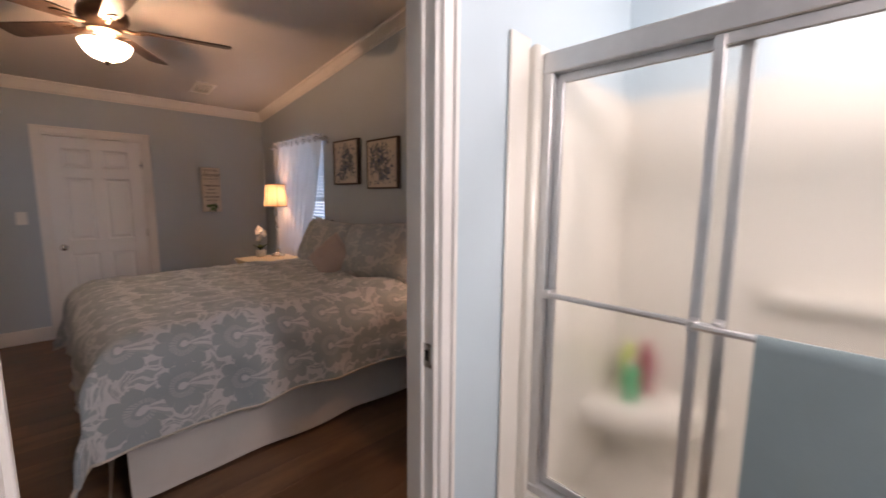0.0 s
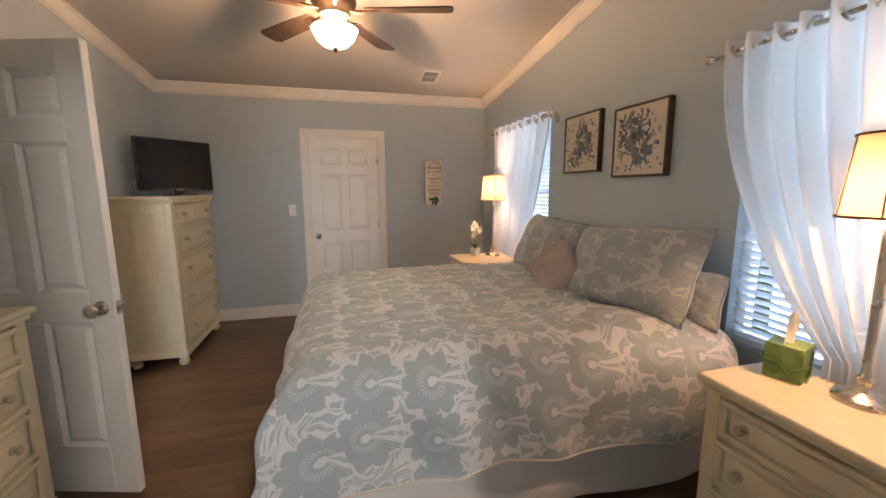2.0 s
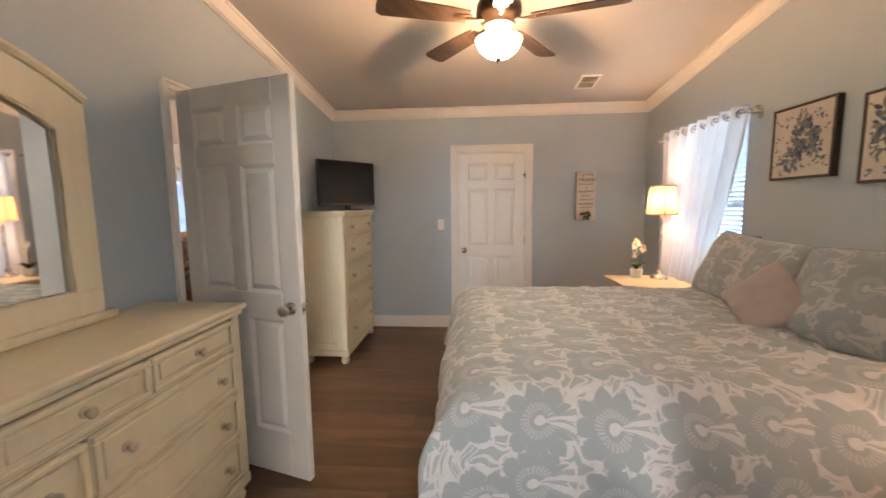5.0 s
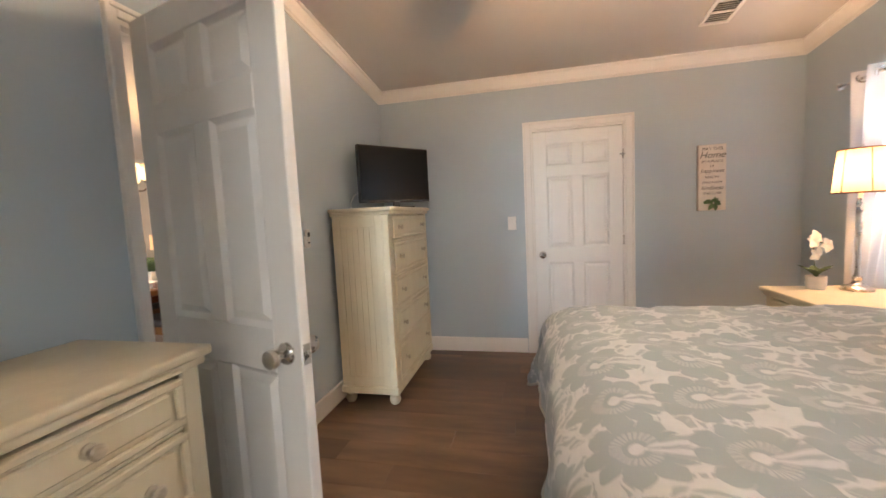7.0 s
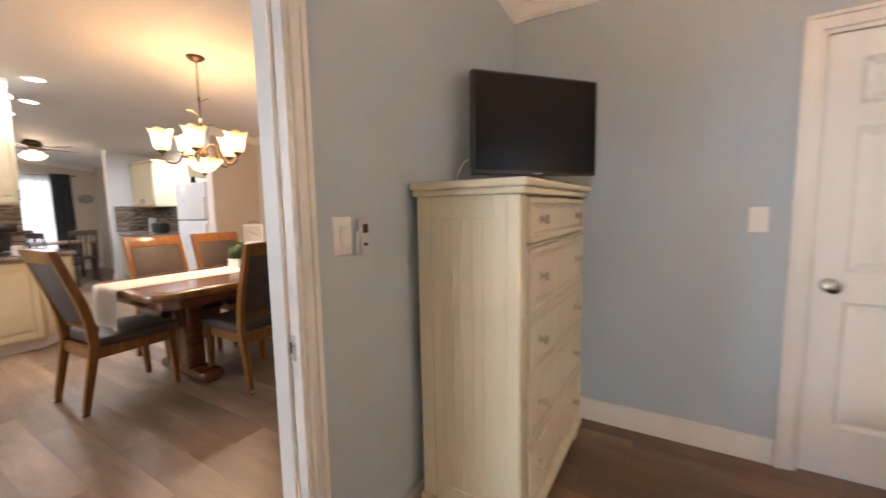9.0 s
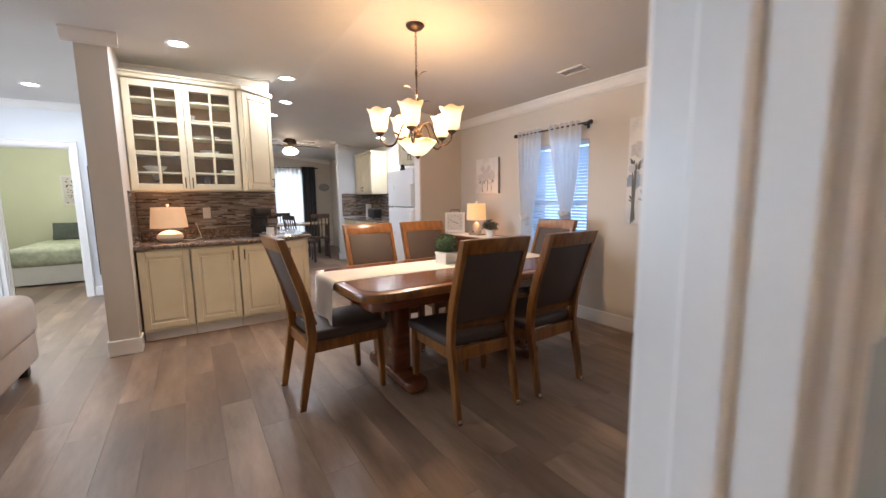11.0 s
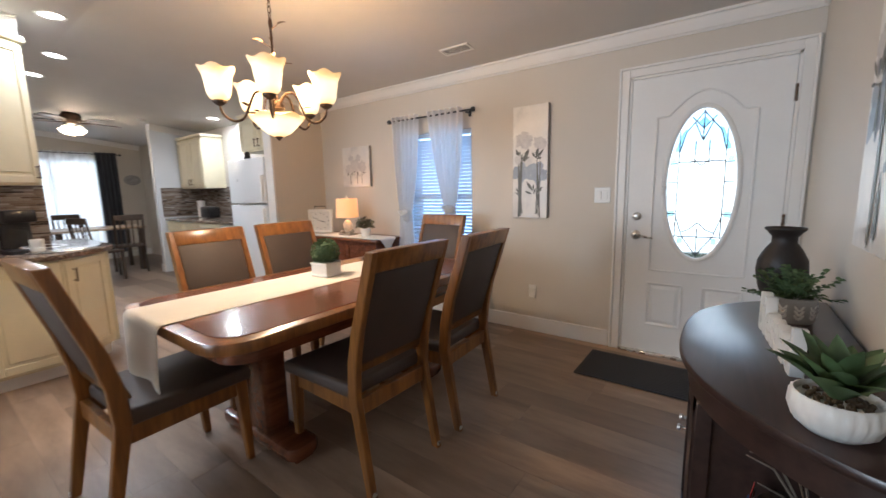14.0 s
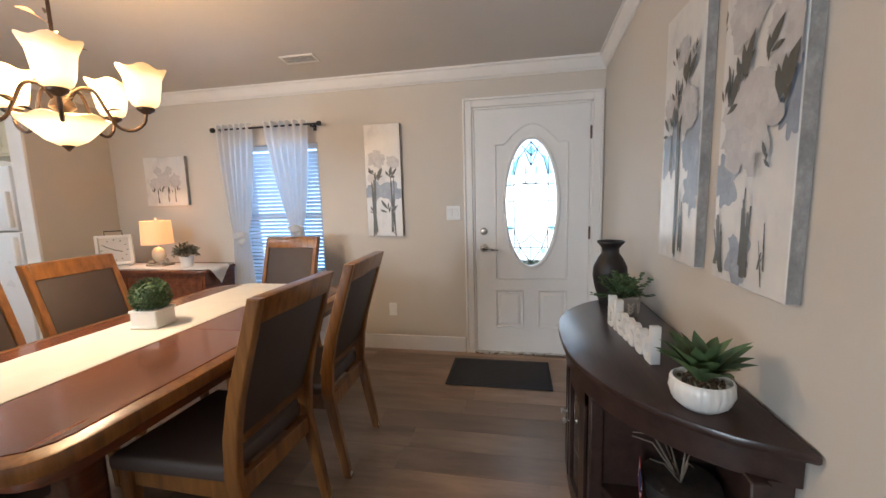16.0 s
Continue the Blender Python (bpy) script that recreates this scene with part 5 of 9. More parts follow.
# ---- curtains ----
def curtain(name, m, w, h, label, gather, grommets=0, folds=7, amp=0.035, mat=None):
    """A hanging panel: x along the rod from 0, y into the room, z down from the rod. gather(v) gives (left, right) of the panel at the height share v."""
    c = thing(name, (0, 0, 0), 0, label, "curtain")
    c.matrix_basis = m

    def fn(u, v):
        a, b = gather(v)
        ph = u * folds * 2 * math.pi
        tight = (b - a) / w
        y = amp * math.sin(ph) * (0.65 + 0.35 * tight) + 0.012 * noise.noise((u * 6, v * 2.5, 1.5))
        return (a + (b - a) * (u + 0.02 * math.sin(ph * 0.5 + 1) * v), y, 0.045 - v * h + 0.004 * math.sin(ph)), (u * w, v * h)
    part("curtain_panel", sheet(folds * 14, 40, fn), mat or M_CURTAIN, c, "white gathered cloth", 80)
    for k in range(grommets):
        u = (k + 0.5) / grommets
        a, b = gather(0)
        g = lathe([(0.021, -0.003), (0.030, -0.004), (0.031, 0.004), (0.021, 0.003), (0.021, -0.003)], 20, False)
        part("grommet", to(g, Matrix.Translation((a + (b - a) * u, 0, 0)) @ pose(0, 0, 0, 0, 90 + (24 if k % 2 else -24), 0) @ pose(0, 0, 0, 0, 0, 0)), M_STEEL, c, "nickel grommet ring")
    return c


def rod(name, m, length, mat, label, ends=0.018, r=0.009):
    o = thing(name, (0, 0, 0), 0, label, "curtain rod")
    o.matrix_basis = m
    part("pole", tube([(0, 0, 0), (length, 0, 0)], r, 10), mat, o)
    for x, s in ((0, -1), (length, 1)):
        part("finial", to(lathe([(0.006, 0), (ends, 0.006), (ends * 1.15, 0.02), (ends, 0.034), (0.0, 0.042)], 14), Matrix.Translation((x, 0, 0)) @ pose(0, 0, 0, 0, 90 * s, 0)), mat, o)
    for x in (0.06, length - 0.06):
        part("bracket", [box((x - 0.008, -0.075, -0.02), (x + 0.008, -0.005, -0.008), 0.002), box((x - 0.015, -0.08, -0.045), (x + 0.015, -0.072, 0.02), 0.002)], mat, o)
    return o


ROOM_E = Matrix(((0, -1, 0, 0), (-1, 0, 0, 0), (0, 0, 1, 0), (0, 0, 0, 1)))
rod("curtain_rod", Matrix.Translation((2.315, 2.54, 1.985)) @ ROOM_E, 1.22, M_STEEL, "thin nickel curtain rod over the bedroom window")
rod("curtain_rod", Matrix.Translation((2.315, 5.14, 1.985)) @ ROOM_E, 1.24, M_STEEL, "thin nickel curtain rod over the bedroom window")


def tied_a(v):
    k = min(1, v / 0.80)
    return (0.02 + 0.50 * k ** 2.2, 0.58 + 0.10 * k) if v < 0.80 else (0.52, 0.68)


def tied_b(v):
    k = min(1, v / 0.80)
    return (0.61 + 0.02 * k, 1.12 + 0.02 * k)


curtain("curtain", Matrix.Translation((2.315, 2.50, 1.985)) @ ROOM_E, 0.54, 1.50, "sheer white grommet curtain swept aside behind the nightstand", tied_a, 6, 6)
curtain("curtain", Matrix.Translation((2.315, 2.50, 1.985)) @ ROOM_E, 0.54, 1.50, "sheer white grommet curtain hanging behind the bedside lamp", tied_b, 5, 5)


def far_panel(v):
    return (0.04, 1.13 - 0.42 * min(1, v / 0.85) ** 1.3)


curtain("curtain", Matrix.Translation((2.315, 5.10, 1.985)) @ ROOM_E, 1.05, 1.46, "sheer white grommet curtain drawn to one side", far_panel, 8, 8)


# ---- lamps and small things in the bedroom ----
def stick_lamp(at, label, h=0.80):
    """A nickel candlestick lamp with a bound drum shade."""
    l = thing("table_lamp", at, 0, label, "table lamp", "bedside lamps")
    part("base", lathe([(0.0, 0), (0.072, 0), (0.074, 0.012), (0.066, 0.022), (0.04, 0.03), (0.022, 0.045), (0.016, 0.06)], 28), M_STEEL, l, "round nickel base")
    part("stem", lathe([(0.020, 0.055), (0.024, 0.075), (0.013, 0.09), (0.011, 0.12), (0.017, h - 0.30), (0.010, h - 0.27), (0.009, h - 0.14)], 18), M_STEEL, l, "tapered nickel stem")
    part("shade", lathe([(0.122, h - 0.24), (0.100, h)], 28, False), M_SHADE, l, "glowing cream fabric drum shade")
    part("shade_trim", [tube([(r * math.cos(2 * math.pi * k / 28), r * math.sin(2 * math.pi * k / 28), z) for k in range(29)], 0.0042, 6) for r, z in ((0.123, h - 0.24), (0.101, h))] +
         [tube([(0.1225 * math.cos(a), 0.1225 * math.sin(a), h - 0.24), (0.1005 * math.cos(a), 0.1005 * math.sin(a), h)], 0.003, 5) for a in [math.pi / 3 * k + 0.3 for k in range(6)]], plain("brown_binding", (0.16, 0.07, 0.035), 0.8), l, "brown bound edges")
    part("spider", [tube([(-0.1, 0, h - 0.03), (0.1, 0, h - 0.03)], 0.002, 5), tube([(0, 0, h - 0.14), (0, 0, h + 0.012)], 0.003, 5), ball(0.008, (0, 0, h + 0.016))], M_STEEL, l)
    return l


stick_lamp((2.17, 4.75, 0.745), "nickel table lamp with a lit cream drum shade")
stick_lamp((2.24, 1.83, 0.755), "nickel table lamp with a lit cream drum shade", 0.82)


def leaf_blade(length, width, curl, n=6):
    """A pointed leaf along x that arches down by curl."""
    def fn(u, v):
        wd = width * math.sin(math.pi * min(1, u * 0.92 + 0.08)) ** 0.8 * (1 - 0.15 * u)
        b = 2 * v - 1
        return (length * u, b * wd / 2, -curl * u * u + 0.25 * wd * b * b), (u, v)
    return sheet(n, 2, fn)


def orchid():
    o = thing("orchid", (2.00, 4.80, 0.745), 0, "white artificial orchid in a small white pot", "potted plant")
    part("pot", lathe([(0.0, 0), (0.042, 0), (0.048, 0.02), (0.05, 0.075), (0.046, 0.078), (0.044, 0.066), (0.0, 0.066)], 22), M_CERAMIC, o)
    part("leaves", [to(leaf_blade(0.11, 0.05, 0.02), pose(0, 0, 0.07, 0, -48 + 6 * (k % 2), 72 * k)) for k in range(5)], M_LEAF, o, "dark green leaves", 60)
    part("stem", tube([(0, 0, 0.07), (-0.01, 0.0, 0.15), (-0.015, 0.01, 0.22), (-0.01, 0.0, 0.29), (0.03, -0.01, 0.27)], 0.003, 6), plain("orchid_stem", (0.10, 0.14, 0.05), 0.6), o)
    petal_mat = plain("orchid_petal", (0.80, 0.76, 0.68), 0.6, vary=0.04)
    for x, y, z, lean, spin in ((-0.035, -0.02, 0.285, 78, 10), (0.035, -0.015, 0.262, 84, 40), (-0.030, -0.035, 0.215, 98, 0), (0.0, 0.02, 0.305, 70, 25)):
        part("blossom", [to(leaf_blade(0.048 if j % 2 else 0.042, 0.046 if j % 2 else 0.032, 0.006), pose(x, y, z, lean, 0, 14) @ pose(0, 0, 0.001 * j, 0, -14, 72 * j + spin)) for j in range(5)], petal_mat, o, "white petals", 60)


orchid()


def tissue_box():
    t = thing("tissue_box", (2.20, 2.02, 0.755), 18, "green leaf-patterned tissue box with a tissue pulled up", "tissue box")
    part("carton", box((-0.055, -0.055, 0), (0.055, 0.055, 0.125), 0.002), plain("green_carton", (0.20, 0.30, 0.085), 0.5, vary=0.45, scale=16), t)
    bms = []
    rnd = random.Random(5)
    for s in range(4):
        for k in range(4):
            lf = to(leaf_blade(0.05 + 0.02 * rnd.random(), 0.024, 0.0, 4), Matrix.Rotation(rnd.random() * 6.28, 4, "Z"))
            bms.append(to(lf, pose(0, 0, 0.06, 0, 0, 90 * s) @ pose(0.03 * (rnd.random() - 0.5), -0.0562 - 0.0006 * k, 0.04 * (rnd.random() - 0.5), 90)))
    part("printed_leaves", bms, tones("carton_leaves", [(0.0, (0.012, 0.045, 0.012)), (0.5, (0.12, 0.24, 0.05)), (1.0, (0.36, 0.45, 0.20))]), t, "printed dark and pale leaves", 0)

    def fn(u, v):
        a = (u - 0.5) * 0.085 * (1 - 0.55 * v)
        return (a + 0.012 * math.sin(v * 4), 0.010 * math.sin(u * 9 + v * 3), 0.118 + 0.115 * v + 0.012 * math.sin(u * 7)), (u, v)
    part("tissue", sheet(14, 10, fn, 0.001), plain("tissue_paper", (0.80, 0.77, 0.74), 0.9, vary=0.02), t, "crumpled white tissue", 60)


tissue_box()

# television on the chest
tv = thing("television", (-0.70, 5.08, 1.366), 51, "black flat-screen television on a low stand", "television")
part("stand", [prism([(-0.13, -0.07), (0.13, -0.07), (0.10, 0.07), (-0.10, 0.07)], 0, 0.012, 0.003), box((-0.03, -0.01, 0.01), (0.03, 0.012, 0.07), 0.004)], M_BLACK, tv, "black stand")
part("casing", [box((-0.325, -0.012, 0.045), (0.325, 0.022, 0.485), 0.006), box((-0.22, 0.02, 0.09), (0.22, 0.05, 0.40), 0.02)], M_BLACK, tv, "thin black casing")
part("screen", box((-0.312, -0.0145, 0.066), (0.312, -0.0115, 0.473)), M_SCREEN, tv, "dark glossy screen", 0)
part("power_light", box((-0.02, -0.0145, 0.052), (0.02, -0.0115, 0.056)), M_STEEL, tv, "small silver badge bar", 0)
cab = thing("television_cable", (-1.005, 4.83, 1.366), 0, "thin white cable hanging behind the television", "cable")
part("cable", tube([(0.02, 0.02, 0.0), (0.01, 0.03, 0.05), (0.03, 0.06, 0.11), (0.12, 0.14, 0.17)], 0.003, 6), M_WHITEP, cab)


def wall_switch(name, m, gangs, label, w=0.075):
    s = thing(name, (0, 0, 0), 0, label, "light switch")
    s.matrix_basis = m
    ww = w + 0.046 * (gangs - 1)
    part("plate", box((-ww / 2, -0.006, -0.06), (ww / 2, 0, 0.06), 0.003), M_WHITEP, s)
    for k in range(gangs):
        x = (k - (gangs - 1) / 2) * 0.046
        part("rocker", to(box((x - 0.016, -0.011, -0.033), (x + 0.016, -0.004, 0.033), 0.002), pose(0, 0, 0, 3)), M_WHITEP, s)
    return s


wall_switch("light_switch", pose(0.185, 5.639, 1.19), 1, "white rocker switch on the blue wall")
wall_switch("light_switch", pose(-1.019, 4.165, 1.19, 0, 0, 90), 1, "white rocker switch beside the bedroom doorway", 0.08)
remote = thing("fan_remote", (-1.018, 4.245, 1.185), 90, "grey remote control in a wall cradle", "remote control")
part("cradle", box((-0.022, -0.012, -0.058), (0.022, 0, 0.02), 0.004), M_WHITEP, remote)
part("remote_body", box((-0.019, -0.024, -0.055), (0.019, -0.008, 0.058), 0.005, 2), plain("grey_remote_plastic", (0.50, 0.50, 0.49), 0.4), remote, "grey plastic")
part("display", box((-0.012, -0.0255, 0.012), (0.012, -0.0235, 0.04)), M_BLACK, remote, "dark display", 0)
for k in range(3):
    part("button", box((-0.010, -0.0255, -0.03 + 0.013 * k), (0.010, -0.0235, -0.021 + 0.013 * k), 0.001), M_STEEL if k else M_BLACK, remote, "", 0)


# pictures over the bed: painted blooms as flat petals on canvas
def blooms(w, h, spots, seed, leafy=40):
    """Flat petals in the plane of a canvas (x across, z up), in clusters. spots: (x, z, spread, petals) as shares of the canvas."""
    rnd = random.Random(seed)
    bms = []
    lay = 0

    def petal(cx, cz, a, L, W):
        nonlocal lay
        lay += 1
        n = 7
        pts = []
        for k in range(n):
            t = k / (n - 1)
            pts.append((t * L, W / 2 * math.sin(math.pi * t) ** 0.7))
        pts = pts + [(x, -y) for x, y in pts[-2:0:-1]]
        bm = bmesh.new()
        vs = []
        for x, y in pts:
            px, pz = cx + x * math.cos(a) - y * math.sin(a), cz + x * math.sin(a) + y * math.cos(a)
            px, pz = max(-w / 2 + 0.004, min(w / 2 - 0.004, px)), max(0.004, min(h - 0.004, pz))
            vs.append(bm.verts.new((px, -0.0004 - 0.00002 * lay, pz)))
        bm.faces.new(vs)
        bms.append(bm)
    for sx, sz, spread, count in spots:
        for k in range(2 * count):
            a = rnd.random() * 6.283
            r = spread * w * rnd.random() ** 0.7 * 0.55
            petal(sx * w - w / 2 + r * math.cos(a), sz * h + r * math.sin(a), a + rnd.uniform(-0.7, 0.7), spread * w * rnd.uniform(0.2, 0.44), spread * w * rnd.uniform(0.12, 0.28))
    for k in range(leafy):
        petal(rnd.uniform(-0.44, 0.44) * w, rnd.uniform(0.06, 0.92) * h, rnd.random() * 6.283, w * rnd.uniform(0.035, 0.09), w * rnd.uniform(0.016, 0.04))
    return bms


M_CANVAS = plain("cream_canvas", (0.62, 0.56, 0.50), 0.8, vary=0.10, scale=7, grain=300, relief=0.3)
M_PETALS = tones("ink_blue_petals", [(0.0, (0.02, 0.028, 0.06)), (0.3, (0.07, 0.095, 0.17)), (0.5, (0.20, 0.23, 0.28)), (0.7, (0.24, 0.23, 0.19)), (1.0, (0.46, 0.42, 0.37))], 0.7, 0.45)
M_FRAMED = wood("brown_canvas_frame", (0.05, 0.034, 0.026), (0.10, 0.07, 0.052), 0.5, 2, 9)


def framed(name, m, w, h, spots, seed, label, frame_mat, petals, canvas=None, fw=0.014, d=0.038, leafy=95, deep=0.006):
    f = thing(name, (0, 0, 0), 0, label, "picture")
    f.matrix_basis = m
    part("frame", [box((-w / 2, -d, 0), (w / 2, 0, fw), 0.002), box((-w / 2, -d, h - fw), (w / 2, 0, h), 0.002), box((-w / 2, -d, fw), (-w / 2 + fw, 0, h - fw), 0.002), box((w / 2 - fw, -d, fw), (w / 2, 0, h - fw), 0.002)], frame_mat, f, "", 0)
    part("canvas", box((-w / 2 + fw, -d + deep, fw), (w / 2 - fw, -0.004, h - fw)), canvas or M_CANVAS, f, "", 0)
    part("painted_flowers", [to(b, Matrix.Translation((0, -d + deep, fw))) for b in blooms(w - 2 * fw, h - 2 * fw, spots, seed, leafy)], petals, f, "painted petals and leaves", 0)["kind"] = "stuff"
    return f


framed("picture", pose(2.398, 3.595, 1.53, 0, 0, -90), 0.42, 0.41, [(0.55, 0.55, 0.34, 30), (0.35, 0.25, 0.24, 16), (0.72, 0.4, 0.2, 12), (0.5, 0.8, 0.2, 10)], 3, "square canvas of blue flowers in a brown frame", M_FRAMED, M_PETALS)
framed("picture", pose(2.398, 3.03, 1.485, 0, 0, -90), 0.43, 0.415, [(0.3, 0.66, 0.34, 26), (0.55, 0.42, 0.34, 28), (0.6, 0.8, 0.2, 10), (0.2, 0.4, 0.18, 10)], 8, "square canvas of blue flowers in a brown frame", M_FRAMED, M_PETALS)


def words(text, size, at, parent, mat, shear=0.0, depth=0.0006, squeeze=1.0, label=""):
    """Lettering as a mesh: x across, z up, facing -y, centred on at."""
    cu = bpy.data.curves.new("text", "FONT")
    cu.body, cu.size, cu.extrude, cu.shear, cu.align_x = text, size, depth, shear, "CENTER"
    tmp = new("text", cu)
    me = bpy.data.meshes.new_from_object(tmp.evaluated_get(bpy.context.evaluated_depsgraph_get()))
    bpy.data.objects.remove(tmp)
    bpy.data.curves.remove(cu)
    me.transform(Matrix.Translation(at) @ pose(0, 0, 0, 90) @ Matrix.Diagonal((squeeze, 1, 1, 1)))
    me.materials.append(mat)
    ob = new("lettering", me)
    ob.parent = parent
    if label:
        ob["label"] = label
    return ob


sign = thing("wall_sign", (1.765, 5.638, 1.225), 0, "narrow white wooden sign with dark words and a green sprig", "wall sign")
part("board", box((-0.10, -0.028, 0), (0.10, 0, 0.52), 0.004), plain("whitewashed_board", (0.66, 0.61, 0.55), 0.7, vary=0.08, scale=10), sign)
for text, size, z, sh in (("MAY THIS", 0.034, 0.475, 0), ("Home", 0.072, 0.415, 0.3), ("BE A PLACE", 0.029, 0.378, 0), ("OF", 0.026, 0.342, 0), ("happiness", 0.043, 0.300, 0.3), ("HEALTH", 0.027, 0.255, 0), ("CREATIVITY", 0.027, 0.213, 0), ("kindness", 0.045, 0.165, 0.3), ("AND LOVE", 0.027, 0.128, 0)):
    words(text, size, (0, -0.0285, z), sign, M_INK, sh)
part("sprig", [to(leaf_blade(0.06, 0.035, 0.012), pose(0.015 * math.cos(k), -0.032 - 0.002 * (k % 3), 0.06 + 0.012 * math.sin(k * 2), 80, 0, 0) @ pose(0, 0, 0, 0, 0, 47 * k)) for k in range(8)], M_LEAF, sign, "small green leaves", 60)

# ceiling vent
vz = bed_ceiling(5.06)
vent = thing("ceiling_vent", (1.60, 5.06, vz), 0, "white metal ceiling vent with slats", "vent")
vent.matrix_basis = pose(1.60, 5.06, vz, -6.84)
part("vent_frame", [box((-0.09, -0.14, -0.012), (-0.07, 0.14, 0)), box((0.07, -0.14, -0.012), (0.09, 0.14, 0)), box((-0.07, -0.14, -0.012), (0.07, -0.12, 0)), box((-0.07, 0.12, -0.012), (0.07, 0.14, 0)), box((-0.07, -0.006, -0.01), (0.07, 0.006, 0))], M_WHITEP, vent, "", 0)
# Black plate under the ceiling stands in for the shade inside the vent.
part("duct_shade_plate", box((-0.07, -0.12, -0.002), (0.07, 0.12, -0.001)), M_BLACK, vent, "black plate for the shade behind the slats", 0)
for k in range(10):
    part("slat", to(box((-0.07, -0.011, -0.001), (0.07, 0.011, 0.001)), pose(0, -0.108 + 0.024 * k, -0.007, 35)), M_WHITEP, vent, "", 0)


def ceiling_fan(at, top, scale, label, lights="bowl", turn=0.0):
    """Five-blade fan; at is the bottom of its light."""
    f = thing("ceiling_fan", at, turn, label, "ceiling fan")
    part("canopy", lathe([(0.0, top), (0.075, top), (0.07, top - 0.03), (0.03, top - 0.055), (0.016, top - 0.06), (0.016, 0.36), (0.0, 0.36)], 24), M_BRONZE, f, "dark bronze canopy and rod")
    part("motor", lathe([(0.0, 0.37), (0.05, 0.37), (0.10, 0.34), (0.125, 0.30), (0.128, 0.26), (0.11, 0.225), (0.09, 0.21), (0.085, 0.19), (0.05, 0.18), (0.0, 0.18)], 28), M_BRONZE, f, "dark bronze motor housing")
    part("switch_cup", lathe([(0.0, 0.185), (0.06, 0.185), (0.05, 0.172), (0.0, 0.168)], 24), M_STEEL, f, "nickel cup")
    for k in range(5):
        a = 72 * k
        blade = [(0.17, -0.05)] + [(0.17 + 0.44 * t, -0.055 - 0.02 * t) for t in (0.3, 0.7, 1.0)] + [(0.64, -0.055), (0.645, 0.0), (0.64, 0.055)] + [(0.17 + 0.44 * t, 0.055 + 0.02 * t) for t in (1.0, 0.7, 0.3)] + [(0.17, 0.05)]
        b = part("blade", to(prism([(x * scale, y) for x, y in blade], -0.004, 0.004, 0.002), pose(0, 0, 0.222, 0, 0, a) @ pose(0, 0, 0, 11)), M_BLADE, f, "dark walnut blade")
        part("blade_iron", [to(tube([(0.08, 0, 0.0), (0.14, 0, -0.012), (0.20, 0, -0.008)], 0.011, 8), pose(0, 0, 0.222, 0, 0, a)), to(prism([(0.165, -0.03), (0.25, -0.022), (0.26, 0), (0.25, 0.022), (0.165, 0.03)], -0.010, -0.005), pose(0, 0, 0.222, 0, 0, a) @ pose(0, 0, 0, 11))], M_BRONZE, b, "bronze blade bracket")
    if lights == "bowl":
        part("glass_bowl", lathe([(0.0, 0.018), (0.03, 0.020), (0.07, 0.036), (0.105, 0.066), (0.122, 0.10), (0.13, 0.118), (0.125, 0.122), (0.116, 0.104)], 32), M_BOWL, f, "glowing frosted glass bowl")
        part("finial", lathe([(0.0, -0.008), (0.007, -0.004), (0.009, 0.004), (0.016, 0.012), (0.018, 0.022), (0.0, 0.022)], 14), M_BRONZE, f, "bronze finial")
    else:
        for k in range(3):
            part("glass_shade", to(lathe([(0.03, 0.05), (0.05, 0.03), (0.06, -0.03), (0.066, -0.05)], 16, False), pose(0, 0, 0.1, 0, 0, 120 * k + 20) @ pose(0.09, 0, 0, 0, -35, 0)), M_NOOK, f, "glowing glass shade")
    return f


ceiling_fan((0.696, 3.553, 2.205), bed_ceiling(3.553) - 2.205 + 0.004, 1.06, "dark five-blade ceiling fan with a lit alabaster bowl", turn=57)


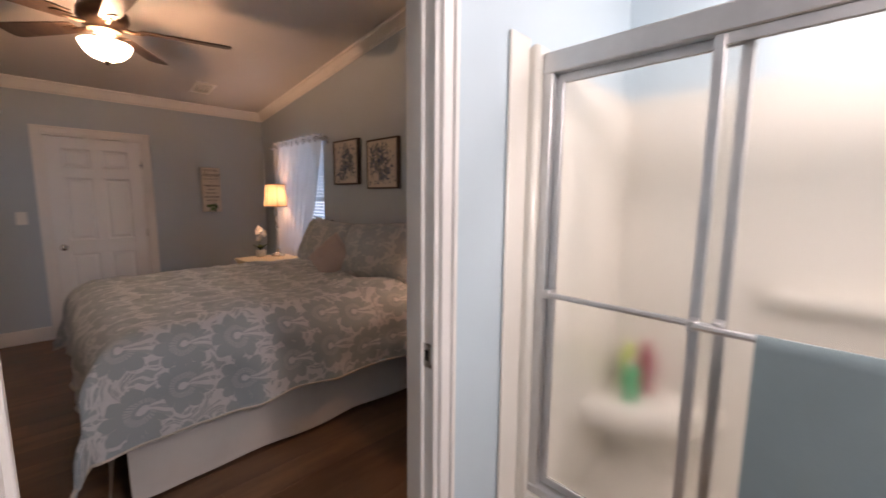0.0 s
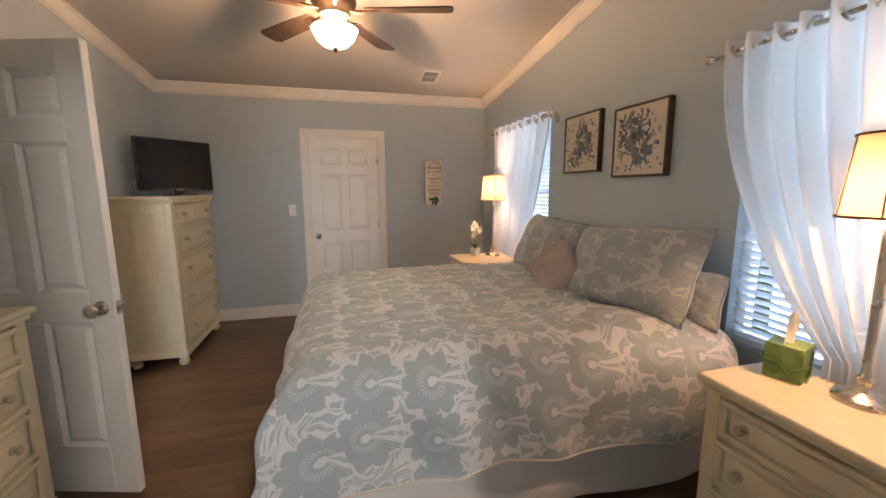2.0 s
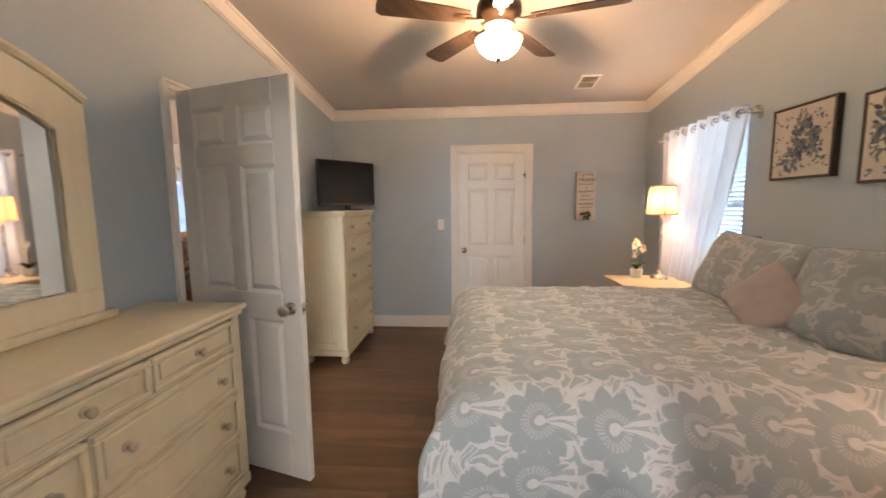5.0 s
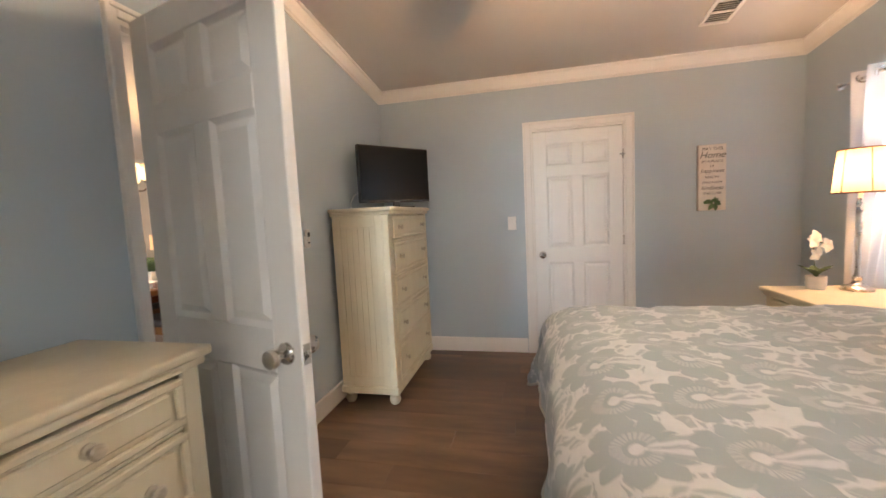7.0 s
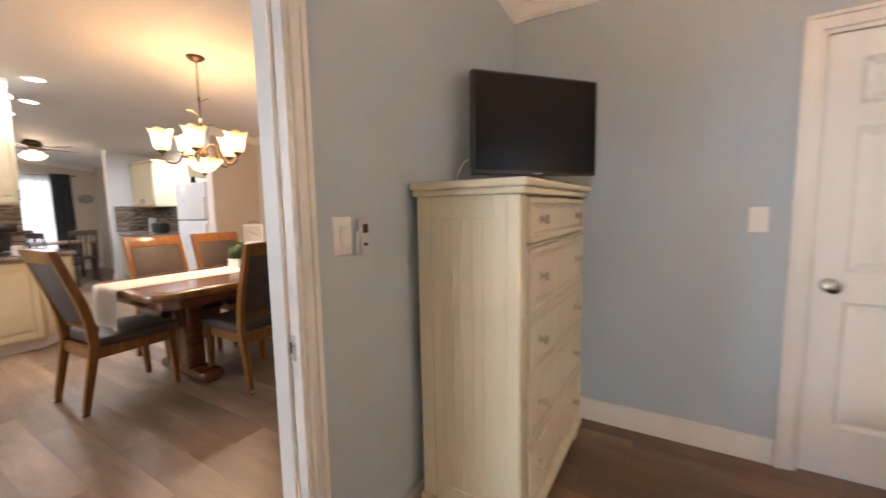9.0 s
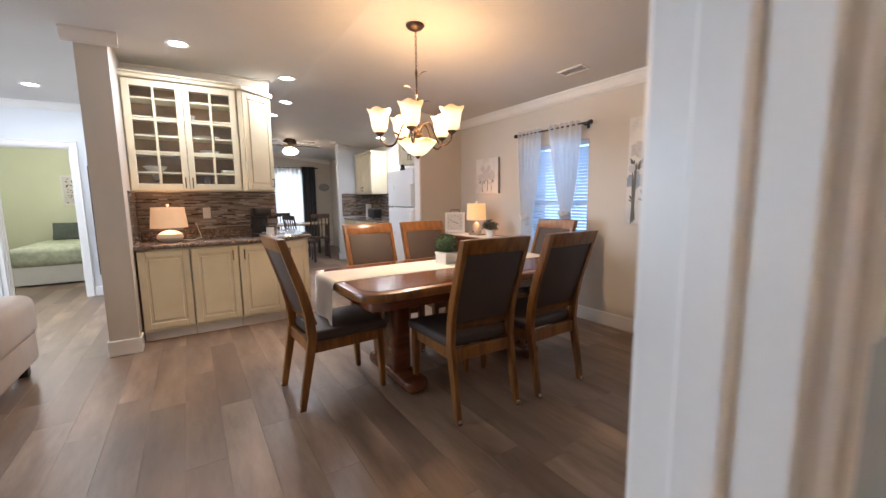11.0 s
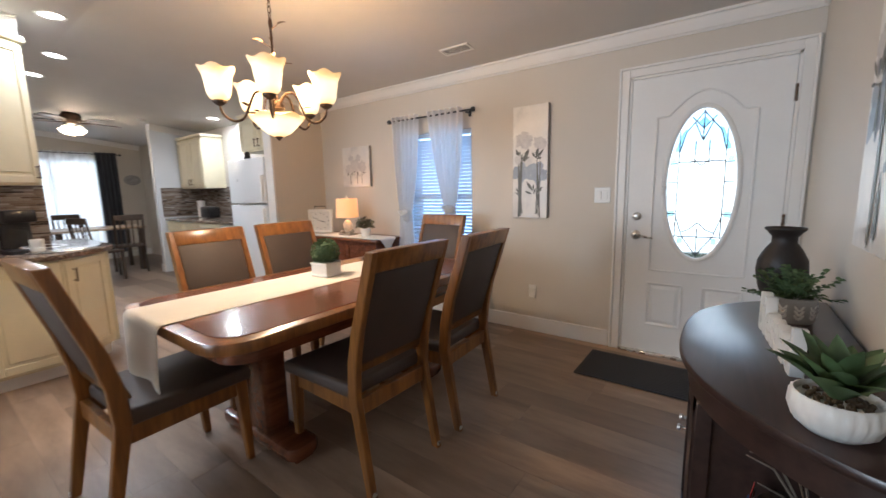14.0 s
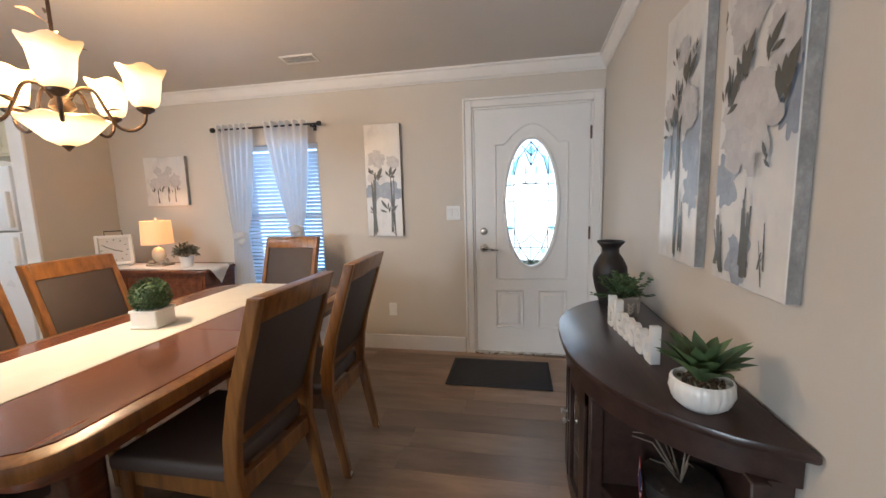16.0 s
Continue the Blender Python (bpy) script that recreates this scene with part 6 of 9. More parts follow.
# ---- dining room ----
def dining_chair():
    """Faces +y; seat centre over the origin; raked back with a wooden frame round an upholstered panel."""
    c = thing("dining_chair", (0, 0, 0), 0, "brown wooden dining chair with dark upholstered seat and high raked back", "dining chair", "chairs round the dining table")
    W = 0.235

    def post(x):
        path = [(-0.295, 0.0, 0.019), (-0.215, 0.44, 0.028), (-0.225, 0.58, 0.028), (-0.255, 0.72, 0.0275), (-0.365, 1.06, 0.024)]
        poly = [(y + e, z) for y, z, e in path] + [(y - e, z) for y, z, e in reversed(path)]
        return to(prism(poly, x - 0.017, x + 0.017, 0.004), Matrix(((0, 0, 1, 0), (1, 0, 0, 0), (0, 1, 0, 0), (0, 0, 0, 1))))
    for s in (-1, 1):
        part("back_post", post(s * (W - 0.02)), M_CHAIR, c, "raked back leg and post", 30)
        leg = box((-0.026, -0.026, 0), (0.026, 0.026, 0.42))
        for v in leg.verts:
            k = 0.62 + 0.38 * (v.co.z / 0.42)
            v.co.x, v.co.y = v.co.x * k + s * (W - 0.028), v.co.y * k + 0.235 + 0.02 * (1 - v.co.z / 0.42)
        bmesh.ops.bevel(leg, geom=leg.edges[:], offset=0.005, segments=1, affect="EDGES")
        part("front_leg", leg, M_CHAIR, c, "", 30)
        part("side_rail", box((s * (W - 0.032) - 0.012, -0.20, 0.345), (s * (W - 0.032) + 0.012, 0.235, 0.42), 0.003), M_CHAIR, c)
        for cx, cy in ((s * (W - 0.028), 0.255), (s * (W - 0.02), -0.297)):
            part("caster", to(lathe([(0.0, -0.012), (0.016, -0.012), (0.018, 0), (0.016, 0.012), (0.0, 0.012)], 14), pose(cx, cy, 0.018, 0, 90, 0)), M_STEEL, c, "small metal glide")
    part("front_rail", box((-W + 0.05, 0.222, 0.345), (W - 0.05, 0.246, 0.42), 0.003), M_CHAIR, c)
    part("back_rail", box((-W + 0.03, -0.235, 0.345), (W - 0.03, -0.205, 0.42), 0.003), M_CHAIR, c)
    seat = prism([(-W + 0.005, -0.20), (W - 0.005, -0.20), (W + 0.015, 0.27), (-W - 0.015, 0.27)], 0.415, 0.485, 0.024, 3)
    part("seat", seat, M_LEATHER, c, "dark upholstered seat")
    S = Matrix(((1, 0, 0, 0), (0, 1, -0.32, -0.255 + 0.32 * 0.72), (0, 0, 1, 0), (0, 0, 0, 1)))
    part("backrest", to(box((-W + 0.037, -0.020, 0.54), (W - 0.037, 0.022, 0.985), 0.014, 2), S), M_LEATHER, c, "dark upholstered back panel")
    part("top_rail", to(box((-W + 0.03, -0.0285, 0.975), (W - 0.03, 0.0265, 1.062), 0.006, 2), S), M_CHAIR, c, "broad veneered top rail")
    part("lower_rail", to(box((-W + 0.03, -0.02, 0.52), (W - 0.03, 0.02, 0.57), 0.004), S), M_CHAIR, c)
    return c


CHAIRS = [(-2.94, 5.06, 88), (-2.92, 5.64, 92), (-3.53, 4.41, 3), (-3.96, 5.0, -90), (-3.96, 5.56, -91), (-3.63, 6.38, 180)]
first_chair = dining_chair()
first_chair.matrix_basis = pose(CHAIRS[0][0], CHAIRS[0][1], 0, 0, 0, CHAIRS[0][2])
for x, y, a in CHAIRS[1:]:
    copy_thing(first_chair, pose(x, y, 0, 0, 0, a))


def corner_poly(hx, hy, cut):
    pts = []
    for sx, sy, a0 in ((1, -1, -90), (1, 1, 0), (-1, 1, 90), (-1, -1, 180)):
        for k in range(5):
            a = radians(a0 + 90 * k / 4)
            pts.append((sx * (hx - cut) + cut * math.cos(a), sy * (hy - cut) + cut * math.sin(a)))
    return pts


table = thing("dining_table", (-3.42, 5.34, 0), 0, "polished red-brown dining table on two pedestals", "dining table")
HXT, HYT = 0.53, 0.96
part("table_edge", prism(corner_poly(HXT, HYT, 0.16), 0.705, 0.758, 0.012, 2), M_CHAIR, table, "golden moulded edge band")
for s in (-1, 1):
    y0, y1 = (-HYT + 0.055, -0.002) if s < 0 else (0.002, HYT - 0.055)
    poly = [p for p in corner_poly(HXT - 0.055, HYT - 0.055, 0.12)]
    half = [(x, max(y, 0.002) if s > 0 else min(y, -0.002)) for x, y in poly]
    part("tabletop_half", prism(half, 0.752, 0.7615, 0.001), M_CHERRY, table, "glossy cherry veneer top")
part("apron", prism(corner_poly(HXT - 0.09, HYT - 0.09, 0.12), 0.63, 0.71), M_CHERRY, table)
for s in (-1, 1):
    part("pedestal", [to(prism(corner_poly(0.12, 0.065, 0.03), 0.08, 0.64, 0.006), Matrix.Translation((0, s * 0.52, 0))), to(prism(corner_poly(0.20, 0.10, 0.04), 0.58, 0.64, 0.01), Matrix.Translation((0, s * 0.52, 0)))], M_CHERRY, table, "square pedestal column")
    part("pedestal_foot", [to(prism(corner_poly(0.34, 0.085, 0.05), 0.02, 0.09, 0.02, 2), Matrix.Translation((0, s * 0.52, 0)))] + [box((t * 0.28 - 0.04, s * 0.52 - 0.05, 0), (t * 0.28 + 0.04, s * 0.52 + 0.05, 0.03), 0.006) for t in (-1, 1)], M_CHERRY, table, "spreading foot")

runner = thing("table_runner", (-3.55, 5.34, 0.762), 0, "cream woven table runner hanging over the table end", "table runner")


def runner_fn(u, v):
    L, hw = -HYT - 0.30 + v * (2 * HYT + 0.30), 0.205
    x = (u - 0.5) * 2 * hw * (1 + 0.01 * noise.noise((L * 8, 0, 0)))
    over = max(0, -HYT - L)
    y = max(L, -HYT) - min(over, 0.03) * 0.6 - 0.03 * over
    z = 0.002 + 0.0015 * noise.noise((x * 20, L * 20, 1)) - max(0, over - 0.012)
    return (x + 0.02 * over * math.sin(u * 7), y - 0.012 * math.sin(u * 8) * min(1, over * 5), z), (x, L)


part("woven_cloth", sheet(12, 90, runner_fn, 0.003), M_RUNNER, runner, "", 60)


def box_plant():
    b = thing("potted_topiary", (-3.56, 5.36, 0.767), 8, "round green boxwood ball in a square white planter", "potted plant")
    part("planter", [box((-0.065, -0.065, 0), (0.065, 0.065, 0.085), 0.004), box((-0.069, -0.069, 0), (0.069, 0.069, 0.012), 0.003), box((-0.069, -0.069, 0.075), (0.069, 0.069, 0.087), 0.003)], M_CERAMIC, b, "square white planter", 0)
    rnd = random.Random(2)
    bms = [ball(0.068, (0, 0, 0.145), n=14)]
    vs, fs = [], []
    for k in range(900):
        z = rnd.uniform(-1, 1)
        a = rnd.random() * 6.283
        r = math.sqrt(1 - z * z)
        p = Vector((r * math.cos(a), r * math.sin(a), z))
        c = Vector((0, 0, 0.147)) + p * (0.068 + 0.016 * rnd.random())
        t = p.cross(Vector((rnd.uniform(-1, 1), rnd.uniform(-1, 1), rnd.uniform(-1, 1)))).normalized() * 0.006
        q = (p * 0.9 + t.normalized() * rnd.uniform(-0.5, 0.5)).normalized() * 0.012
        i = len(vs)
        vs += [c - t, c + t, c + q + t * 0.2, c + q - t * 0.2]
        fs.append((i, i + 1, i + 2, i + 3))
    me = bpy.data.meshes.new("leaves")
    me.from_pydata(vs, [], fs)
    bm = bmesh.new()
    bm.from_mesh(me)
    bpy.data.meshes.remove(me)
    tagged(part("leaves", bms + [bm], M_LEAF, b, "dense small green leaves", 0), kind="stuff")


box_plant()


def bell(n=30, r0=0.028, r1=0.090, h=0.165, waves=5):
    """A flared glass bell with a scalloped rim."""
    prof = [(r0, 0.0), (0.048, 0.012), (0.058, 0.035), (0.066, 0.085), (0.071, 0.125), (r1, h)]
    bm = lathe(prof, n, False)
    for v in bm.verts:
        if v.co.z > 0.1:
            a = math.atan2(v.co.y, v.co.x)
            k = (v.co.z - 0.1) / (h - 0.1)
            v.co.z += 0.008 * k * math.cos(waves * a)
            v.co.x *= 1 + 0.05 * k * math.cos(waves * a)
            v.co.y *= 1 + 0.05 * k * math.cos(waves * a)
    return bm


ch_top = great_ceiling(5.18)
chand = thing("chandelier", (-3.68, 5.18, 1.60), 0, "bronze five-arm chandelier with lit amber glass bells and leaves", "chandelier")
ct = ch_top - 1.60
part("canopy", lathe([(0.0, ct - 0.045), (0.02, ct - 0.04), (0.05, ct - 0.028), (0.07, ct - 0.01), (0.072, ct), (0.0, ct)], 24), M_BRONZE, chand, "round bronze canopy")
links = []
zz = ct - 0.05
k = 0
while zz > 0.64:
    ring = [(0.009 * math.cos(a), 0, zz - 0.016 + 0.019 * math.sin(a)) for a in [2 * math.pi * q / 12 for q in range(13)]]
    links.append(to(tube(ring, 0.0022, 6), pose(0, 0, 0, 0, 0, 90 * (k % 2))))
    zz -= 0.030
    k += 1
part("chain", links, M_BRONZE, chand, "bronze chain", 60)
part("column", lathe([(0.0, 0.655), (0.008, 0.65), (0.012, 0.63), (0.007, 0.60), (0.007, 0.45), (0.018, 0.42), (0.022, 0.36), (0.012, 0.30), (0.014, 0.22), (0.04, 0.19), (0.045, 0.17), (0.02, 0.15), (0.0, 0.14)], 18), M_BRONZE, chand)
bowl = lathe([(0.0, 0.012), (0.03, 0.014), (0.07, 0.035), (0.10, 0.065), (0.125, 0.09), (0.155, 0.122), (0.152, 0.124)], 40)
for v in bowl.verts:
    v.co.z += 0.010 * max(0.0, (v.co.z - 0.08) / 0.04) * math.cos(6 * math.atan2(v.co.y, v.co.x))
part("glass_bowl", bowl, M_BELL, chand, "glowing amber glass bowl")
part("finial", lathe([(0.0, -0.012), (0.006, -0.008), (0.012, 0.0), (0.02, 0.008), (0.022, 0.014), (0.0, 0.014)], 14), M_BRONZE, chand)
for k in range(5):
    a = 72 * k - 38
    R = pose(0, 0, 0, 0, 0, a)
    arm = [(0.02, 0, 0.19), (0.06, 0, 0.25), (0.11, 0, 0.245), (0.145, 0, 0.17), (0.18, 0, 0.10), (0.235, 0, 0.085), (0.28, 0, 0.12), (0.29, 0, 0.17)]
    pts = []
    for i in range(len(arm) - 1):
        p0, p1, p2, p3 = (Vector(arm[max(0, min(len(arm) - 1, j))]) for j in (i - 1, i, i + 1, i + 2))
        for s in range(5):
            t = s / 5
            pts.append(0.5 * ((2 * p1) + (p2 - p0) * t + (2 * p0 - 5 * p1 + 4 * p2 - p3) * t * t + (3 * p1 - p0 - 3 * p2 + p3) * t ** 3))
    pts.append(Vector(arm[-1]))
    am = part("arm", to(tube(pts, 0.007, 8), R), M_BRONZE, chand, "curved bronze arm")
    part("cup", to(lathe([(0.0, 0.155), (0.014, 0.16), (0.034, 0.175), (0.036, 0.185), (0.026, 0.188), (0.0, 0.188)], 18), R @ pose(0.29, 0, 0)), M_BRONZE, am)
    part("glass_bell", to(bell(), R @ pose(0.29, 0, 0.185)), M_BELL, am, "glowing amber glass bell")
    part("leaf", to(leaf_blade(0.055, 0.028, 0.01), R @ pose(0.15, 0.01, 0.165, 20, -25, 35)), M_BRONZE, am, "bronze leaf", 60)
for z, a in ((0.60, 20), (0.55, 150), (0.50, 260), (0.40, 60), (0.42, 330), (0.36, 190)):
    part("leaf", [to(tube([(0, 0, 0), (0.03, 0, 0.012), (0.05, 0, 0.02)], 0.002, 5), pose(0, 0, z, 0, 0, a)), to(leaf_blade(0.06, 0.028, 0.008), pose(0, 0, z, 0, 0, a) @ pose(0.048, 0, 0.02, 15, -12, 0))], M_BRONZE, chand, "bronze leaf on the stem", 60)

dv = thing("ceiling_vent", (-3.405, 6.65, great_ceiling(6.65)), 0, "white slatted vent in the dining room ceiling", "vent")
dv.matrix_basis = pose(-3.405, 6.65, great_ceiling(6.65), -6.28) @ Matrix.Scale(0.80, 4)
part("vent_frame", [box((-0.17, -0.075, -0.012), (0.17, -0.058, 0)), box((-0.17, 0.058, -0.012), (0.17, 0.075, 0)), box((-0.17, -0.058, -0.012), (-0.152, 0.058, 0)), box((0.152, -0.058, -0.012), (0.17, 0.058, 0))], M_WHITEP, dv, "", 0)
# Shade behind these slats is a black plate, not an opening.
part("duct_shade_plate", box((-0.152, -0.058, -0.002), (0.152, 0.058, -0.001)), M_BLACK, dv, "black plate for the shade behind the slats", 0)
for k in range(7):
    part("slat", to(box((-0.152, -0.009, -0.001), (0.152, 0.009, 0.001)), pose(0, -0.05 + 0.0166 * k, -0.007, 35)), M_WHITEP, dv, "", 0)

# window dressing
rod("curtain_rod", pose(-3.48, 6.985, 2.005, 0, 0, 180), 1.0, M_BLACK, "black curtain rod with ball finials over the dining window", 0.02, 0.008)


def knot_l(v):
    k = min(1, v / 0.66)
    w = 0.36 - 0.20 * k ** 2 if v < 0.66 else 0.14 + 0.08 * (v - 0.66) / 0.34
    c = 0.17 - 0.03 * k
    return c - w / 2, c + w / 2


def knot_r(v):
    k = min(1, v / 0.62)
    w = 0.42 - 0.28 * k ** 1.6 if v < 0.62 else 0.12 + 0.10 * (v - 0.62) / 0.38
    c = 0.20 + 0.04 * k
    return c - w / 2, c + w / 2


for nm, x, fn, kz in (("curtain", -4.45, knot_l, 0.95), ("curtain", -3.98, knot_r, 0.90)):
    cu = curtain(nm, Matrix.Translation((x, 6.985, 2.0)) @ Matrix.Diagonal((1, -1, 1, 1)), 0.32, 1.45, "sheer white curtain tied in a knot", fn, 0, 6, 0.022)
    a, b = fn(0.64)
    part("knot", [ball(0.055, ((a + b) / 2, 0, -kz), (1.25, 0.8, 0.8)), ball(0.05, ((a + b) / 2 + 0.02, 0.012, -kz - 0.045), (0.9, 0.8, 1.0)), tube([((a + b) / 2 - 0.06, 0.03, -kz + 0.02), ((a + b) / 2, 0.05, -kz - 0.02), ((a + b) / 2 + 0.06, 0.03, -kz + 0.01)], 0.02, 8)], M_CURTAIN, cu, "twisted cloth knot")

# paintings
M_WASH, wash_nt, wash_b = shader("brushed_grey_canvas")
wash_v = coords(wash_nt, (1.0, 1.0, 0.6))
wash_a, wash_c, wash_g = noise_node(wash_nt, 5.0, 6, wash_v, 0.62), noise_node(wash_nt, 2.6, 3, wash_v), noise_node(wash_nt, 320, 2, wash_v)
wash_col = ramp(wash_nt, wash_a.outputs[0], [(0.30, (0.47, 0.46, 0.445)), (0.48, (0.66, 0.63, 0.585)), (0.70, (0.74, 0.71, 0.66))])
wash_col = mixed(wash_nt, ramp(wash_nt, wash_c.outputs[0], [(0.52, (0, 0, 0)), (0.66, (0.55,) * 3)]), wash_col, (0.46, 0.52, 0.60))
wash_nt.links.new(wash_col, wash_b.inputs["Base Color"])
wash_b.inputs["Roughness"].default_value = 0.3
bump(wash_nt, wash_b, wash_g.outputs[0], 0.25, 0.001)
M_GREYPET = tones("grey_brushed_petals", [(0.0, (0.40, 0.38, 0.38)), (0.4, (0.52, 0.495, 0.48)), (0.7, (0.60, 0.57, 0.545)), (1.0, (0.72, 0.69, 0.65))], 0.42, 0.7)
M_STEMS = tones("dark_stems", [(0.0, (0.045, 0.046, 0.035)), (0.6, (0.11, 0.105, 0.085)), (1.0, (0.30, 0.285, 0.25))], 0.42, 0.6)
M_EDGE = tones("brushed_canvas_edge", [(0.0, (0.12, 0.115, 0.11)), (0.5, (0.34, 0.325, 0.31)), (1.0, (0.62, 0.59, 0.56))], 0.5, 0.95)
M_SLATE = tones("slate_wash", [(0.0, (0.20, 0.225, 0.27)), (0.6, (0.34, 0.375, 0.43)), (1.0, (0.56, 0.565, 0.56))], 0.42, 0.7)


def canvas_art(name, m, w, h, label, flowers, leaves, stalks, washes, seed, d=0.035):
    """A frameless canvas with brush marks, each as a share of the width or height: flowers (x, z, size), leaves (x, z, length, angle), stalks (x, z low, z high, thickness), slate washes (x, z, half width, half height)."""
    f = thing(name, (0, 0, 0), 0, label, "painting")
    f.matrix_basis = m
    part("canvas", box((-w / 2, -d, 0), (w / 2, 0, h), 0.002), M_WASH, f, "stretched canvas", 0)
    for sx in (-1, 1):
        part("painted_edge", box((sx * w / 2 - 0.0012, -d + 0.002, 0.002), (sx * w / 2 + 0.0012, -0.002, h - 0.002)), M_EDGE, f, "grey brushed canvas edge", 0)
    rnd = random.Random(seed)
    layer = 0

    def mark(pts):
        nonlocal layer
        layer += 1
        bm = bmesh.new()
        bm.faces.new([bm.verts.new((max(-w / 2 + 0.002, min(w / 2 - 0.002, x)), -d - 0.0006 - 0.00004 * layer, max(0.002, min(h - 0.002, z)))) for x, z in pts])
        if bm.faces[:][0].normal.y > 0:
            bmesh.ops.reverse_faces(bm, faces=bm.faces[:])
        return bm

    def daub(cx, cz, rx, rz, rough=0.22, n=26):
        ph = rnd.uniform(0, 50)
        pts = []
        for k in range(n):
            q = 2 * math.pi * k / n
            r = 1 + rough * (noise.noise((2.2 * math.cos(q) + ph, 2.2 * math.sin(q), 1.3)) * 1.6 + rnd.uniform(-0.12, 0.12))
            pts.append((cx + rx * r * math.cos(q), cz + rz * r * math.sin(q)))
        return mark(pts)
    for x, z, rx, rz in washes:
        cx, cz = (x - 0.5) * w, z * h
        part("slate_wash", [daub(cx, cz, rx * w, rz * h, 0.55, 44)] + [daub(cx + rnd.uniform(-0.6, 0.6) * rx * w, cz + rnd.uniform(-0.5, 0.5) * rz * h, rx * w * 0.4, rz * h * 0.35, 0.4) for k in range(9)], M_SLATE, f, "slate blue brushed wash", 0)["kind"] = "stuff"
    for x, z0, z1, t in stalks:
        for k in range(5):
            xa, xb, tt = (x - 0.5 + rnd.uniform(-1, 1) * t) * w, (x - 0.5 + rnd.uniform(-1, 1) * t) * w, t * w * rnd.uniform(0.12, 0.42)
            za, zb = (z0 + rnd.uniform(0, 0.05)) * h, (z1 - rnd.uniform(0, 0.12)) * h
            part("stem", mark([(xa - tt, za), (xa + tt, za), ((xa + xb) / 2 + tt * 0.8, (za + zb) / 2), (xb + tt * 0.5, zb), (xb - tt * 0.5, zb), ((xa + xb) / 2 - tt, (za + zb) / 2)]), M_STEMS, f, "", 0)
    for x, z, r in flowers:
        cx, cz, rr = (x - 0.5) * w, z * h, r * w
        marks = [daub(cx, cz, rr * 0.95, rr, 0.4, 34)]
        for ring, count, size in ((0.78, 11, 0.34), (0.5, 9, 0.30), (0.26, 6, 0.22)):
            for k in range(count):
                q = 6.283 * k / count + rnd.uniform(-0.3, 0.3)
                marks.append(daub(cx + rr * ring * math.cos(q), cz + rr * ring * math.sin(q), rr * size * rnd.uniform(0.7, 1.2), rr * size * rnd.uniform(0.5, 0.9), 0.45, 16))
        marks += [daub(cx, cz, rr * 0.42, rr * 0.40, 0.4, 18), daub(cx + rr * 0.05, cz, rr * 0.2, rr * 0.16, 0.4, 14)]
        part("painted_bloom", marks, M_GREYPET, f, "pale grey painted bloom", 0)["kind"] = "stuff"
    edge = [(0, 0), (0.25, 0.55), (0.5, 1.0), (0.75, 0.8), (1.0, 0.0), (0.8, -0.5), (0.5, -0.75), (0.2, -0.4)]
    for x, z, L, ang in leaves:
        for size, spread, turn in ((0.68, 0.0, 0), (0.46, 0.05, 34), (0.36, 0.06, -38)):
            cx, cz, ll = (x - 0.5 + rnd.uniform(-spread, spread)) * w, (z + rnd.uniform(-spread, spread) * 0.5) * h, L * w * size
            q = radians(ang + turn + rnd.uniform(-8, 8))
            ca, sa, wid = math.cos(q), math.sin(q), ll * rnd.uniform(0.13, 0.2)
            part("painted_leaf", mark([(cx + ca * u * ll - sa * v * wid, cz + sa * u * ll + ca * v * wid) for u, v in edge]), M_STEMS, f, "", 0)
    return f


canvas_art("painting", pose(-2.927, 7.069, 1.03), 0.315, 0.945, "tall narrow canvas of grey tulips over a slate band",
           [(0.33, 0.70, 0.22), (0.78, 0.665, 0.16), (0.15, 0.53, 0.10)],
           [(0.22, 0.56, 0.36, 118), (0.34, 0.52, 0.5, 62), (0.36, 0.50, 0.3, 95), (0.70, 0.53, 0.42, 85), (0.72, 0.53, 0.45, 48), (0.62, 0.24, 0.5, 125), (0.68, 0.22, 0.42, 40), (0.20, 0.22, 0.3, 110)],
           [(0.22, 0.0, 0.62, 0.07), (0.74, 0.0, 0.60, 0.08)], [(0.30, 0.41, 0.34, 0.075), (0.74, 0.39, 0.28, 0.07)], 4)
canvas_art("painting", pose(-5.11, 7.069, 1.345), 0.46, 0.46, "square canvas of faded grey flowers",
           [(0.25, 0.45, 0.12), (0.48, 0.52, 0.15), (0.74, 0.50, 0.13), (0.36, 0.70, 0.09), (0.62, 0.72, 0.08)],
           [(0.22, 0.28, 0.16, 80), (0.4, 0.30, 0.2, 60), (0.6, 0.28, 0.18, 110), (0.78, 0.3, 0.16, 75)],
           [(0.3, 0.05, 0.4, 0.02), (0.55, 0.05, 0.45, 0.02), (0.72, 0.06, 0.42, 0.02)], [], 12)
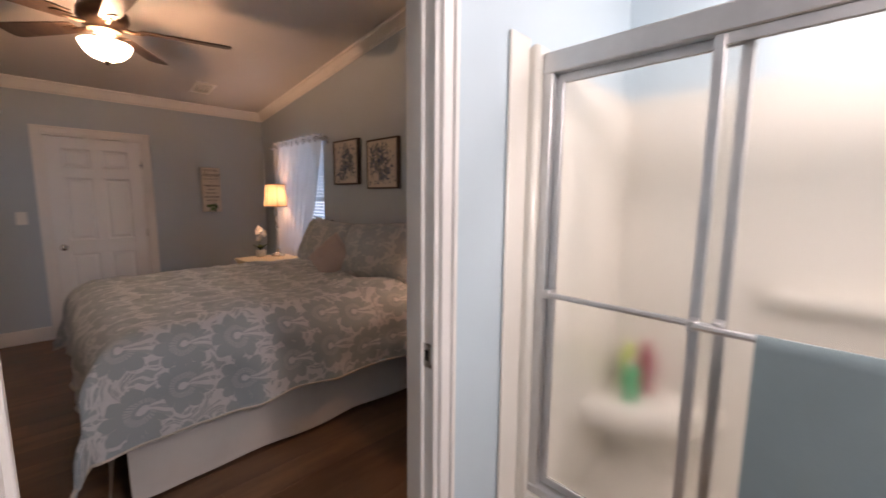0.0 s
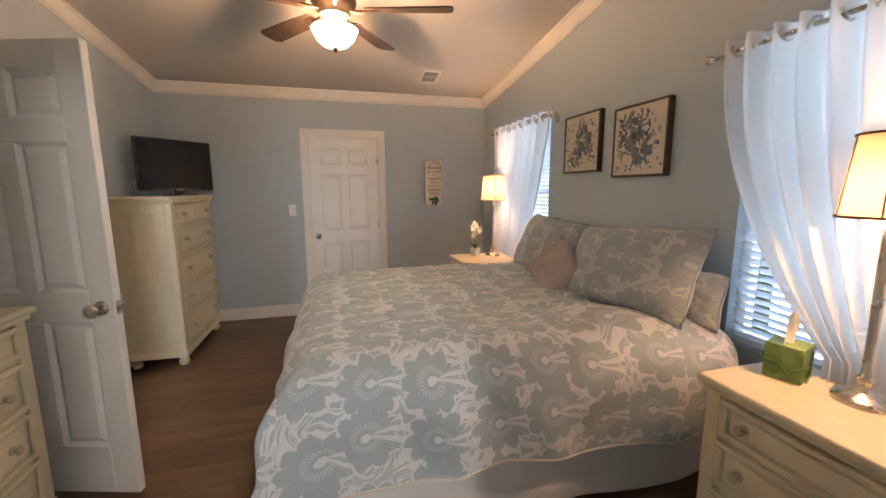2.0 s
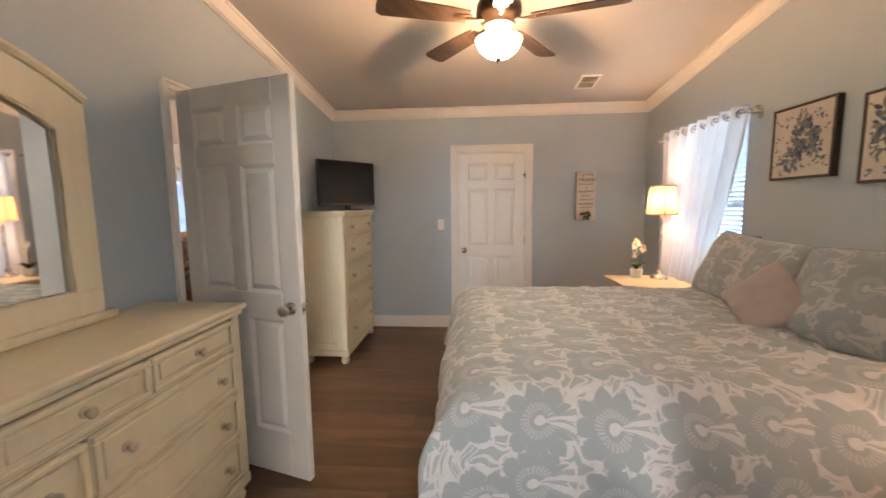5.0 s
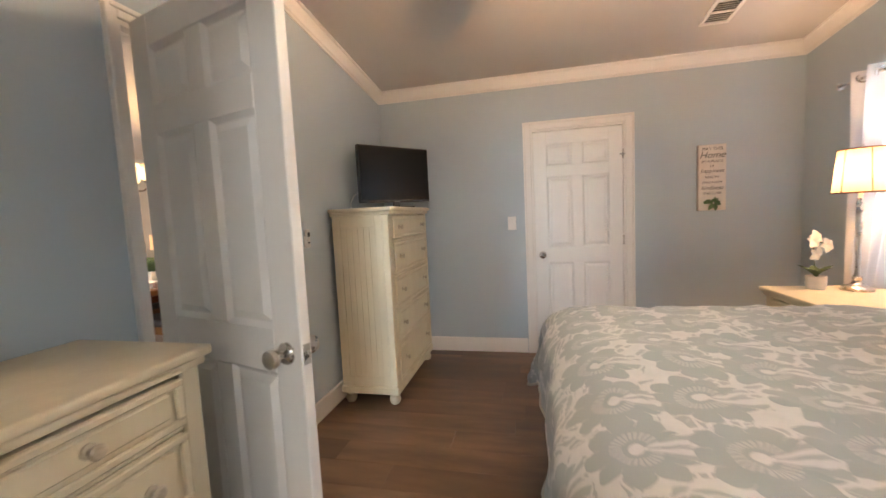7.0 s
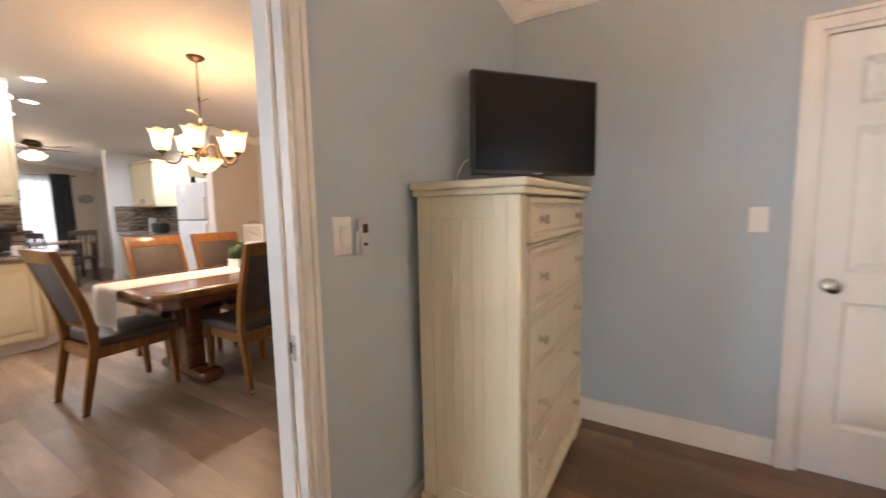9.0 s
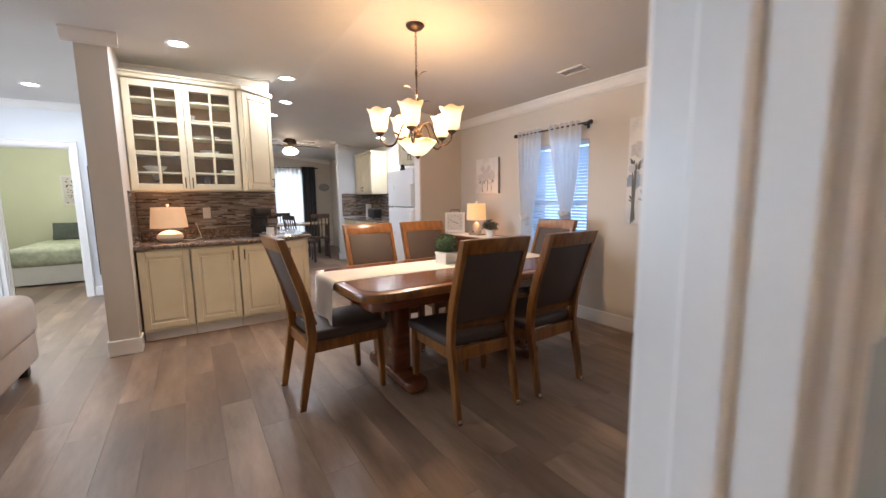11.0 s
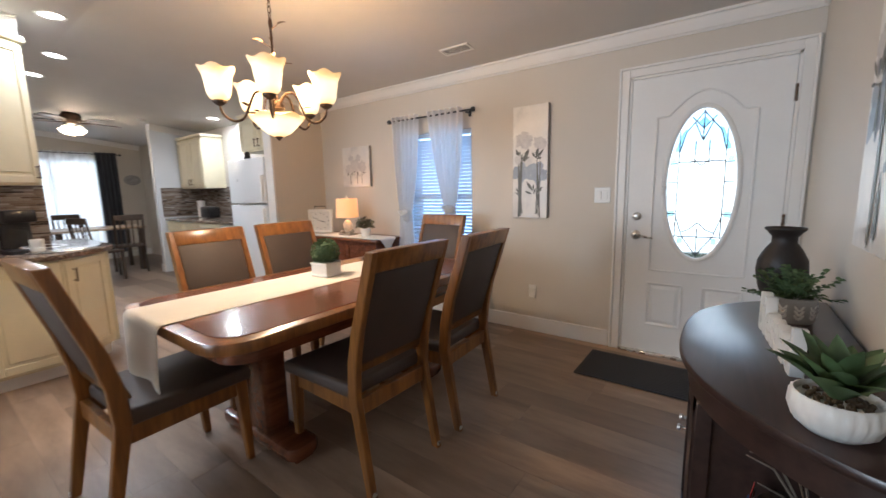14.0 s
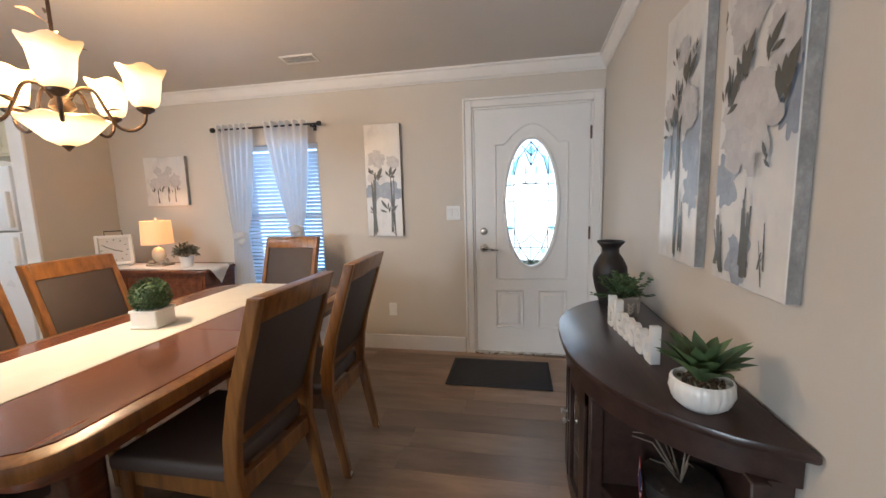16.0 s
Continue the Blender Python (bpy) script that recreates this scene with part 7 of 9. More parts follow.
# Its blue washes also put the window's reflection into the paint.
canvas_art("painting", pose(-1.142, 5.50, 1.075, 0, 0, -90), 0.36, 0.965, "tall canvas of grey flowers with dark stems and blue washes, partly painted window reflection",
           [(0.52, 0.82, 0.15), (0.22, 0.63, 0.15), (0.70, 0.60, 0.22), (0.80, 0.78, 0.10)],
           [(0.38, 0.80, 0.26, 100), (0.66, 0.70, 0.42, 80), (0.70, 0.70, 0.4, 48), (0.66, 0.71, 0.3, 120), (0.40, 0.66, 0.3, 95), (0.25, 0.53, 0.36, 135), (0.36, 0.53, 0.40, 95), (0.5, 0.52, 0.28, 70), (0.84, 0.78, 0.2, 70)],
           [(0.45, 0.0, 0.75, 0.06), (0.62, 0.03, 0.30, 0.05), (0.3, 0.35, 0.58, 0.05)], [(0.28, 0.44, 0.22, 0.10), (0.78, 0.44, 0.22, 0.12), (0.86, 0.28, 0.16, 0.08)], 21)
canvas_art("painting", pose(-1.142, 5.005, 1.075, 0, 0, -90), 0.36, 0.965, "tall canvas of large grey roses with dark stems",
           [(0.14, 0.92, 0.12), (0.84, 0.93, 0.24), (0.36, 0.78, 0.24), (0.86, 0.66, 0.22), (0.47, 0.47, 0.36)],
           [(0.28, 0.86, 0.62, 62), (0.36, 0.60, 0.5, 70), (0.40, 0.59, 0.42, 105), (0.20, 0.52, 0.48, 62), (0.64, 0.62, 0.42, 52), (0.10, 0.56, 0.25, 80), (0.82, 0.50, 0.55, 70), (0.88, 0.50, 0.42, 100), (0.90, 0.84, 0.14, 60), (0.06, 0.78, 0.14, 80), (0.74, 0.36, 0.22, 110)],
           [(0.50, 0.02, 0.30, 0.07), (0.10, 0.02, 0.24, 0.09), (0.72, 0.02, 0.20, 0.04), (0.14, 0.42, 0.66, 0.05)], [(0.14, 0.32, 0.20, 0.07), (0.92, 0.48, 0.16, 0.08), (0.40, 0.09, 0.14, 0.07)], 33)

wall_switch("light_switch", pose(-2.33, 7.069, 1.22), 2, "white double rocker switch beside the front door")
outlet = thing("wall_outlet", (-2.90, 7.069, 0.37), 0, "white wall outlet low on the greige wall", "outlet")
part("plate", box((-0.036, -0.006, -0.058), (0.036, 0, 0.058), 0.003), M_WHITEP, outlet)
for z in (-0.02, 0.02):
    part("socket", box((-0.016, -0.0085, z - 0.013), (0.016, -0.004, z + 0.013), 0.003), M_WHITEP, outlet)

mat_ob = thing("door_mat", (-1.94, 6.67, 0.004), 0, "dark charcoal door mat on the plank floor", "door mat")
part("rubber_border", box((-0.38, -0.235, 0), (0.38, 0.235, 0.008), 0.003), M_RUBBER, mat_ob)
for k in range(20):
    part("rib", box((-0.36, -0.215 + 0.0215 * k, 0.006), (0.36, -0.215 + 0.0215 * k + 0.017, 0.012), 0.002), M_RUBBER, mat_ob, "", 0)


# ---- console against the dining room wall ----
def bow(u):
    """The console's front edge: u from -1 (south) to 1 (north)."""
    return -0.47 * max(0.0, 1 - abs(u) ** 2.6) ** 0.72 - 0.012


def bow_poly(dx, half, n=28):
    pts = []
    for k in range(n + 1):
        u = -1 + 2 * k / n
        pts.append((min(-0.004, bow(u) + dx * (1 - abs(u) ** 6)), u * (half - dx * 0.9)))
    return pts + [(-0.004, half - dx * 0.9), (-0.004, -half + dx * 0.9)]


console = thing("console_table", (-1.142, 5.41, 0), 0, "dark espresso bow-front console with open shelves and glass doors", "console table")
part("tabletop", prism(bow_poly(0.0, 0.70), 0.745, 0.772, 0.008, 2), M_ESPRESSO, console, "dark bowed top")
part("apron", prism(bow_poly(0.03, 0.68), 0.655, 0.746), M_ESPRESSO, console)
part("lower_shelf", prism(bow_poly(0.04, 0.67), 0.10, 0.13), M_ESPRESSO, console)
part("middle_shelf", prism(bow_poly(0.05, 0.66), 0.33, 0.35), M_ESPRESSO, console)
part("back_panel", box((-0.018, -0.63, 0.10), (-0.004, 0.63, 0.66)), M_ESPRESSO, console)
for u in (-0.93, -0.42, 0.42, 0.93):
    x = bow(u) + 0.055
    part("leg", to(box((-0.022, -0.024, 0), (0.022, 0.024, 0.66), 0.004), Matrix.Translation((x, u * 0.68, 0))), M_ESPRESSO, console, "square dark leg")
    part("upright", box((x, u * 0.68 - 0.01, 0.10), (-0.016, u * 0.68 + 0.01, 0.66)), M_ESPRESSO, console)
for u0, u1 in ((-0.36, -0.02), (0.02, 0.36)):
    n = 5
    us = [u0 + (u1 - u0) * k / n for k in range(n + 1)]
    strip = [(bow(u) + 0.036, u * 0.68) for u in us]
    door = part("cabinet_door", [prism([strip[0], strip[1], (strip[1][0] + 0.018, strip[1][1]), (strip[0][0] + 0.018, strip[0][1])], 0.14, 0.65), prism([strip[-2], strip[-1], (strip[-1][0] + 0.018, strip[-1][1]), (strip[-2][0] + 0.018, strip[-2][1])], 0.14, 0.65)] +
                [prism(strip + [(x + 0.018, y) for x, y in strip[::-1]], a, b) for a, b in ((0.14, 0.19), (0.60, 0.65))], M_ESPRESSO, console, "dark framed door")
    part("glass_pane", prism([(x + 0.008, y) for x, y in strip] + [(x + 0.012, y) for x, y in strip[::-1]], 0.19, 0.60), M_GLASS, door, "clear glass")
    y = (u1 if u0 < 0 else u0) * 0.68 + (-0.025 if u0 < 0 else 0.025)
    part("handle", to(lathe([(0.006, 0), (0.005, 0.012), (0.012, 0.018), (0.011, 0.026), (0.0, 0.028)], 12), pose(bow(0.04) + 0.036, y, 0.42, 0, -90, 0)), M_STEEL, door, "nickel knob")

vase = thing("vase", (-1.325, 5.93, 0.772), 0, "tall dark brown vase with a flared rim", "vase")
part("vase_body", lathe([(0.0, 0), (0.05, 0), (0.055, 0.02), (0.075, 0.09), (0.086, 0.15), (0.082, 0.20), (0.06, 0.245), (0.042, 0.27), (0.042, 0.295), (0.06, 0.318), (0.068, 0.325), (0.066, 0.332), (0.056, 0.326), (0.036, 0.29), (0.036, 0.27), (0.0, 0.22)], 30), plain("dark_vase_glaze", (0.017, 0.013, 0.012), 0.5, vary=0.25, scale=30, grain=120, relief=0.3, depth=0.002), vase)


def sprig_plant():
    p = thing("potted_plant", (-1.30, 5.735, 0.772), 0, "small bushy green plant in a grey patterned pot", "potted plant")
    part("pot", lathe([(0.0, 0), (0.058, 0), (0.066, 0.01), (0.068, 0.09), (0.064, 0.094), (0.06, 0.08), (0.0, 0.08)], 28), plain("grey_pot_glaze", (0.36, 0.35, 0.33), 0.6, vary=0.1), p, "grey ceramic pot")
    M_PAT = plain("white_pot_pattern", (0.66, 0.64, 0.60), 0.6)
    for k in range(9):
        part("leaf_relief", [to(leaf_blade(0.026, 0.012, 0.0, 4), pose(0, 0, 0, 0, 0, 40 * k) @ pose(0.0685, 0, 0.02 + 0.016 * j, 0, 90, 0) @ pose(0, 0, 0, 0, 180, 0) @ pose(0, 0, 0, 0, 0, 35 * (1 if i else -1))) for j in range(3) for i in (0, 1)], M_PAT, p, "", 0)
    rnd = random.Random(11)
    bms = []
    for k in range(34):
        a, l = rnd.random() * 360, rnd.uniform(0.07, 0.15)
        e = rnd.uniform(-65, 5)
        base = pose(0.02 * math.cos(radians(a)), 0.02 * math.sin(radians(a)), 0.085, 0, e, a)
        bms.append(to(tube([(0, 0, 0), (l * 0.5, 0, 0.004), (l, 0, -0.006)], 0.0015, 4), base))
        for j in range(7):
            for s in (-1, 1):
                bms.append(to(leaf_blade(0.022, 0.015, 0.003, 3), base @ pose(l * (0.25 + 0.11 * j), 0, 0.002, rnd.uniform(-30, 30), rnd.uniform(-20, 20), s * rnd.uniform(40, 75))))
    tagged(part("foliage", bms, M_LEAF, p, "small rounded green leaves", 0), kind="stuff")


sprig_plant()

blessed = thing("word_sign", (-1.36, 5.40, 0.772), 0, "white standing letters that spell a word", "letter sign")
blessed.matrix_basis = pose(-1.365, 5.375, 0.772, 0, 0, -84)
cu = bpy.data.curves.new("letters", "FONT")
cu.body, cu.size, cu.extrude, cu.bevel_depth, cu.offset, cu.align_x = "blessed", 0.180, 0.014, 0.002, 0.003, "CENTER"
tmp = new("letters", cu)
me = bpy.data.meshes.new_from_object(tmp.evaluated_get(bpy.context.evaluated_depsgraph_get()))
bpy.data.objects.remove(tmp)
me.transform(Matrix.Diagonal((0.84, 1, 1, 1)) @ pose(0, 0, 0.003, 90))
me.materials.append(M_CERAMIC)
ob = new("letters", me)
ob.parent = blessed


def agave():
    p = thing("potted_succulent", (-1.31, 4.90, 0.772), 0, "spiky green succulent in a white ribbed bowl", "potted plant")
    bowl = lathe([(0.0, 0), (0.06, 0), (0.082, 0.02), (0.096, 0.055), (0.092, 0.088), (0.086, 0.092), (0.082, 0.078), (0.0, 0.076)], 64)
    for v in bowl.verts:
        a = math.atan2(v.co.y, v.co.x)
        if 0.01 < v.co.z < 0.09 and v.co.xy.length > 0.07:
            s = 1 + 0.045 * math.cos(22 * a + 18 * v.co.z)
            v.co.x *= s
            v.co.y *= s
    bowl.transform(Matrix.Diagonal((0.80, 0.80, 0.86, 1)))
    part("ribbed_bowl", bowl, M_CERAMIC, p, "white fluted bowl", 70)
    part("pebbles", [ball(0.006, (0.056 * math.sqrt(random.Random(k).random()) * math.cos(k * 2.4), 0.056 * math.sqrt(random.Random(k).random()) * math.sin(k * 2.4), 0.068), n=6) for k in range(70)], M_SOIL, p, "brown pebbles", 0)["kind"] = "stuff"
    rnd = random.Random(7)
    for k in range(24):
        ring = k // 9
        a = 137.5 * k
        e = (-42, -60, -80)[min(ring, 2)] + rnd.uniform(-8, 8)
        part("leaf", to(leaf_blade(rnd.uniform(0.12, 0.165) * (1, 0.95, 0.85)[min(ring, 2)], 0.05, 0.03, 8), pose(0.012 * math.cos(radians(a)), 0.012 * math.sin(radians(a)), 0.072, 0, e, a)), M_AGAVE, p, "broad pointed green leaf", 60)


M_AGAVE = plain("agave_green", (0.085, 0.14, 0.055), 0.5, vary=0.35, scale=14, grain=60)
agave()

M_TWIG = plain("pale_twig", (0.17, 0.14, 0.11), 0.9)
deco = thing("flag_basket", (-1.30, 5.02, 0.351), 0, "dark woven basket with twigs and a small striped flag cloth", "basket")
part("basket", lathe([(0.0, 0), (0.08, 0), (0.10, 0.05), (0.11, 0.11), (0.10, 0.115), (0.0, 0.10)], 24), plain("dark_wicker", (0.035, 0.028, 0.024), 0.8, vary=0.4, scale=40, grain=120, relief=0.9, depth=0.004), deco)
for k in range(7):
    part("stripe", to(box((-0.05, -0.001, 0.006 * k * 2.2), (0.05, 0.001, 0.006 * k * 2.2 + 0.0125), 0.0), pose(-0.118, 0.0, 0.055, 0, -14, 78)), plain("flag_stripe", (0.45, 0.05, 0.05) if k % 2 == 0 else (0.7, 0.68, 0.64), 0.8) if k < 2 else bpy.data.materials["flag_stripe" if k % 2 == 0 else "flag_stripe.001"], deco, "", 0)
part("canton", to(box((-0.05, -0.002, 0.055), (0.0, 0.002, 0.095)), pose(-0.121, 0.0, 0.055, 0, -14, 78)), plain("flag_blue", (0.03, 0.05, 0.14), 0.8), deco, "dark blue corner patch", 0)
for k in range(8):
    part("twig", tube([(0, 0, 0.10), (0.05 * math.cos(k * 1.3) - 0.03, 0.07 * math.sin(k * 1.3), 0.19 + 0.02 * (k % 3)), (0.09 * math.cos(k * 1.3) - 0.05, 0.11 * math.sin(k * 1.3), 0.22)], 0.004, 5, 0.002), M_TWIG, deco, "pale bare twig")

# ---- sideboard in the corner ----
side = thing("sideboard", (-5.03, 7.045, 0), 0, "low dark brown wooden sideboard in the corner", "sideboard")
part("body", [box((-0.60, -0.40, 0.08), (0.60, -0.01, 0.765), 0.004)], M_CHERRY, side, "", 0)
part("top_board", prism([(-0.64, 0.0), (-0.64, -0.42), (-0.58, -0.455), (0.58, -0.455), (0.64, -0.42), (0.64, 0.0)], 0.765, 0.795, 0.006, 2), M_CHERRY, side)
for k in range(3):
    d = part("door", [box((-0.58 + 0.39 * k, -0.412, 0.14), (-0.58 + 0.39 * k + 0.375, -0.398, 0.72), 0.004), box((-0.53 + 0.39 * k, -0.417, 0.20), (-0.53 + 0.39 * k + 0.275, -0.408, 0.66), 0.006)], M_CHERRY, side, "", 0)
    part("knob", to(lathe([(0.006, 0), (0.011, 0.012), (0.0, 0.018)], 12), pose(-0.54 + 0.39 * k, -0.412, 0.45, 90)), M_BRONZE, d)
for sx in (-1, 1):
    for y in (-0.36, -0.05):
        part("foot", box((sx * 0.56 - 0.025, y - 0.025, 0), (sx * 0.56 + 0.025, y + 0.025, 0.09), 0.004), M_CHERRY, side)
lace = thing("lace_runner", (-5.03, 6.78, 0.7965), 0, "white lace runner with a pointed end", "runner")


def lace_fn(u, v):
    x = -0.55 + 1.33 * u
    hw = 0.15 * (1 if u < 0.86 else max(0.02, 1 - (u - 0.86) / 0.14))
    hang = max(0, x - 0.635)
    return (min(x, 0.645), (v - 0.5) * 2 * hw * (1 + 0.03 * math.sin(u * 120)), 0.0045 - hang * 1.0), (u, v)


part("lace", sheet(80, 8, lace_fn, 0.004), cloth("white_lace", (0.76, 0.73, 0.68), weave=90), lace, "", 60)
shell = thing("table_lamp", (-5.03, 6.80, 0.8025), 0, "sea-shell table lamp with a lit cream drum shade", "table lamp")
part("base", [box((-0.10, -0.06, 0), (0.10, 0.06, 0.018), 0.004), ball(0.03, (-0.07, -0.02, 0.03), (1.2, 0.8, 0.7)), ball(0.024, (0.06, -0.03, 0.03), (1.1, 0.9, 0.9)), ball(0.02, (0.085, -0.01, 0.045), (1, 1, 1.3))], plain("driftwood_grey", (0.30, 0.26, 0.21), 0.7, vary=0.2, scale=20), shell, "shells on a weathered slab")
sh = ball(0.07, (0, 0, 0.10), (1.0, 0.55, 1.0), 28)
for v in sh.verts:
    a = math.atan2(v.co.x, v.co.z - 0.03)
    v.co.y *= 1 + 0.12 * math.cos(a * 22)
part("shell", sh, plain("cream_shell", (0.62, 0.52, 0.38), 0.4, vary=0.12), shell, "fluted cream scallop shell", 70)
part("stem", tube([(0, 0, 0.16), (0, 0, 0.43)], 0.006), M_STEEL, shell)
part("shade", lathe([(0.125, 0.20), (0.118, 0.41)], 30, False), glow("lit_drum_shade", (1.0, 0.42, 0.13), 0.62, (0.7, 0.5, 0.3)), shell, "glowing linen drum shade")
part("spider", [tube([(-0.118, 0, 0.40), (0.118, 0, 0.40)], 0.002, 5), ball(0.012, (0, 0, 0.43))], M_CERAMIC, shell)
clock = thing("desk_clock", (-5.47, 6.72, 0.8), 38, "square white clock with a carrying handle", "clock")
part("frame", [box((-0.105, -0.02, 0.012), (-0.085, 0.02, 0.222), 0.003), box((0.085, -0.02, 0.012), (0.105, 0.02, 0.222), 0.003), box((-0.085, -0.02, 0.012), (0.085, 0.02, 0.032), 0.003), box((-0.085, -0.02, 0.202), (0.085, 0.02, 0.222), 0.003)], M_CERAMIC, clock, "white wooden frame", 0)
clock.matrix_basis = pose(-5.44, 6.74, 0.8025, 0, 0, 38) @ Matrix.Scale(1.3, 4)
part("dial", box((-0.087, -0.008, 0.03), (0.087, 0.015, 0.204)), plain("clock_dial", (0.60, 0.59, 0.56), 0.6), clock, "pale dial", 0)
part("minute_hand", to(box((-0.002, -0.0115, -0.008), (0.002, -0.0095, 0.065)), pose(0, 0, 0.117, 0, -62, 0)), M_BLACK, clock, "black hand", 0)
part("hour_hand", to(box((-0.0025, -0.0135, -0.008), (0.0025, -0.0115, 0.045)), pose(0, 0, 0.117, 0, 105, 0)), M_BLACK, clock, "black hand", 0)
for k in range(12):
    part("hour_mark", to(box((-0.002, -0.010, 0.066), (0.002, -0.008, 0.078)), pose(0, 0, 0.117, 0, 30 * k, 0)), M_INK, clock, "", 0)
part("handle", tube([(-0.05, 0, 0.22), (-0.05, 0, 0.25), (0.05, 0, 0.25), (0.05, 0, 0.22)], 0.004, 6), M_BLACK, clock, "black wire handle")
for s in (-1, 1):
    part("foot", box((s * 0.08 - 0.008, -0.015, 0), (s * 0.08 + 0.008, 0.015, 0.014)), M_CERAMIC, clock)
pp = thing("potted_plant", (-4.70, 6.76, 0.8015), 0, "dried green flower bush in a small white pot", "potted plant")
part("pot", lathe([(0.0, 0), (0.045, 0), (0.058, 0.09), (0.055, 0.094), (0.0, 0.08)], 24), M_CERAMIC, pp)
rnd = random.Random(3)
part("foliage", [to(leaf_blade(rnd.uniform(0.03, 0.05), 0.022, 0.01, 4), pose(0.10 * math.cos(k * 2.4) * math.sqrt((k % 40) / 40), 0.08 * math.sin(k * 2.4) * math.sqrt((k % 40) / 40), 0.10 + 0.09 * rnd.random() * (1.1 - (k % 40) / 60), rnd.uniform(-60, 60), rnd.uniform(-80, 20), rnd.random() * 360)) for k in range(240)], tones("dry_leaves", [(0.0, (0.06, 0.06, 0.03)), (0.5, (0.16, 0.15, 0.09)), (1.0, (0.30, 0.24, 0.17))]), pp, "small dried leaves", 0)["kind"] = "stuff"


# ---- kitchen ----
def raised_front(w, h, m, parent, name="cabinet_door", handle=None, mat=None, t=0.02):
    """A raised-panel front: x across from 0, z up, facing -y, set by m."""
    mat = mat or M_CABINET
    d = part(name, [to(b, m) for b in [box((0, -t, 0), (0.055, 0, h), 0.003), box((w - 0.055, -t, 0), (w, 0, h), 0.003), box((0.055, -t, 0), (w - 0.055, 0, 0.055), 0.003), box((0.055, -t, h - 0.055), (w - 0.055, 0, h), 0.003)]], mat, parent, "", 0)
    part("raised_panel", [to(box((0.05, -t * 0.5, 0.05), (w - 0.05, -0.001, h - 0.05)), m), to(box((0.075, -t * 0.92, 0.075), (w - 0.075, -t * 0.4, h - 0.075), 0.007), m)], mat, d, "", 0)
    if handle:
        hx, hz, L = handle
        part("handle", [to(tube([(hx, -t - 0.028, hz), (hx, -t - 0.028, hz + L)], 0.005, 8), m), to(tube([(hx, -t, hz + 0.01), (hx, -t - 0.028, hz + 0.01)], 0.004, 6), m), to(tube([(hx, -t, hz + L - 0.01), (hx, -t - 0.028, hz + L - 0.01)], 0.004, 6), m)], M_BRONZE, d, "dark bar handle")
    return d


FACE_E = pose(0, 0, 0, 0, 0, 90)
CF = -5.30
for k, (y0, y1, hs) in enumerate(((3.215, 3.615, None), (3.62, 4.02, 0.345), (4.025, 4.43, 0.04))):
    cabn = thing("base_cabinet", (CF, y0, 0), 90, "cream base cabinet with a raised-panel door", "base cabinet", "counter base cabinets")
    w = y1 - y0
    part("body", [box((0, 0.002, 0.10), (w, 0.56, 0.855), 0.002)], M_CABINET, cabn, "", 0)
    part("toe_kick", box((0, 0.07, 0.0), (w, 0.09, 0.10)), M_TRIM, cabn, "", 0)
    raised_front(w - 0.012, 0.715, Matrix.Translation((0.006, 0.002, 0.125)), cabn, handle=(hs, 0.58, 0.10) if hs else None)
cb = thing("corner_base_cabinet", (CF, 4.435, 0), 0, "angled cream base cabinet at the counter's end", "base cabinet", "counter base cabinets")
part("body", prism([(0, 0), (-0.30, 0.30), (-0.30, 0.335), (-0.56, 0.335), (-0.56, 0)], 0.10, 0.855), M_CABINET, cb, "", 0)
part("toe_kick", prism([(-0.07, 0), (-0.35, 0.28), (-0.56, 0.28), (-0.56, 0)], 0.0, 0.10), M_TRIM, cb, "", 0)
raised_front(0.40, 0.715, pose(-0.005, 0.008, 0.125, 0, 0, 135), cb, handle=(0.05, 0.56, 0.10))
ctp = thing("granite_counter", (0, 0, 0), 0, "polished brown granite countertop with backsplash strip", "countertop")
part("slab", prism([(-5.875, 3.205), (-5.265, 3.205), (-5.265, 4.44), (-5.50, 4.715), (-5.585, 4.81), (-5.72, 4.835), (-6.6, 4.835), (-6.6, 4.505), (-5.875, 4.505)], 0.857, 0.895, 0.008, 2), M_GRANITE, ctp, "speckled brown granite")
part("upstand", box((-5.878, 3.215, 0.896), (-5.856, 4.49, 0.99), 0.003), M_GRANITE, ctp)


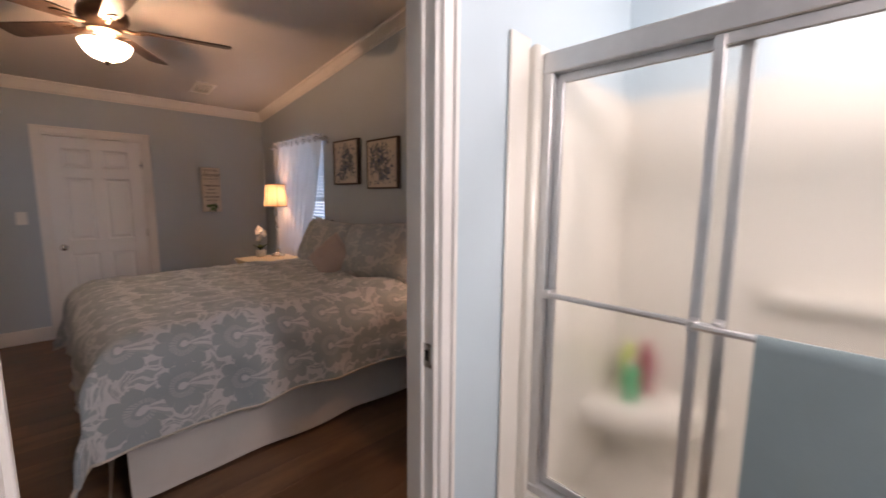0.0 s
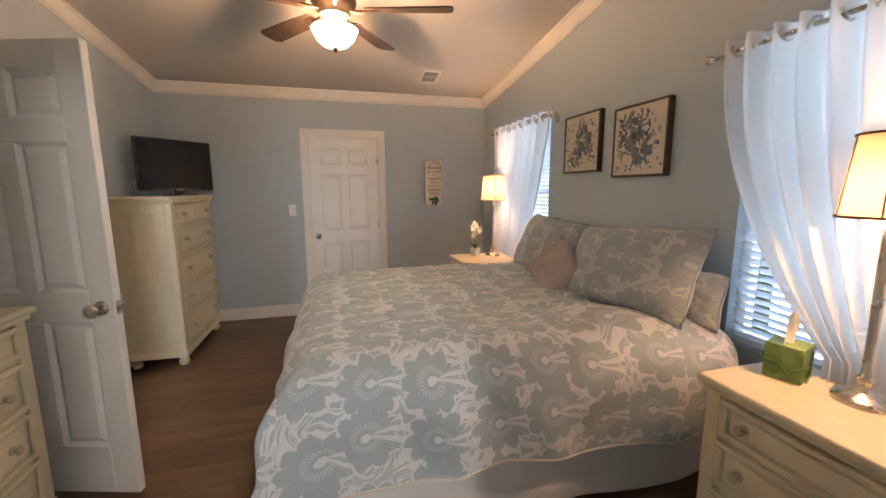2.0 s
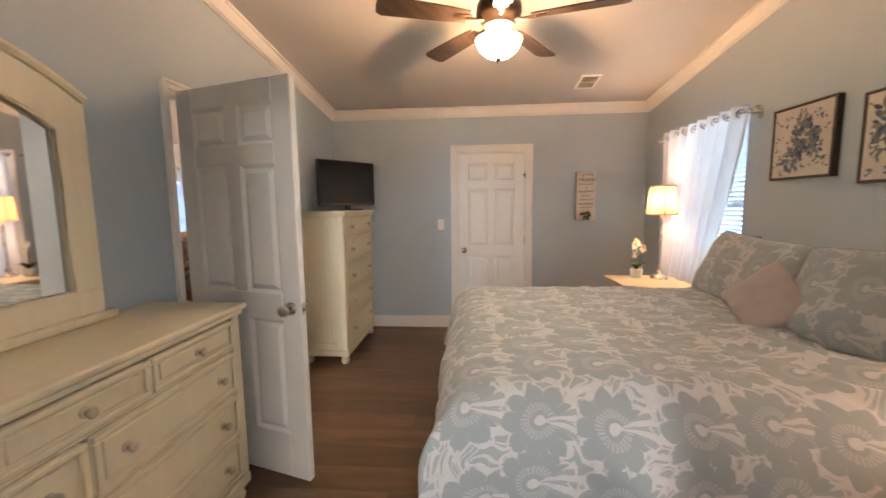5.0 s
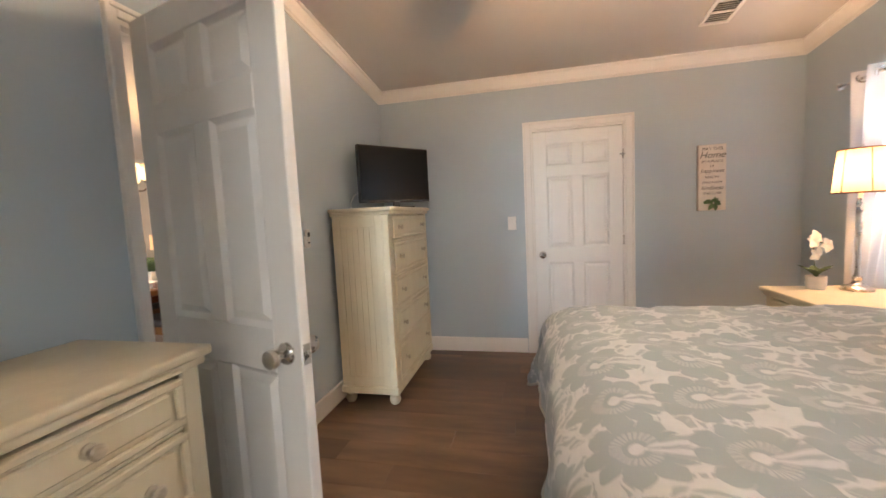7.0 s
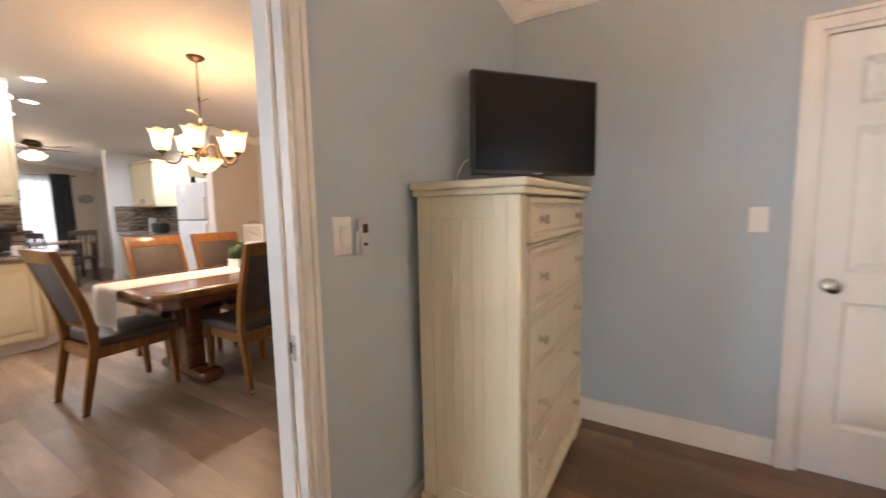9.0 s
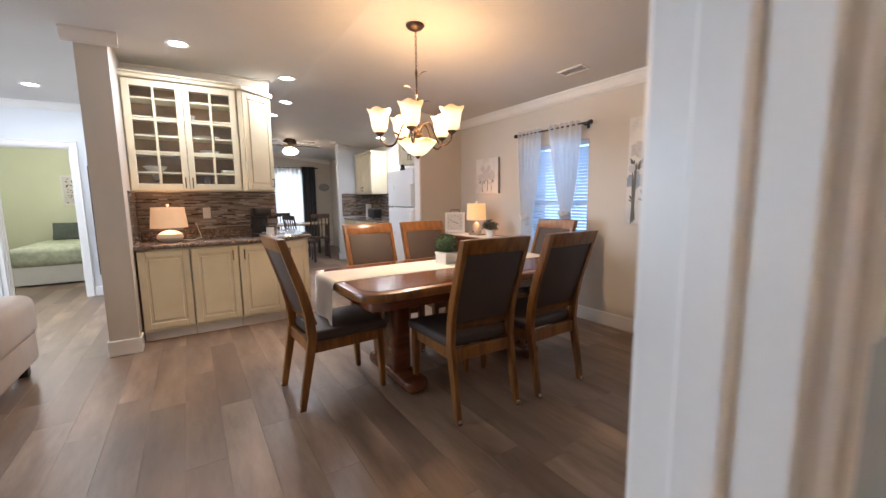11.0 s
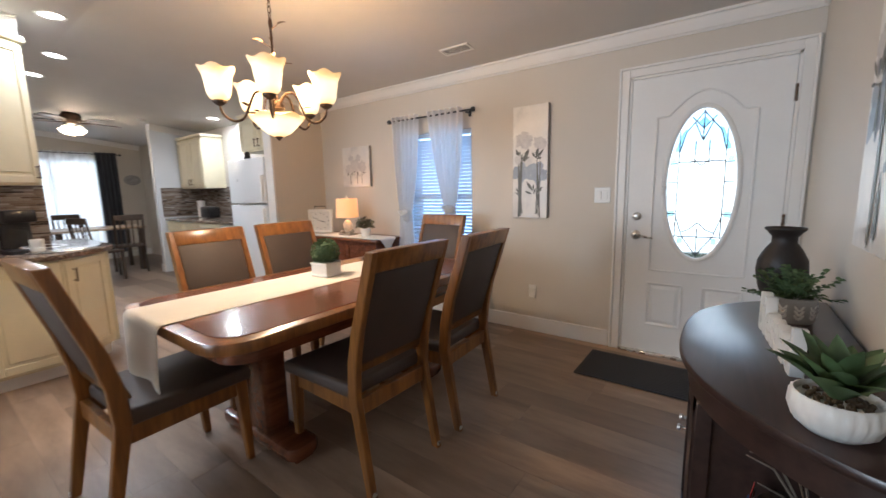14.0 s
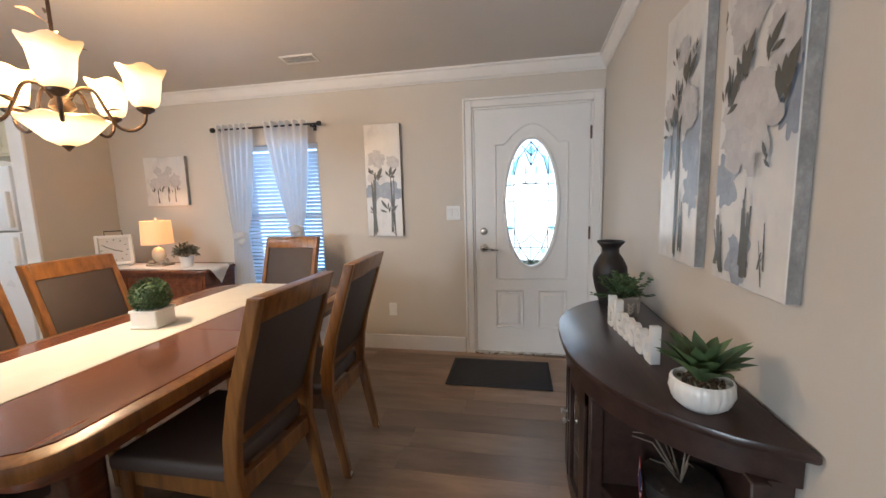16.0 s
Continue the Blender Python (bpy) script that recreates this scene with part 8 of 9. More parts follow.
def tiled(name, p, q, z0, z1, nrm, label):
    """A grout bed with single strips of stone and glass laid on it."""
    L = math.hypot(q[0] - p[0], q[1] - p[1])
    ux, uy = (q[0] - p[0]) / L, (q[1] - p[1]) / L
    F = Matrix(((ux, nrm[0], 0, p[0]), (uy, nrm[1], 0, p[1]), (0, 0, 1, 0), (0, 0, 0, 1)))
    base = setting(name, to(box((0, -0.002, z0), (L, 0.005, z1)), F), M_GROUT, label, "backsplash", 0)
    rnd = random.Random(int(L * 1000))
    vs, fs = [], []
    z = z0 + 0.001
    while z < z1 - 0.008:
        x = -rnd.random() * 0.08
        h = rnd.choice((0.011, 0.0155, 0.0155))
        while x < L:
            w = rnd.choice((0.045, 0.075, 0.11, 0.15))
            a, b = max(x + 0.0007, 0), min(x + w - 0.0007, L)
            x += w
            if b - a < 0.004:
                continue
            i = len(vs)
            t = 0.008 + 0.002 * rnd.random()
            vs += [F @ Vector(c) for c in ((a, 0.003, z), (b, 0.003, z), (b, 0.003, z + h), (a, 0.003, z + h), (a + 0.0006, t, z + 0.0006), (b - 0.0006, t, z + 0.0006), (b - 0.0006, t, z + h - 0.0006), (a + 0.0006, t, z + h - 0.0006))]
            fs += [(i + 4, i + 5, i + 6, i + 7), (i, i + 1, i + 5, i + 4), (i + 1, i + 2, i + 6, i + 5), (i + 2, i + 3, i + 7, i + 6), (i + 3, i, i + 4, i + 7)]
        z += h + 0.0014
    me = bpy.data.meshes.new("tile_strips")
    me.from_pydata(vs, [], fs)
    me.materials.append(M_MOSAIC)
    strips = new("tile_strips", me)
    strips.parent = base
    return tagged(strips, kind="stuff")


tiled("trim_backsplash_counter", (-5.88, 3.20), (-5.88, 4.50), 0.99, 1.385, (1, 0), "brown and grey strip mosaic backsplash")
tiled("trim_backsplash_pier", (-5.88, 3.20), (-5.32, 3.20), 0.895, 1.385, (0, 1), "brown and grey strip mosaic backsplash")
tiled("trim_backsplash_kitchen", (-9.24, 7.07), (-6.80, 7.07), 0.93, 1.42, (0, -1), "dark strip mosaic backsplash")
tiled("trim_backsplash_side", (-9.24, 6.42), (-9.24, 7.07), 0.93, 1.42, (1, 0), "dark strip mosaic backsplash")

upc = thing("glass_cabinet", (-5.56, 3.205, 1.385), 90, "cream wall cabinet with glazed mullion doors and shelves", "wall cabinet")
UW, UH, UD = 0.93, 1.02, 0.31
part("case", [box((0, 0.02, 0), (0.02, UD, UH)), box((UW - 0.02, 0.02, 0), (UW, UD, UH)), box((0.02, 0.02, 0), (UW - 0.02, UD, 0.02)), box((0.02, 0.02, UH - 0.02), (UW - 0.02, UD, UH))], M_CABINET, upc, "", 0)
part("back_panel", box((0.02, UD - 0.012, 0.02), (UW - 0.02, UD - 0.002, UH - 0.02)), wood("brown_cabinet_lining", (0.27, 0.185, 0.125), (0.37, 0.265, 0.185), 0.5, 2), upc, "brown wooden lining", 0)
part("cornice", [box((-0.012, -0.03, UH - 0.005), (UW + 0.012, UD, UH + 0.03), 0.008), box((-0.022, -0.045, UH + 0.028), (UW + 0.02, UD, UH + 0.05), 0.008)], M_CABINET, upc, "stepped cornice", 0)
for z in (0.17, 0.34, 0.51, 0.68, 0.85):
    part("shelf", box((0.02, 0.05, z), (UW - 0.02, UD - 0.012, z + 0.016)), M_CABINET, upc, "", 0)
for k in range(2):
    x0 = 0.01 + k * (UW - 0.02) / 2
    w = (UW - 0.02) / 2 - 0.004
    fr = [box((x0, 0, 0.01), (x0 + 0.055, 0.02, UH - 0.01), 0.003), box((x0 + w - 0.055, 0, 0.01), (x0 + w, 0.02, UH - 0.01), 0.003), box((x0 + 0.055, 0, 0.01), (x0 + w - 0.055, 0.02, 0.07), 0.003), box((x0 + 0.055, 0, UH - 0.07), (x0 + w - 0.055, 0.02, UH - 0.01), 0.003), box((x0 + w / 2 - 0.011, 0.002, 0.07), (x0 + w / 2 + 0.011, 0.018, UH - 0.07), 0.002)]
    for z in (0.07 + (UH - 0.14) / 3, 0.07 + 2 * (UH - 0.14) / 3):
        fr.append(box((x0 + 0.055, 0.003, z - 0.011), (x0 + w - 0.055, 0.017, z + 0.011), 0.002))
    d = part("glazed_door", fr, M_CABINET, upc, "cream mullion door", 0)
    gp = part("glass_pane", box((x0 + 0.05, 0.009, 0.065), (x0 + w - 0.05, 0.012, UH - 0.065)), M_GLASS, d, "clear glass", 0)
    gp.visible_shadow = False
    hx = x0 + w - 0.028 if k == 0 else x0 + 0.028
    part("handle", [tube([(hx, -0.026, 0.03), (hx, -0.026, 0.13)], 0.005, 8), tube([(hx, 0, 0.04), (hx, -0.026, 0.04)], 0.004, 6), tube([(hx, 0, 0.12), (hx, -0.026, 0.12)], 0.004, 6)], M_BRONZE, d, "dark bar handle")
acb = thing("angled_wall_cabinet", (-5.56, 4.14, 1.385), 0, "angled cream wall cabinet with a raised-panel door", "wall cabinet")
part("case", prism([(-0.004, 0.0), (-0.004, 0.03), (-0.24, 0.345), (-0.31, 0.345), (-0.31, 0.0)], 0, UH), M_CABINET, acb, "", 0)
part("cornice", prism([(0.03, 0.0), (0.03, 0.04), (-0.218, 0.375), (-0.31, 0.375), (-0.31, 0.0)], UH, UH + 0.05, 0.01), M_CABINET, acb, "stepped cornice", 0)
raised_front(0.378, UH - 0.03, pose(-0.008, 0.036, 0.015, 0, 0, 126.8), acb, handle=(0.338, 0.03, 0.10))

# dishes behind the glass
for nm, y, zi, prof, lab in (("glass_jar", 3.48, 4, [(0.0, 0), (0.03, 0), (0.035, 0.05), (0.02, 0.08), (0.024, 0.10)], "small glass jar on the cabinet shelf"), ("dinner_plate", 3.85, 3, [(0.0, 0.0), (0.07, 0.0), (0.12, 0.018), (0.122, 0.02), (0.0, 0.008)], "white dinner plate on the cabinet shelf"),
                             ("serving_bowl", 3.87, 2, [(0.0, 0), (0.04, 0), (0.09, 0.05), (0.087, 0.052), (0.0, 0.01)], "white serving bowl on the cabinet shelf"), ("wine_glass", 3.40, 0, [(0.03, 0), (0.03, 0.003), (0.004, 0.008), (0.004, 0.07), (0.03, 0.10), (0.032, 0.14)], "clear wine glass in the cabinet"),
                             ("drinking_glass", 3.83, 0, [(0.0, 0), (0.032, 0), (0.038, 0.11), (0.034, 0.11), (0.0, 0.006)], "clear drinking glass in the cabinet"), ("teacup", 3.72, 4, [(0.0, 0), (0.03, 0), (0.045, 0.05), (0.042, 0.05), (0.0, 0.008)], "blue and white teacup on the cabinet shelf"),
                             ("serving_bowl", 3.40, 1, [(0.0, 0), (0.05, 0), (0.10, 0.05), (0.097, 0.052), (0.0, 0.01)], "pale serving bowl on the cabinet shelf"), ("saucer_stack", 4.02, 1, [(0.0, 0), (0.06, 0), (0.075, 0.03), (0.0, 0.034)], "stack of white saucers on the cabinet shelf")):
    zz = 1.385 + (0.02 if zi == 0 else 0.17 * zi + 0.016)
    part_mat = M_GLASS if "glass" in nm else M_CERAMIC
    o = part(nm, lathe(prof, 20), part_mat, None, "")
    o.matrix_basis = pose(-5.70, y, zz)
    tagged(o, lab, "dish")

cl = thing("table_lamp", (-5.55, 3.47, 0.896), 0, "white pebble table lamp with a lit linen shade", "table lamp")
part("base", lathe([(0.0, 0), (0.05, 0), (0.09, 0.015), (0.11, 0.045), (0.10, 0.08), (0.06, 0.105), (0.02, 0.115), (0.0, 0.116)], 30), M_CERAMIC, cl, "rounded white ceramic base")
part("stem", tube([(0, 0, 0.11), (0, 0, 0.36)], 0.006), M_STEEL, cl)
part("shade", lathe([(0.155, 0.14), (0.135, 0.335)], 30, False), glow("lit_linen_shade", (1.0, 0.52, 0.23), 0.40, (0.45, 0.33, 0.22)), cl, "glowing linen drum shade")
part("finial", [ball(0.014, (0, 0, 0.355)), tube([(-0.136, 0, 0.325), (0.136, 0, 0.325)], 0.002, 5)], M_CERAMIC, cl)
part("cord", tube([(0.03, 0.09, 0.02), (0.0, 0.18, 0.01), (-0.12, 0.26, 0.02), (-0.27, 0.22, 0.17)], 0.003, 6), M_WHITEP, cl, "white cord")
ow = thing("wall_outlet", (-5.872, 3.80, 1.16), 90, "white outlet in the mosaic backsplash", "outlet")
part("plate", box((-0.036, -0.012, -0.058), (0.036, -0.001, 0.058), 0.003), M_WHITEP, ow)
for z in (-0.02, 0.02):
    part("socket", box((-0.016, -0.0145, z - 0.013), (0.016, -0.010, z + 0.013), 0.003), M_WHITEP, ow)
cof = thing("coffee_maker", (-5.68, 4.30, 0.896), 100, "black coffee maker on the granite counter", "coffee maker")
part("base", box((-0.085, -0.11, 0), (0.085, 0.09, 0.03), 0.006), M_BLACK, cof)
part("column", box((-0.085, 0.03, 0.03), (0.085, 0.09, 0.30), 0.008), M_BLACK, cof)
part("brew_head", box((-0.085, -0.10, 0.22), (0.085, 0.09, 0.31), 0.012, 2), M_BLACK, cof)
part("carafe", lathe([(0.0, 0.032), (0.055, 0.032), (0.065, 0.08), (0.055, 0.14), (0.04, 0.17), (0.044, 0.19)], 22), M_GLASS, cof, "glass carafe")
tray = thing("serving_tray", (-5.55, 4.40, 0.896), 20, "oval white metal tray with low rail", "tray")
part("tray_base", to(lathe([(0.0, 0), (0.14, 0), (0.15, 0.006), (0.0, 0.006)], 30), Matrix.Diagonal((1, 0.7, 1, 1))), M_STEEL, tray)
part("rail", tube([(0.15 * math.cos(a), 0.105 * math.sin(a), 0.045) for a in [2 * math.pi * k / 30 for k in range(31)]], 0.003, 6), M_WHITEP, tray)
mug = thing("mug", (-5.56, 4.37, 0.903), 0, "white mug standing on the tray", "mug")
part("mug_body", lathe([(0.0, 0), (0.035, 0), (0.04, 0.01), (0.04, 0.09), (0.036, 0.09), (0.034, 0.012), (0.0, 0.01)], 22), M_CERAMIC, mug)
part("handle", tube([(0.04, 0, 0.07), (0.065, 0, 0.065), (0.065, 0, 0.03), (0.04, 0, 0.022)], 0.005, 8), M_CERAMIC, mug)

for cx, cy in CANS:
    dl = thing("downlight", (cx, cy, great_ceiling(cy)), 0, "round white recessed ceiling downlight, lit", "downlight", "kitchen downlights")
    dl.matrix_basis = pose(cx, cy, great_ceiling(cy), -6.28 if cy > RIDGE else 1.15)
    part("trim_ring", lathe([(0.068, -0.004), (0.09, -0.008), (0.094, 0.0), (0.068, 0.002)], 30, False), M_WHITEP, dl)
    part("lens", lathe([(0.0, -0.0015), (0.069, -0.0015), (0.069, 0.001), (0.0, 0.001)], 30), M_CAN, dl, "glowing lens")

fr = thing("refrigerator", (-5.915, 7.03, 0), 0, "tall white top-freezer refrigerator beside the wall", "refrigerator")
part("cabinet", box((-0.84, -0.60, 0.03), (0, 0, 1.71), 0.008), M_FRIDGE, fr, "", 0)
part("freezer_door", box((-0.84, -0.68, 1.17), (0, -0.606, 1.71), 0.012, 2), M_FRIDGE, fr)
part("fridge_door", box((-0.84, -0.68, 0.08), (0, -0.606, 1.155), 0.012, 2), M_FRIDGE, fr)
for z0, z1 in ((1.20, 1.50), (0.75, 1.12)):
    part("handle", box((-0.05, -0.715, z0), (-0.02, -0.675, z1), 0.008, 2), M_WHITEP, fr, "white moulded handle")
part("grille", box((-0.82, -0.62, 0.0), (-0.02, -0.60, 0.08), 0.003), M_BLACK, fr)
of = thing("over_fridge_cabinet", (-5.90, 7.065, 1.82), 0, "cream wall cabinet above the refrigerator", "wall cabinet")
part("case", box((-0.86, -0.50, 0), (0, 0, 0.42), 0.003), M_CABINET, of, "", 0)
part("cornice", box((-0.88, -0.54, 0.42), (0.0, 0, 0.47), 0.01), M_CABINET, of, "", 0)
for k in range(2):
    raised_front(0.42, 0.38, Matrix.Translation((-0.855 + 0.43 * k, -0.50, 0.02)), of, handle=(0.385 if k == 0 else 0.035, 0.03, 0.10))
cat = thing("black_figurine", (-6.62, 6.55, 1.711), 0, "small black figurine on top of the refrigerator", "figurine")
part("figure", lathe([(0.0, 0), (0.04, 0), (0.045, 0.03), (0.03, 0.07), (0.035, 0.09), (0.02, 0.115), (0.0, 0.12)], 16), M_BLACK, cat)
kw = thing("wall_cabinet", (-8.32, 7.065, 1.40), 0, "cream kitchen wall cabinet", "wall cabinet")
part("case", box((-0.90, -0.32, 0), (0, 0, 0.80), 0.003), M_CABINET, kw, "", 0)
part("cornice", box((-0.90, -0.36, 0.80), (0.03, 0, 0.85), 0.012), M_CABINET, kw, "", 0)
for k in range(2):
    raised_front(0.44, 0.76, Matrix.Translation((-0.895 + 0.45 * k, -0.32, 0.02)), kw, handle=(0.40 if k == 0 else 0.04, 0.03, 0.10))
for k in range(4):
    kb = thing("base_cabinet", (-9.23 + 0.60 * k, 6.47, 0), 0, "cream kitchen base cabinet with a drawer", "base cabinet", "kitchen base cabinets")
    part("body", box((0, 0.002, 0.10), (0.597, 0.58, 0.87), 0.002), M_CABINET, kb, "", 0)
    part("toe_kick", box((0, 0.06, 0), (0.597, 0.08, 0.10)), M_TRIM, kb, "", 0)
    raised_front(0.57, 0.16, Matrix.Translation((0.014, 0.002, 0.69)), kb, "drawer", None)
    raised_front(0.57, 0.55, Matrix.Translation((0.014, 0.002, 0.125)), kb, handle=(0.53, 0.42, 0.10))
kc = thing("granite_counter", (-9.235, 6.44, 0.872), 0, "dark granite kitchen countertop", "countertop")
part("slab", box((0, 0, 0), (2.42, 0.62, 0.04), 0.006), M_GRANITE, kc)
tst = thing("toaster", (-8.35, 6.78, 0.913), 0, "black toaster on the kitchen counter", "toaster")
part("shell", box((-0.16, -0.09, 0.01), (0.16, 0.09, 0.19), 0.03, 3), M_BLACK, tst)
part("slot", box((-0.12, -0.02, 0.188), (0.12, 0.02, 0.192)), M_STEEL, tst)
pt = thing("paper_towel_roll", (-8.82, 6.85, 0.913), 0, "white paper towel roll on a holder", "paper towel")
part("roll", lathe([(0.02, 0.012), (0.06, 0.012), (0.06, 0.28), (0.02, 0.28)], 24), M_CERAMIC, pt)
part("holder", [lathe([(0.0, 0), (0.07, 0), (0.07, 0.01), (0.0, 0.01)], 24), tube([(0, 0, 0.01), (0, 0, 0.31)], 0.006)], M_STEEL, pt)
sd = thing("smoke_detector", (-9.0, 6.2, great_ceiling(6.2)), 0, "round white smoke detector on the ceiling", "smoke detector")
part("cover", lathe([(0.0, -0.035), (0.05, -0.033), (0.06, -0.01), (0.062, 0.004), (0.0, 0.004)], 20), M_WHITEP, sd)


# ---- breakfast nook ----
def nook_chair():
    c = thing("nook_chair", (0, 0, 0), 0, "dark wooden slat-back chair in the breakfast nook", "chair", "chairs round the nook table")
    part("seat", box((-0.21, -0.20, 0.44), (0.21, 0.21, 0.475), 0.012, 2), M_DARKWOOD, c)
    for s in (-1, 1):
        part("back_post", tube([(s * 0.19, -0.22, 0), (s * 0.19, -0.19, 0.45), (s * 0.19, -0.27, 0.98)], 0.017, 8), M_DARKWOOD, c)
        part("front_leg", box((s * 0.18 - 0.018, 0.165, 0), (s * 0.18 + 0.018, 0.20, 0.44), 0.004), M_DARKWOOD, c)
    part("top_rail", box((-0.20, -0.285, 0.90), (0.20, -0.255, 0.99), 0.008), M_DARKWOOD, c)
    for k in range(4):
        part("slat", tube([(-0.12 + 0.08 * k, -0.20, 0.46), (-0.12 + 0.08 * k, -0.265, 0.92)], 0.010, 6), M_DARKWOOD, c)
    return c


nc = nook_chair()
nc.matrix_basis = pose(-9.85, 6.05, 0, 0, 0, 85)
for x, y, a in ((-9.3, 5.55, 20), (-10.95, 5.6, -80), (-10.2, 4.9, 5)):
    copy_thing(nc, pose(x, y, 0, 0, 0, a))
nt_ = thing("nook_table", (-10.3, 5.75, 0), 0, "dark breakfast table with a pale top", "table")
part("tabletop", prism(corner_poly(0.42, 0.62, 0.08), 0.735, 0.77, 0.008), wood("pale_table_top", (0.32, 0.22, 0.14), (0.5, 0.38, 0.26)), nt_, "pale wooden top")
for sx in (-1, 1):
    for sy in (-1, 1):
        part("leg", box((sx * 0.34 - 0.03, sy * 0.52 - 0.03, 0), (sx * 0.34 + 0.03, sy * 0.52 + 0.03, 0.74), 0.006), M_DARKWOOD, nt_)
M_NAVY = cloth("dark_navy_drape", (0.035, 0.042, 0.058), weave=200)
W_IN = Matrix(((0, 1, 0, 0), (1, 0, 0, 0), (0, 0, 1, 0), (0, 0, 0, 1)))
curtain("curtain", Matrix.Translation((-11.93, 6.26, 2.14)) @ W_IN, 0.36, 2.06, "dark navy curtain beside the nook window", lambda v: (0.0, 0.34), 0, 5, 0.03, M_NAVY)
curtain("curtain", Matrix.Translation((-11.95, 4.75, 2.14)) @ W_IN, 1.5, 2.06, "sheer white curtain across the nook window", lambda v: (0.0, 1.50), 0, 14, 0.025)
curtain("curtain", Matrix.Translation((-11.25, 6.99, 2.20)) @ Matrix.Diagonal((1, -1, 1, 1)), 0.3, 2.12, "dark navy curtain on the nook's side wall", lambda v: (0.0, 0.30), 0, 4, 0.03, M_NAVY)
rod("curtain_rod", Matrix.Translation((-11.94, 4.70, 2.15)) @ W_IN, 1.95, M_BLACK, "dark curtain rod over the nook window")
pq = thing("wall_plaque", (-12.045, 6.86, 1.64), 90, "small round grey wall plaque in the nook", "wall plaque")
part("disc", to(lathe([(0.0, 0), (0.15, 0), (0.15, 0.012), (0.0, 0.018)], 28), pose(0, 0, 0, 90) @ Matrix.Diagonal((1.0, 0.72, 1, 1))), plain("grey_plaque", (0.34, 0.33, 0.32), 0.7, vary=0.25, scale=20), pq)
ceiling_fan((-9.6, 5.50, 2.20), great_ceiling(5.5) - 2.20 + 0.004, 1.0, "dark ceiling fan with three lit glass shades", "shades", 30)

# ---- hall, sofa and green bedroom ----
sofa = thing("sofa", (-4.62, 1.65, 0), 0, "beige upholstered sofa with rolled back", "sofa")
M_SOFA = cloth("beige_upholstery", (0.52, 0.43, 0.35), weave=160)
part("base", box((-0.42, -0.95, 0.10), (0.42, 0.95, 0.42), 0.05, 3), M_SOFA, sofa)
part("backrest", box((0.18, -0.95, 0.40), (0.44, 0.95, 0.80), 0.09, 4), M_SOFA, sofa)
for s in (-1, 1):
    part("arm", box((-0.42, s * 0.86 - 0.11, 0.30), (0.40, s * 0.86 + 0.11, 0.62), 0.08, 4), M_SOFA, sofa)
    part("seat_cushion", box((-0.40, s * 0.38 - 0.36, 0.40), (0.20, s * 0.38 + 0.36, 0.54), 0.05, 3), M_SOFA, sofa)
    part("back_cushion", box((-0.02, s * 0.40 - 0.38, 0.50), (0.26, s * 0.40 + 0.38, 0.90), 0.10, 4), M_SOFA, sofa)
    for x in (-0.36, 0.36):
        part("foot", box((x - 0.03, s * 0.86 - 0.03, 0), (x + 0.03, s * 0.86 + 0.03, 0.11), 0.004), M_BLACK, sofa)
hm = thing("leaning_mirror", (-8.04, 2.74, 0.30), 90, "tall mirror in a dark frame on the hall wall", "mirror")
part("frame", [box((-0.20, -0.035, 0), (-0.15, 0, 1.48), 0.004), box((0.15, -0.035, 0), (0.20, 0, 1.48), 0.004), box((-0.15, -0.035, 0), (0.15, 0, 0.05), 0.004), box((-0.15, -0.035, 1.43), (0.15, 0, 1.48), 0.004)], M_DARKWOOD, hm, "", 0)
part("mirror_glass", box((-0.15, -0.02, 0.05), (0.15, -0.004, 1.43)), M_MIRROR, hm, "silvered glass", 0)
gb = thing("bed", (-10.35, 2.0, 0), 0, "bed with pale green floral cover and white skirt", "bed")
M_GREENBED = flower_cloth("green_floral_cover", (0.60, 0.62, 0.50), (0.36, 0.42, 0.30), 4)
part("mattress", box((-1.0, -0.75, 0.30), (0.95, 0.72, 0.60), 0.08, 3), plain("green_cover", (0.50, 0.54, 0.40), 0.9, vary=0.3, scale=9), gb, "pale green floral cover")
part("bed_skirt", box((-0.98, -0.70, 0.02), (0.90, 0.70, 0.32), 0.01), M_TRIM, gb, "white skirt")
for y, c, lab in ((1.68, (0.10, 0.115, 0.10), "dark green bed pillow"), (2.25, (0.09, 0.10, 0.09), "dark green bed pillow"), (2.55, (0.55, 0.54, 0.42), "pale floral bed pillow")):
    cushion("pillow", (-11.1, y, 0.60), (-22, 0, 90), 0.46, 0.34, 0.14, plain("pillow_cloth", c, 0.9, vary=0.2, scale=12), lab, seed=y)
framed("picture", pose(-11.498, 1.95, 1.25, 0, 0, 90), 0.72, 0.58, [(0.3, 0.65, 0.2, 14), (0.55, 0.7, 0.22, 14), (0.75, 0.6, 0.18, 10), (0.5, 0.35, 0.15, 8)], 15, "grey floral picture in a pale frame", M_TRIM, M_STEMS, M_WASH, 0.03)


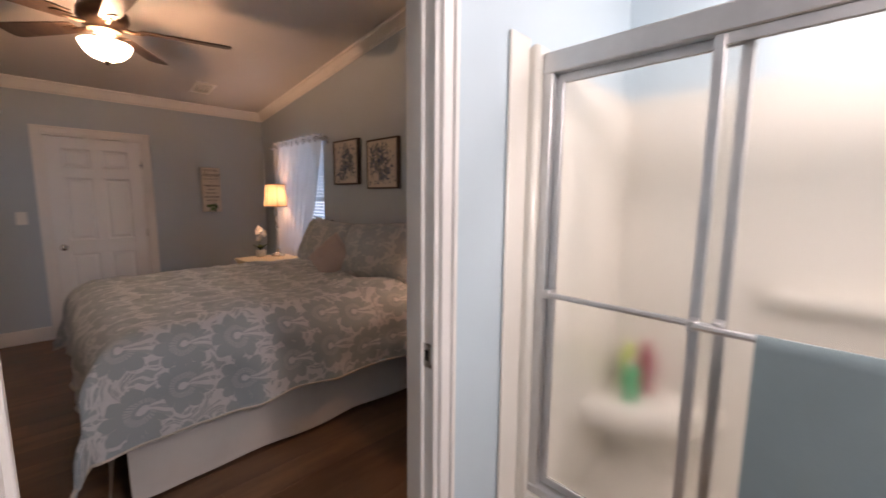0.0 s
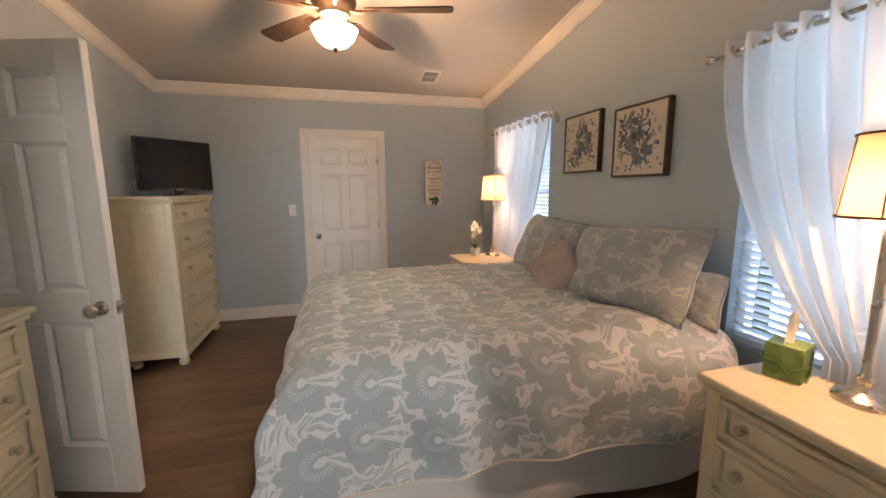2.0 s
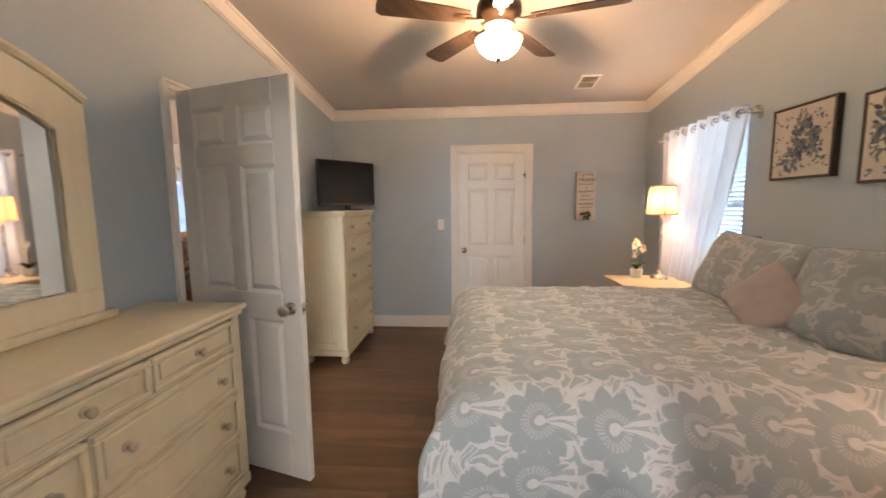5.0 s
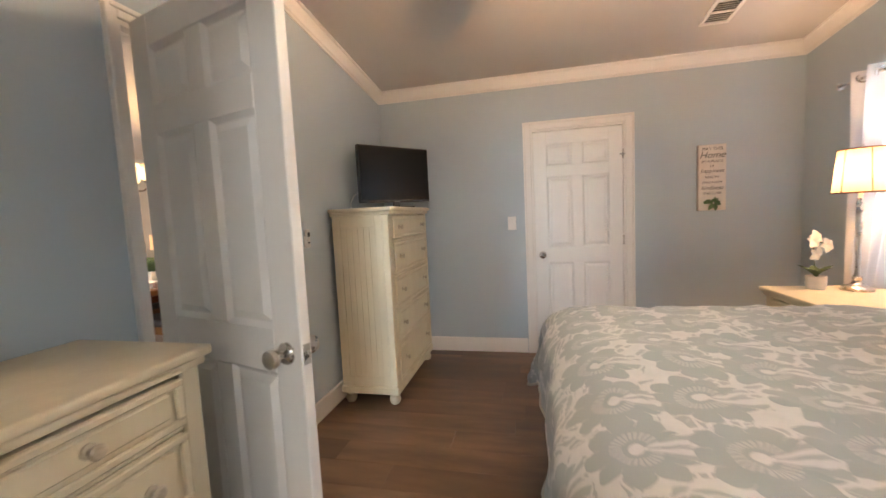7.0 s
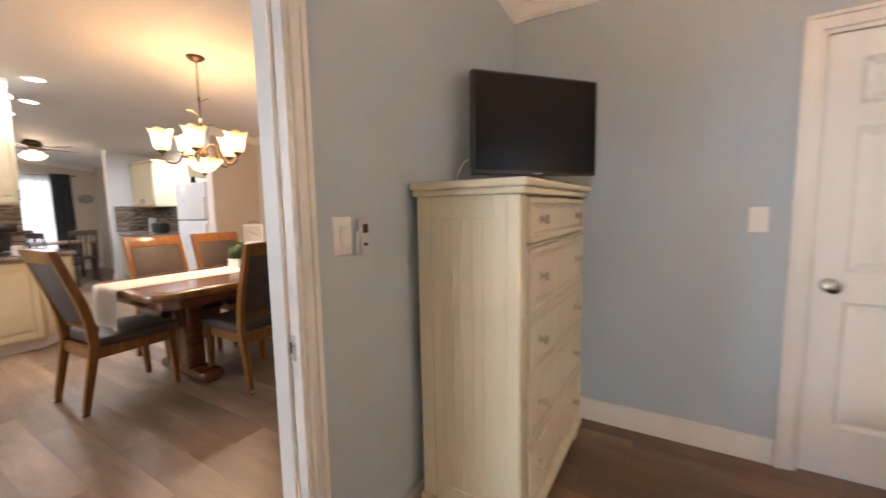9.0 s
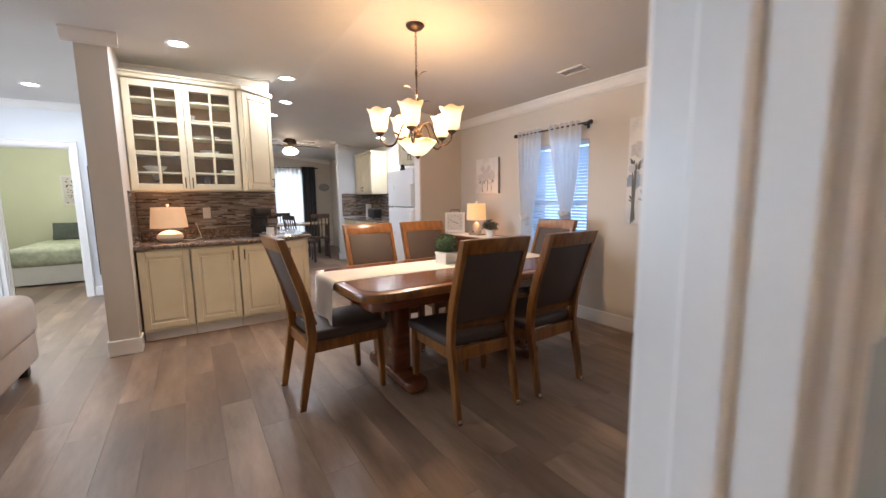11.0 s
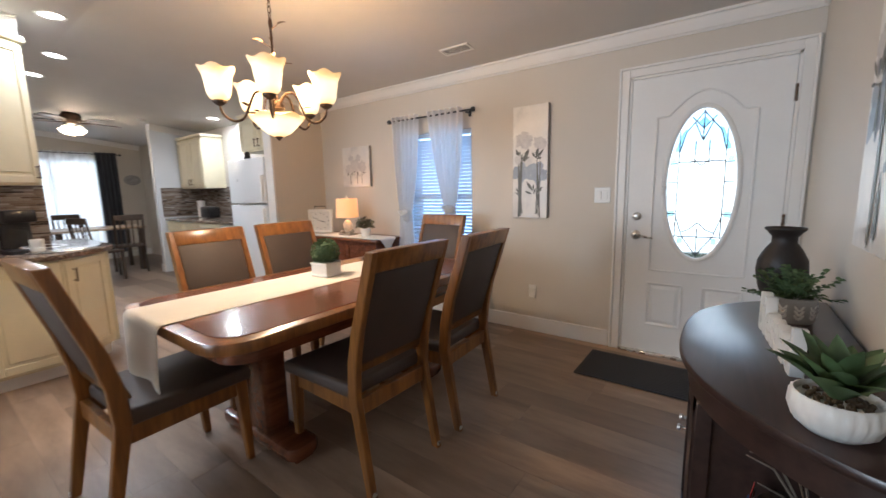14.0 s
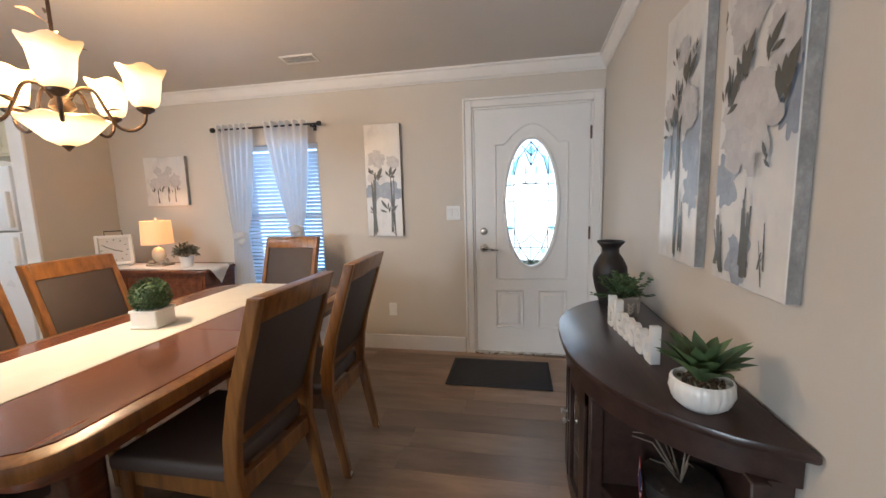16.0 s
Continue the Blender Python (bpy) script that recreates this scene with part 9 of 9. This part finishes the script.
# ---- floors: base sheet and single boards ----
def plank_floor(name, x0, x1, y0, y1, mat, label, seed, near):
    base = setting(name, box((x0, y0, -0.06), (x1, y1, -0.004)), M_GAP, label, "floor", 0)
    rnd = random.Random(seed)
    W, L = 0.182, 1.22
    cache, rest, far = {}, [], []
    y, count = y0, 0
    while y < y1 - 0.01:
        w = min(W, y1 - y)
        x = x0 - rnd.random() * L
        while x < x1 - 0.005:
            a, b = max(x, x0), min(x + L, x1)
            x += L
            if b - a < 0.02:
                continue
            key = (round(b - a, 2), round(w, 3))
            if near(a, b, y) and count < 290:
                count += 1
                m = Matrix.Translation(((a + b) / 2, y + w / 2, 0))
                if key not in cache:
                    cache[key] = part("plank", box((-(b - a) / 2 + 0.0003, -w / 2 + 0.0003, -0.005), ((b - a) / 2 - 0.0003, w / 2 - 0.0003, 0.0), 0.0007), mat, base, "", 0)
                    cache[key].matrix_local = m
                else:
                    again(cache[key], "plank", base, m)
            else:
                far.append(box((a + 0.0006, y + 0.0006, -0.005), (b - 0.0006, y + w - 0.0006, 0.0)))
        y += w
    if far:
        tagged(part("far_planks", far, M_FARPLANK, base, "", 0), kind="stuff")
    return base


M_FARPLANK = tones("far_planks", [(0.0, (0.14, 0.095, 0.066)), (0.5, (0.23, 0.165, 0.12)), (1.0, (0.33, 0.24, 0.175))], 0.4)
plank_floor("floor_bedroom", -1.06, 2.52, 1.16, 5.76, M_FLOOR, "warm brown wood plank floor of the bedroom", 1, lambda a, b, y: True)
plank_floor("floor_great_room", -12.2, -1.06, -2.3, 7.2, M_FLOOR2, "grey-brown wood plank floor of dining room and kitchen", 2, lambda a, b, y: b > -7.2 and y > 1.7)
plank_floor("floor_bath", -1.06, 2.52, -1.6, 1.16, M_FLOOR2, "grey-brown plank floor of the bathroom", 3, lambda a, b, y: True)
setting("ground", box((-40, -40, -0.4), (40, 40, -0.3)), plain("grass_ground", (0.08, 0.11, 0.04), 0.95, vary=0.3, scale=3), "green lawn outside", "ground", 0)
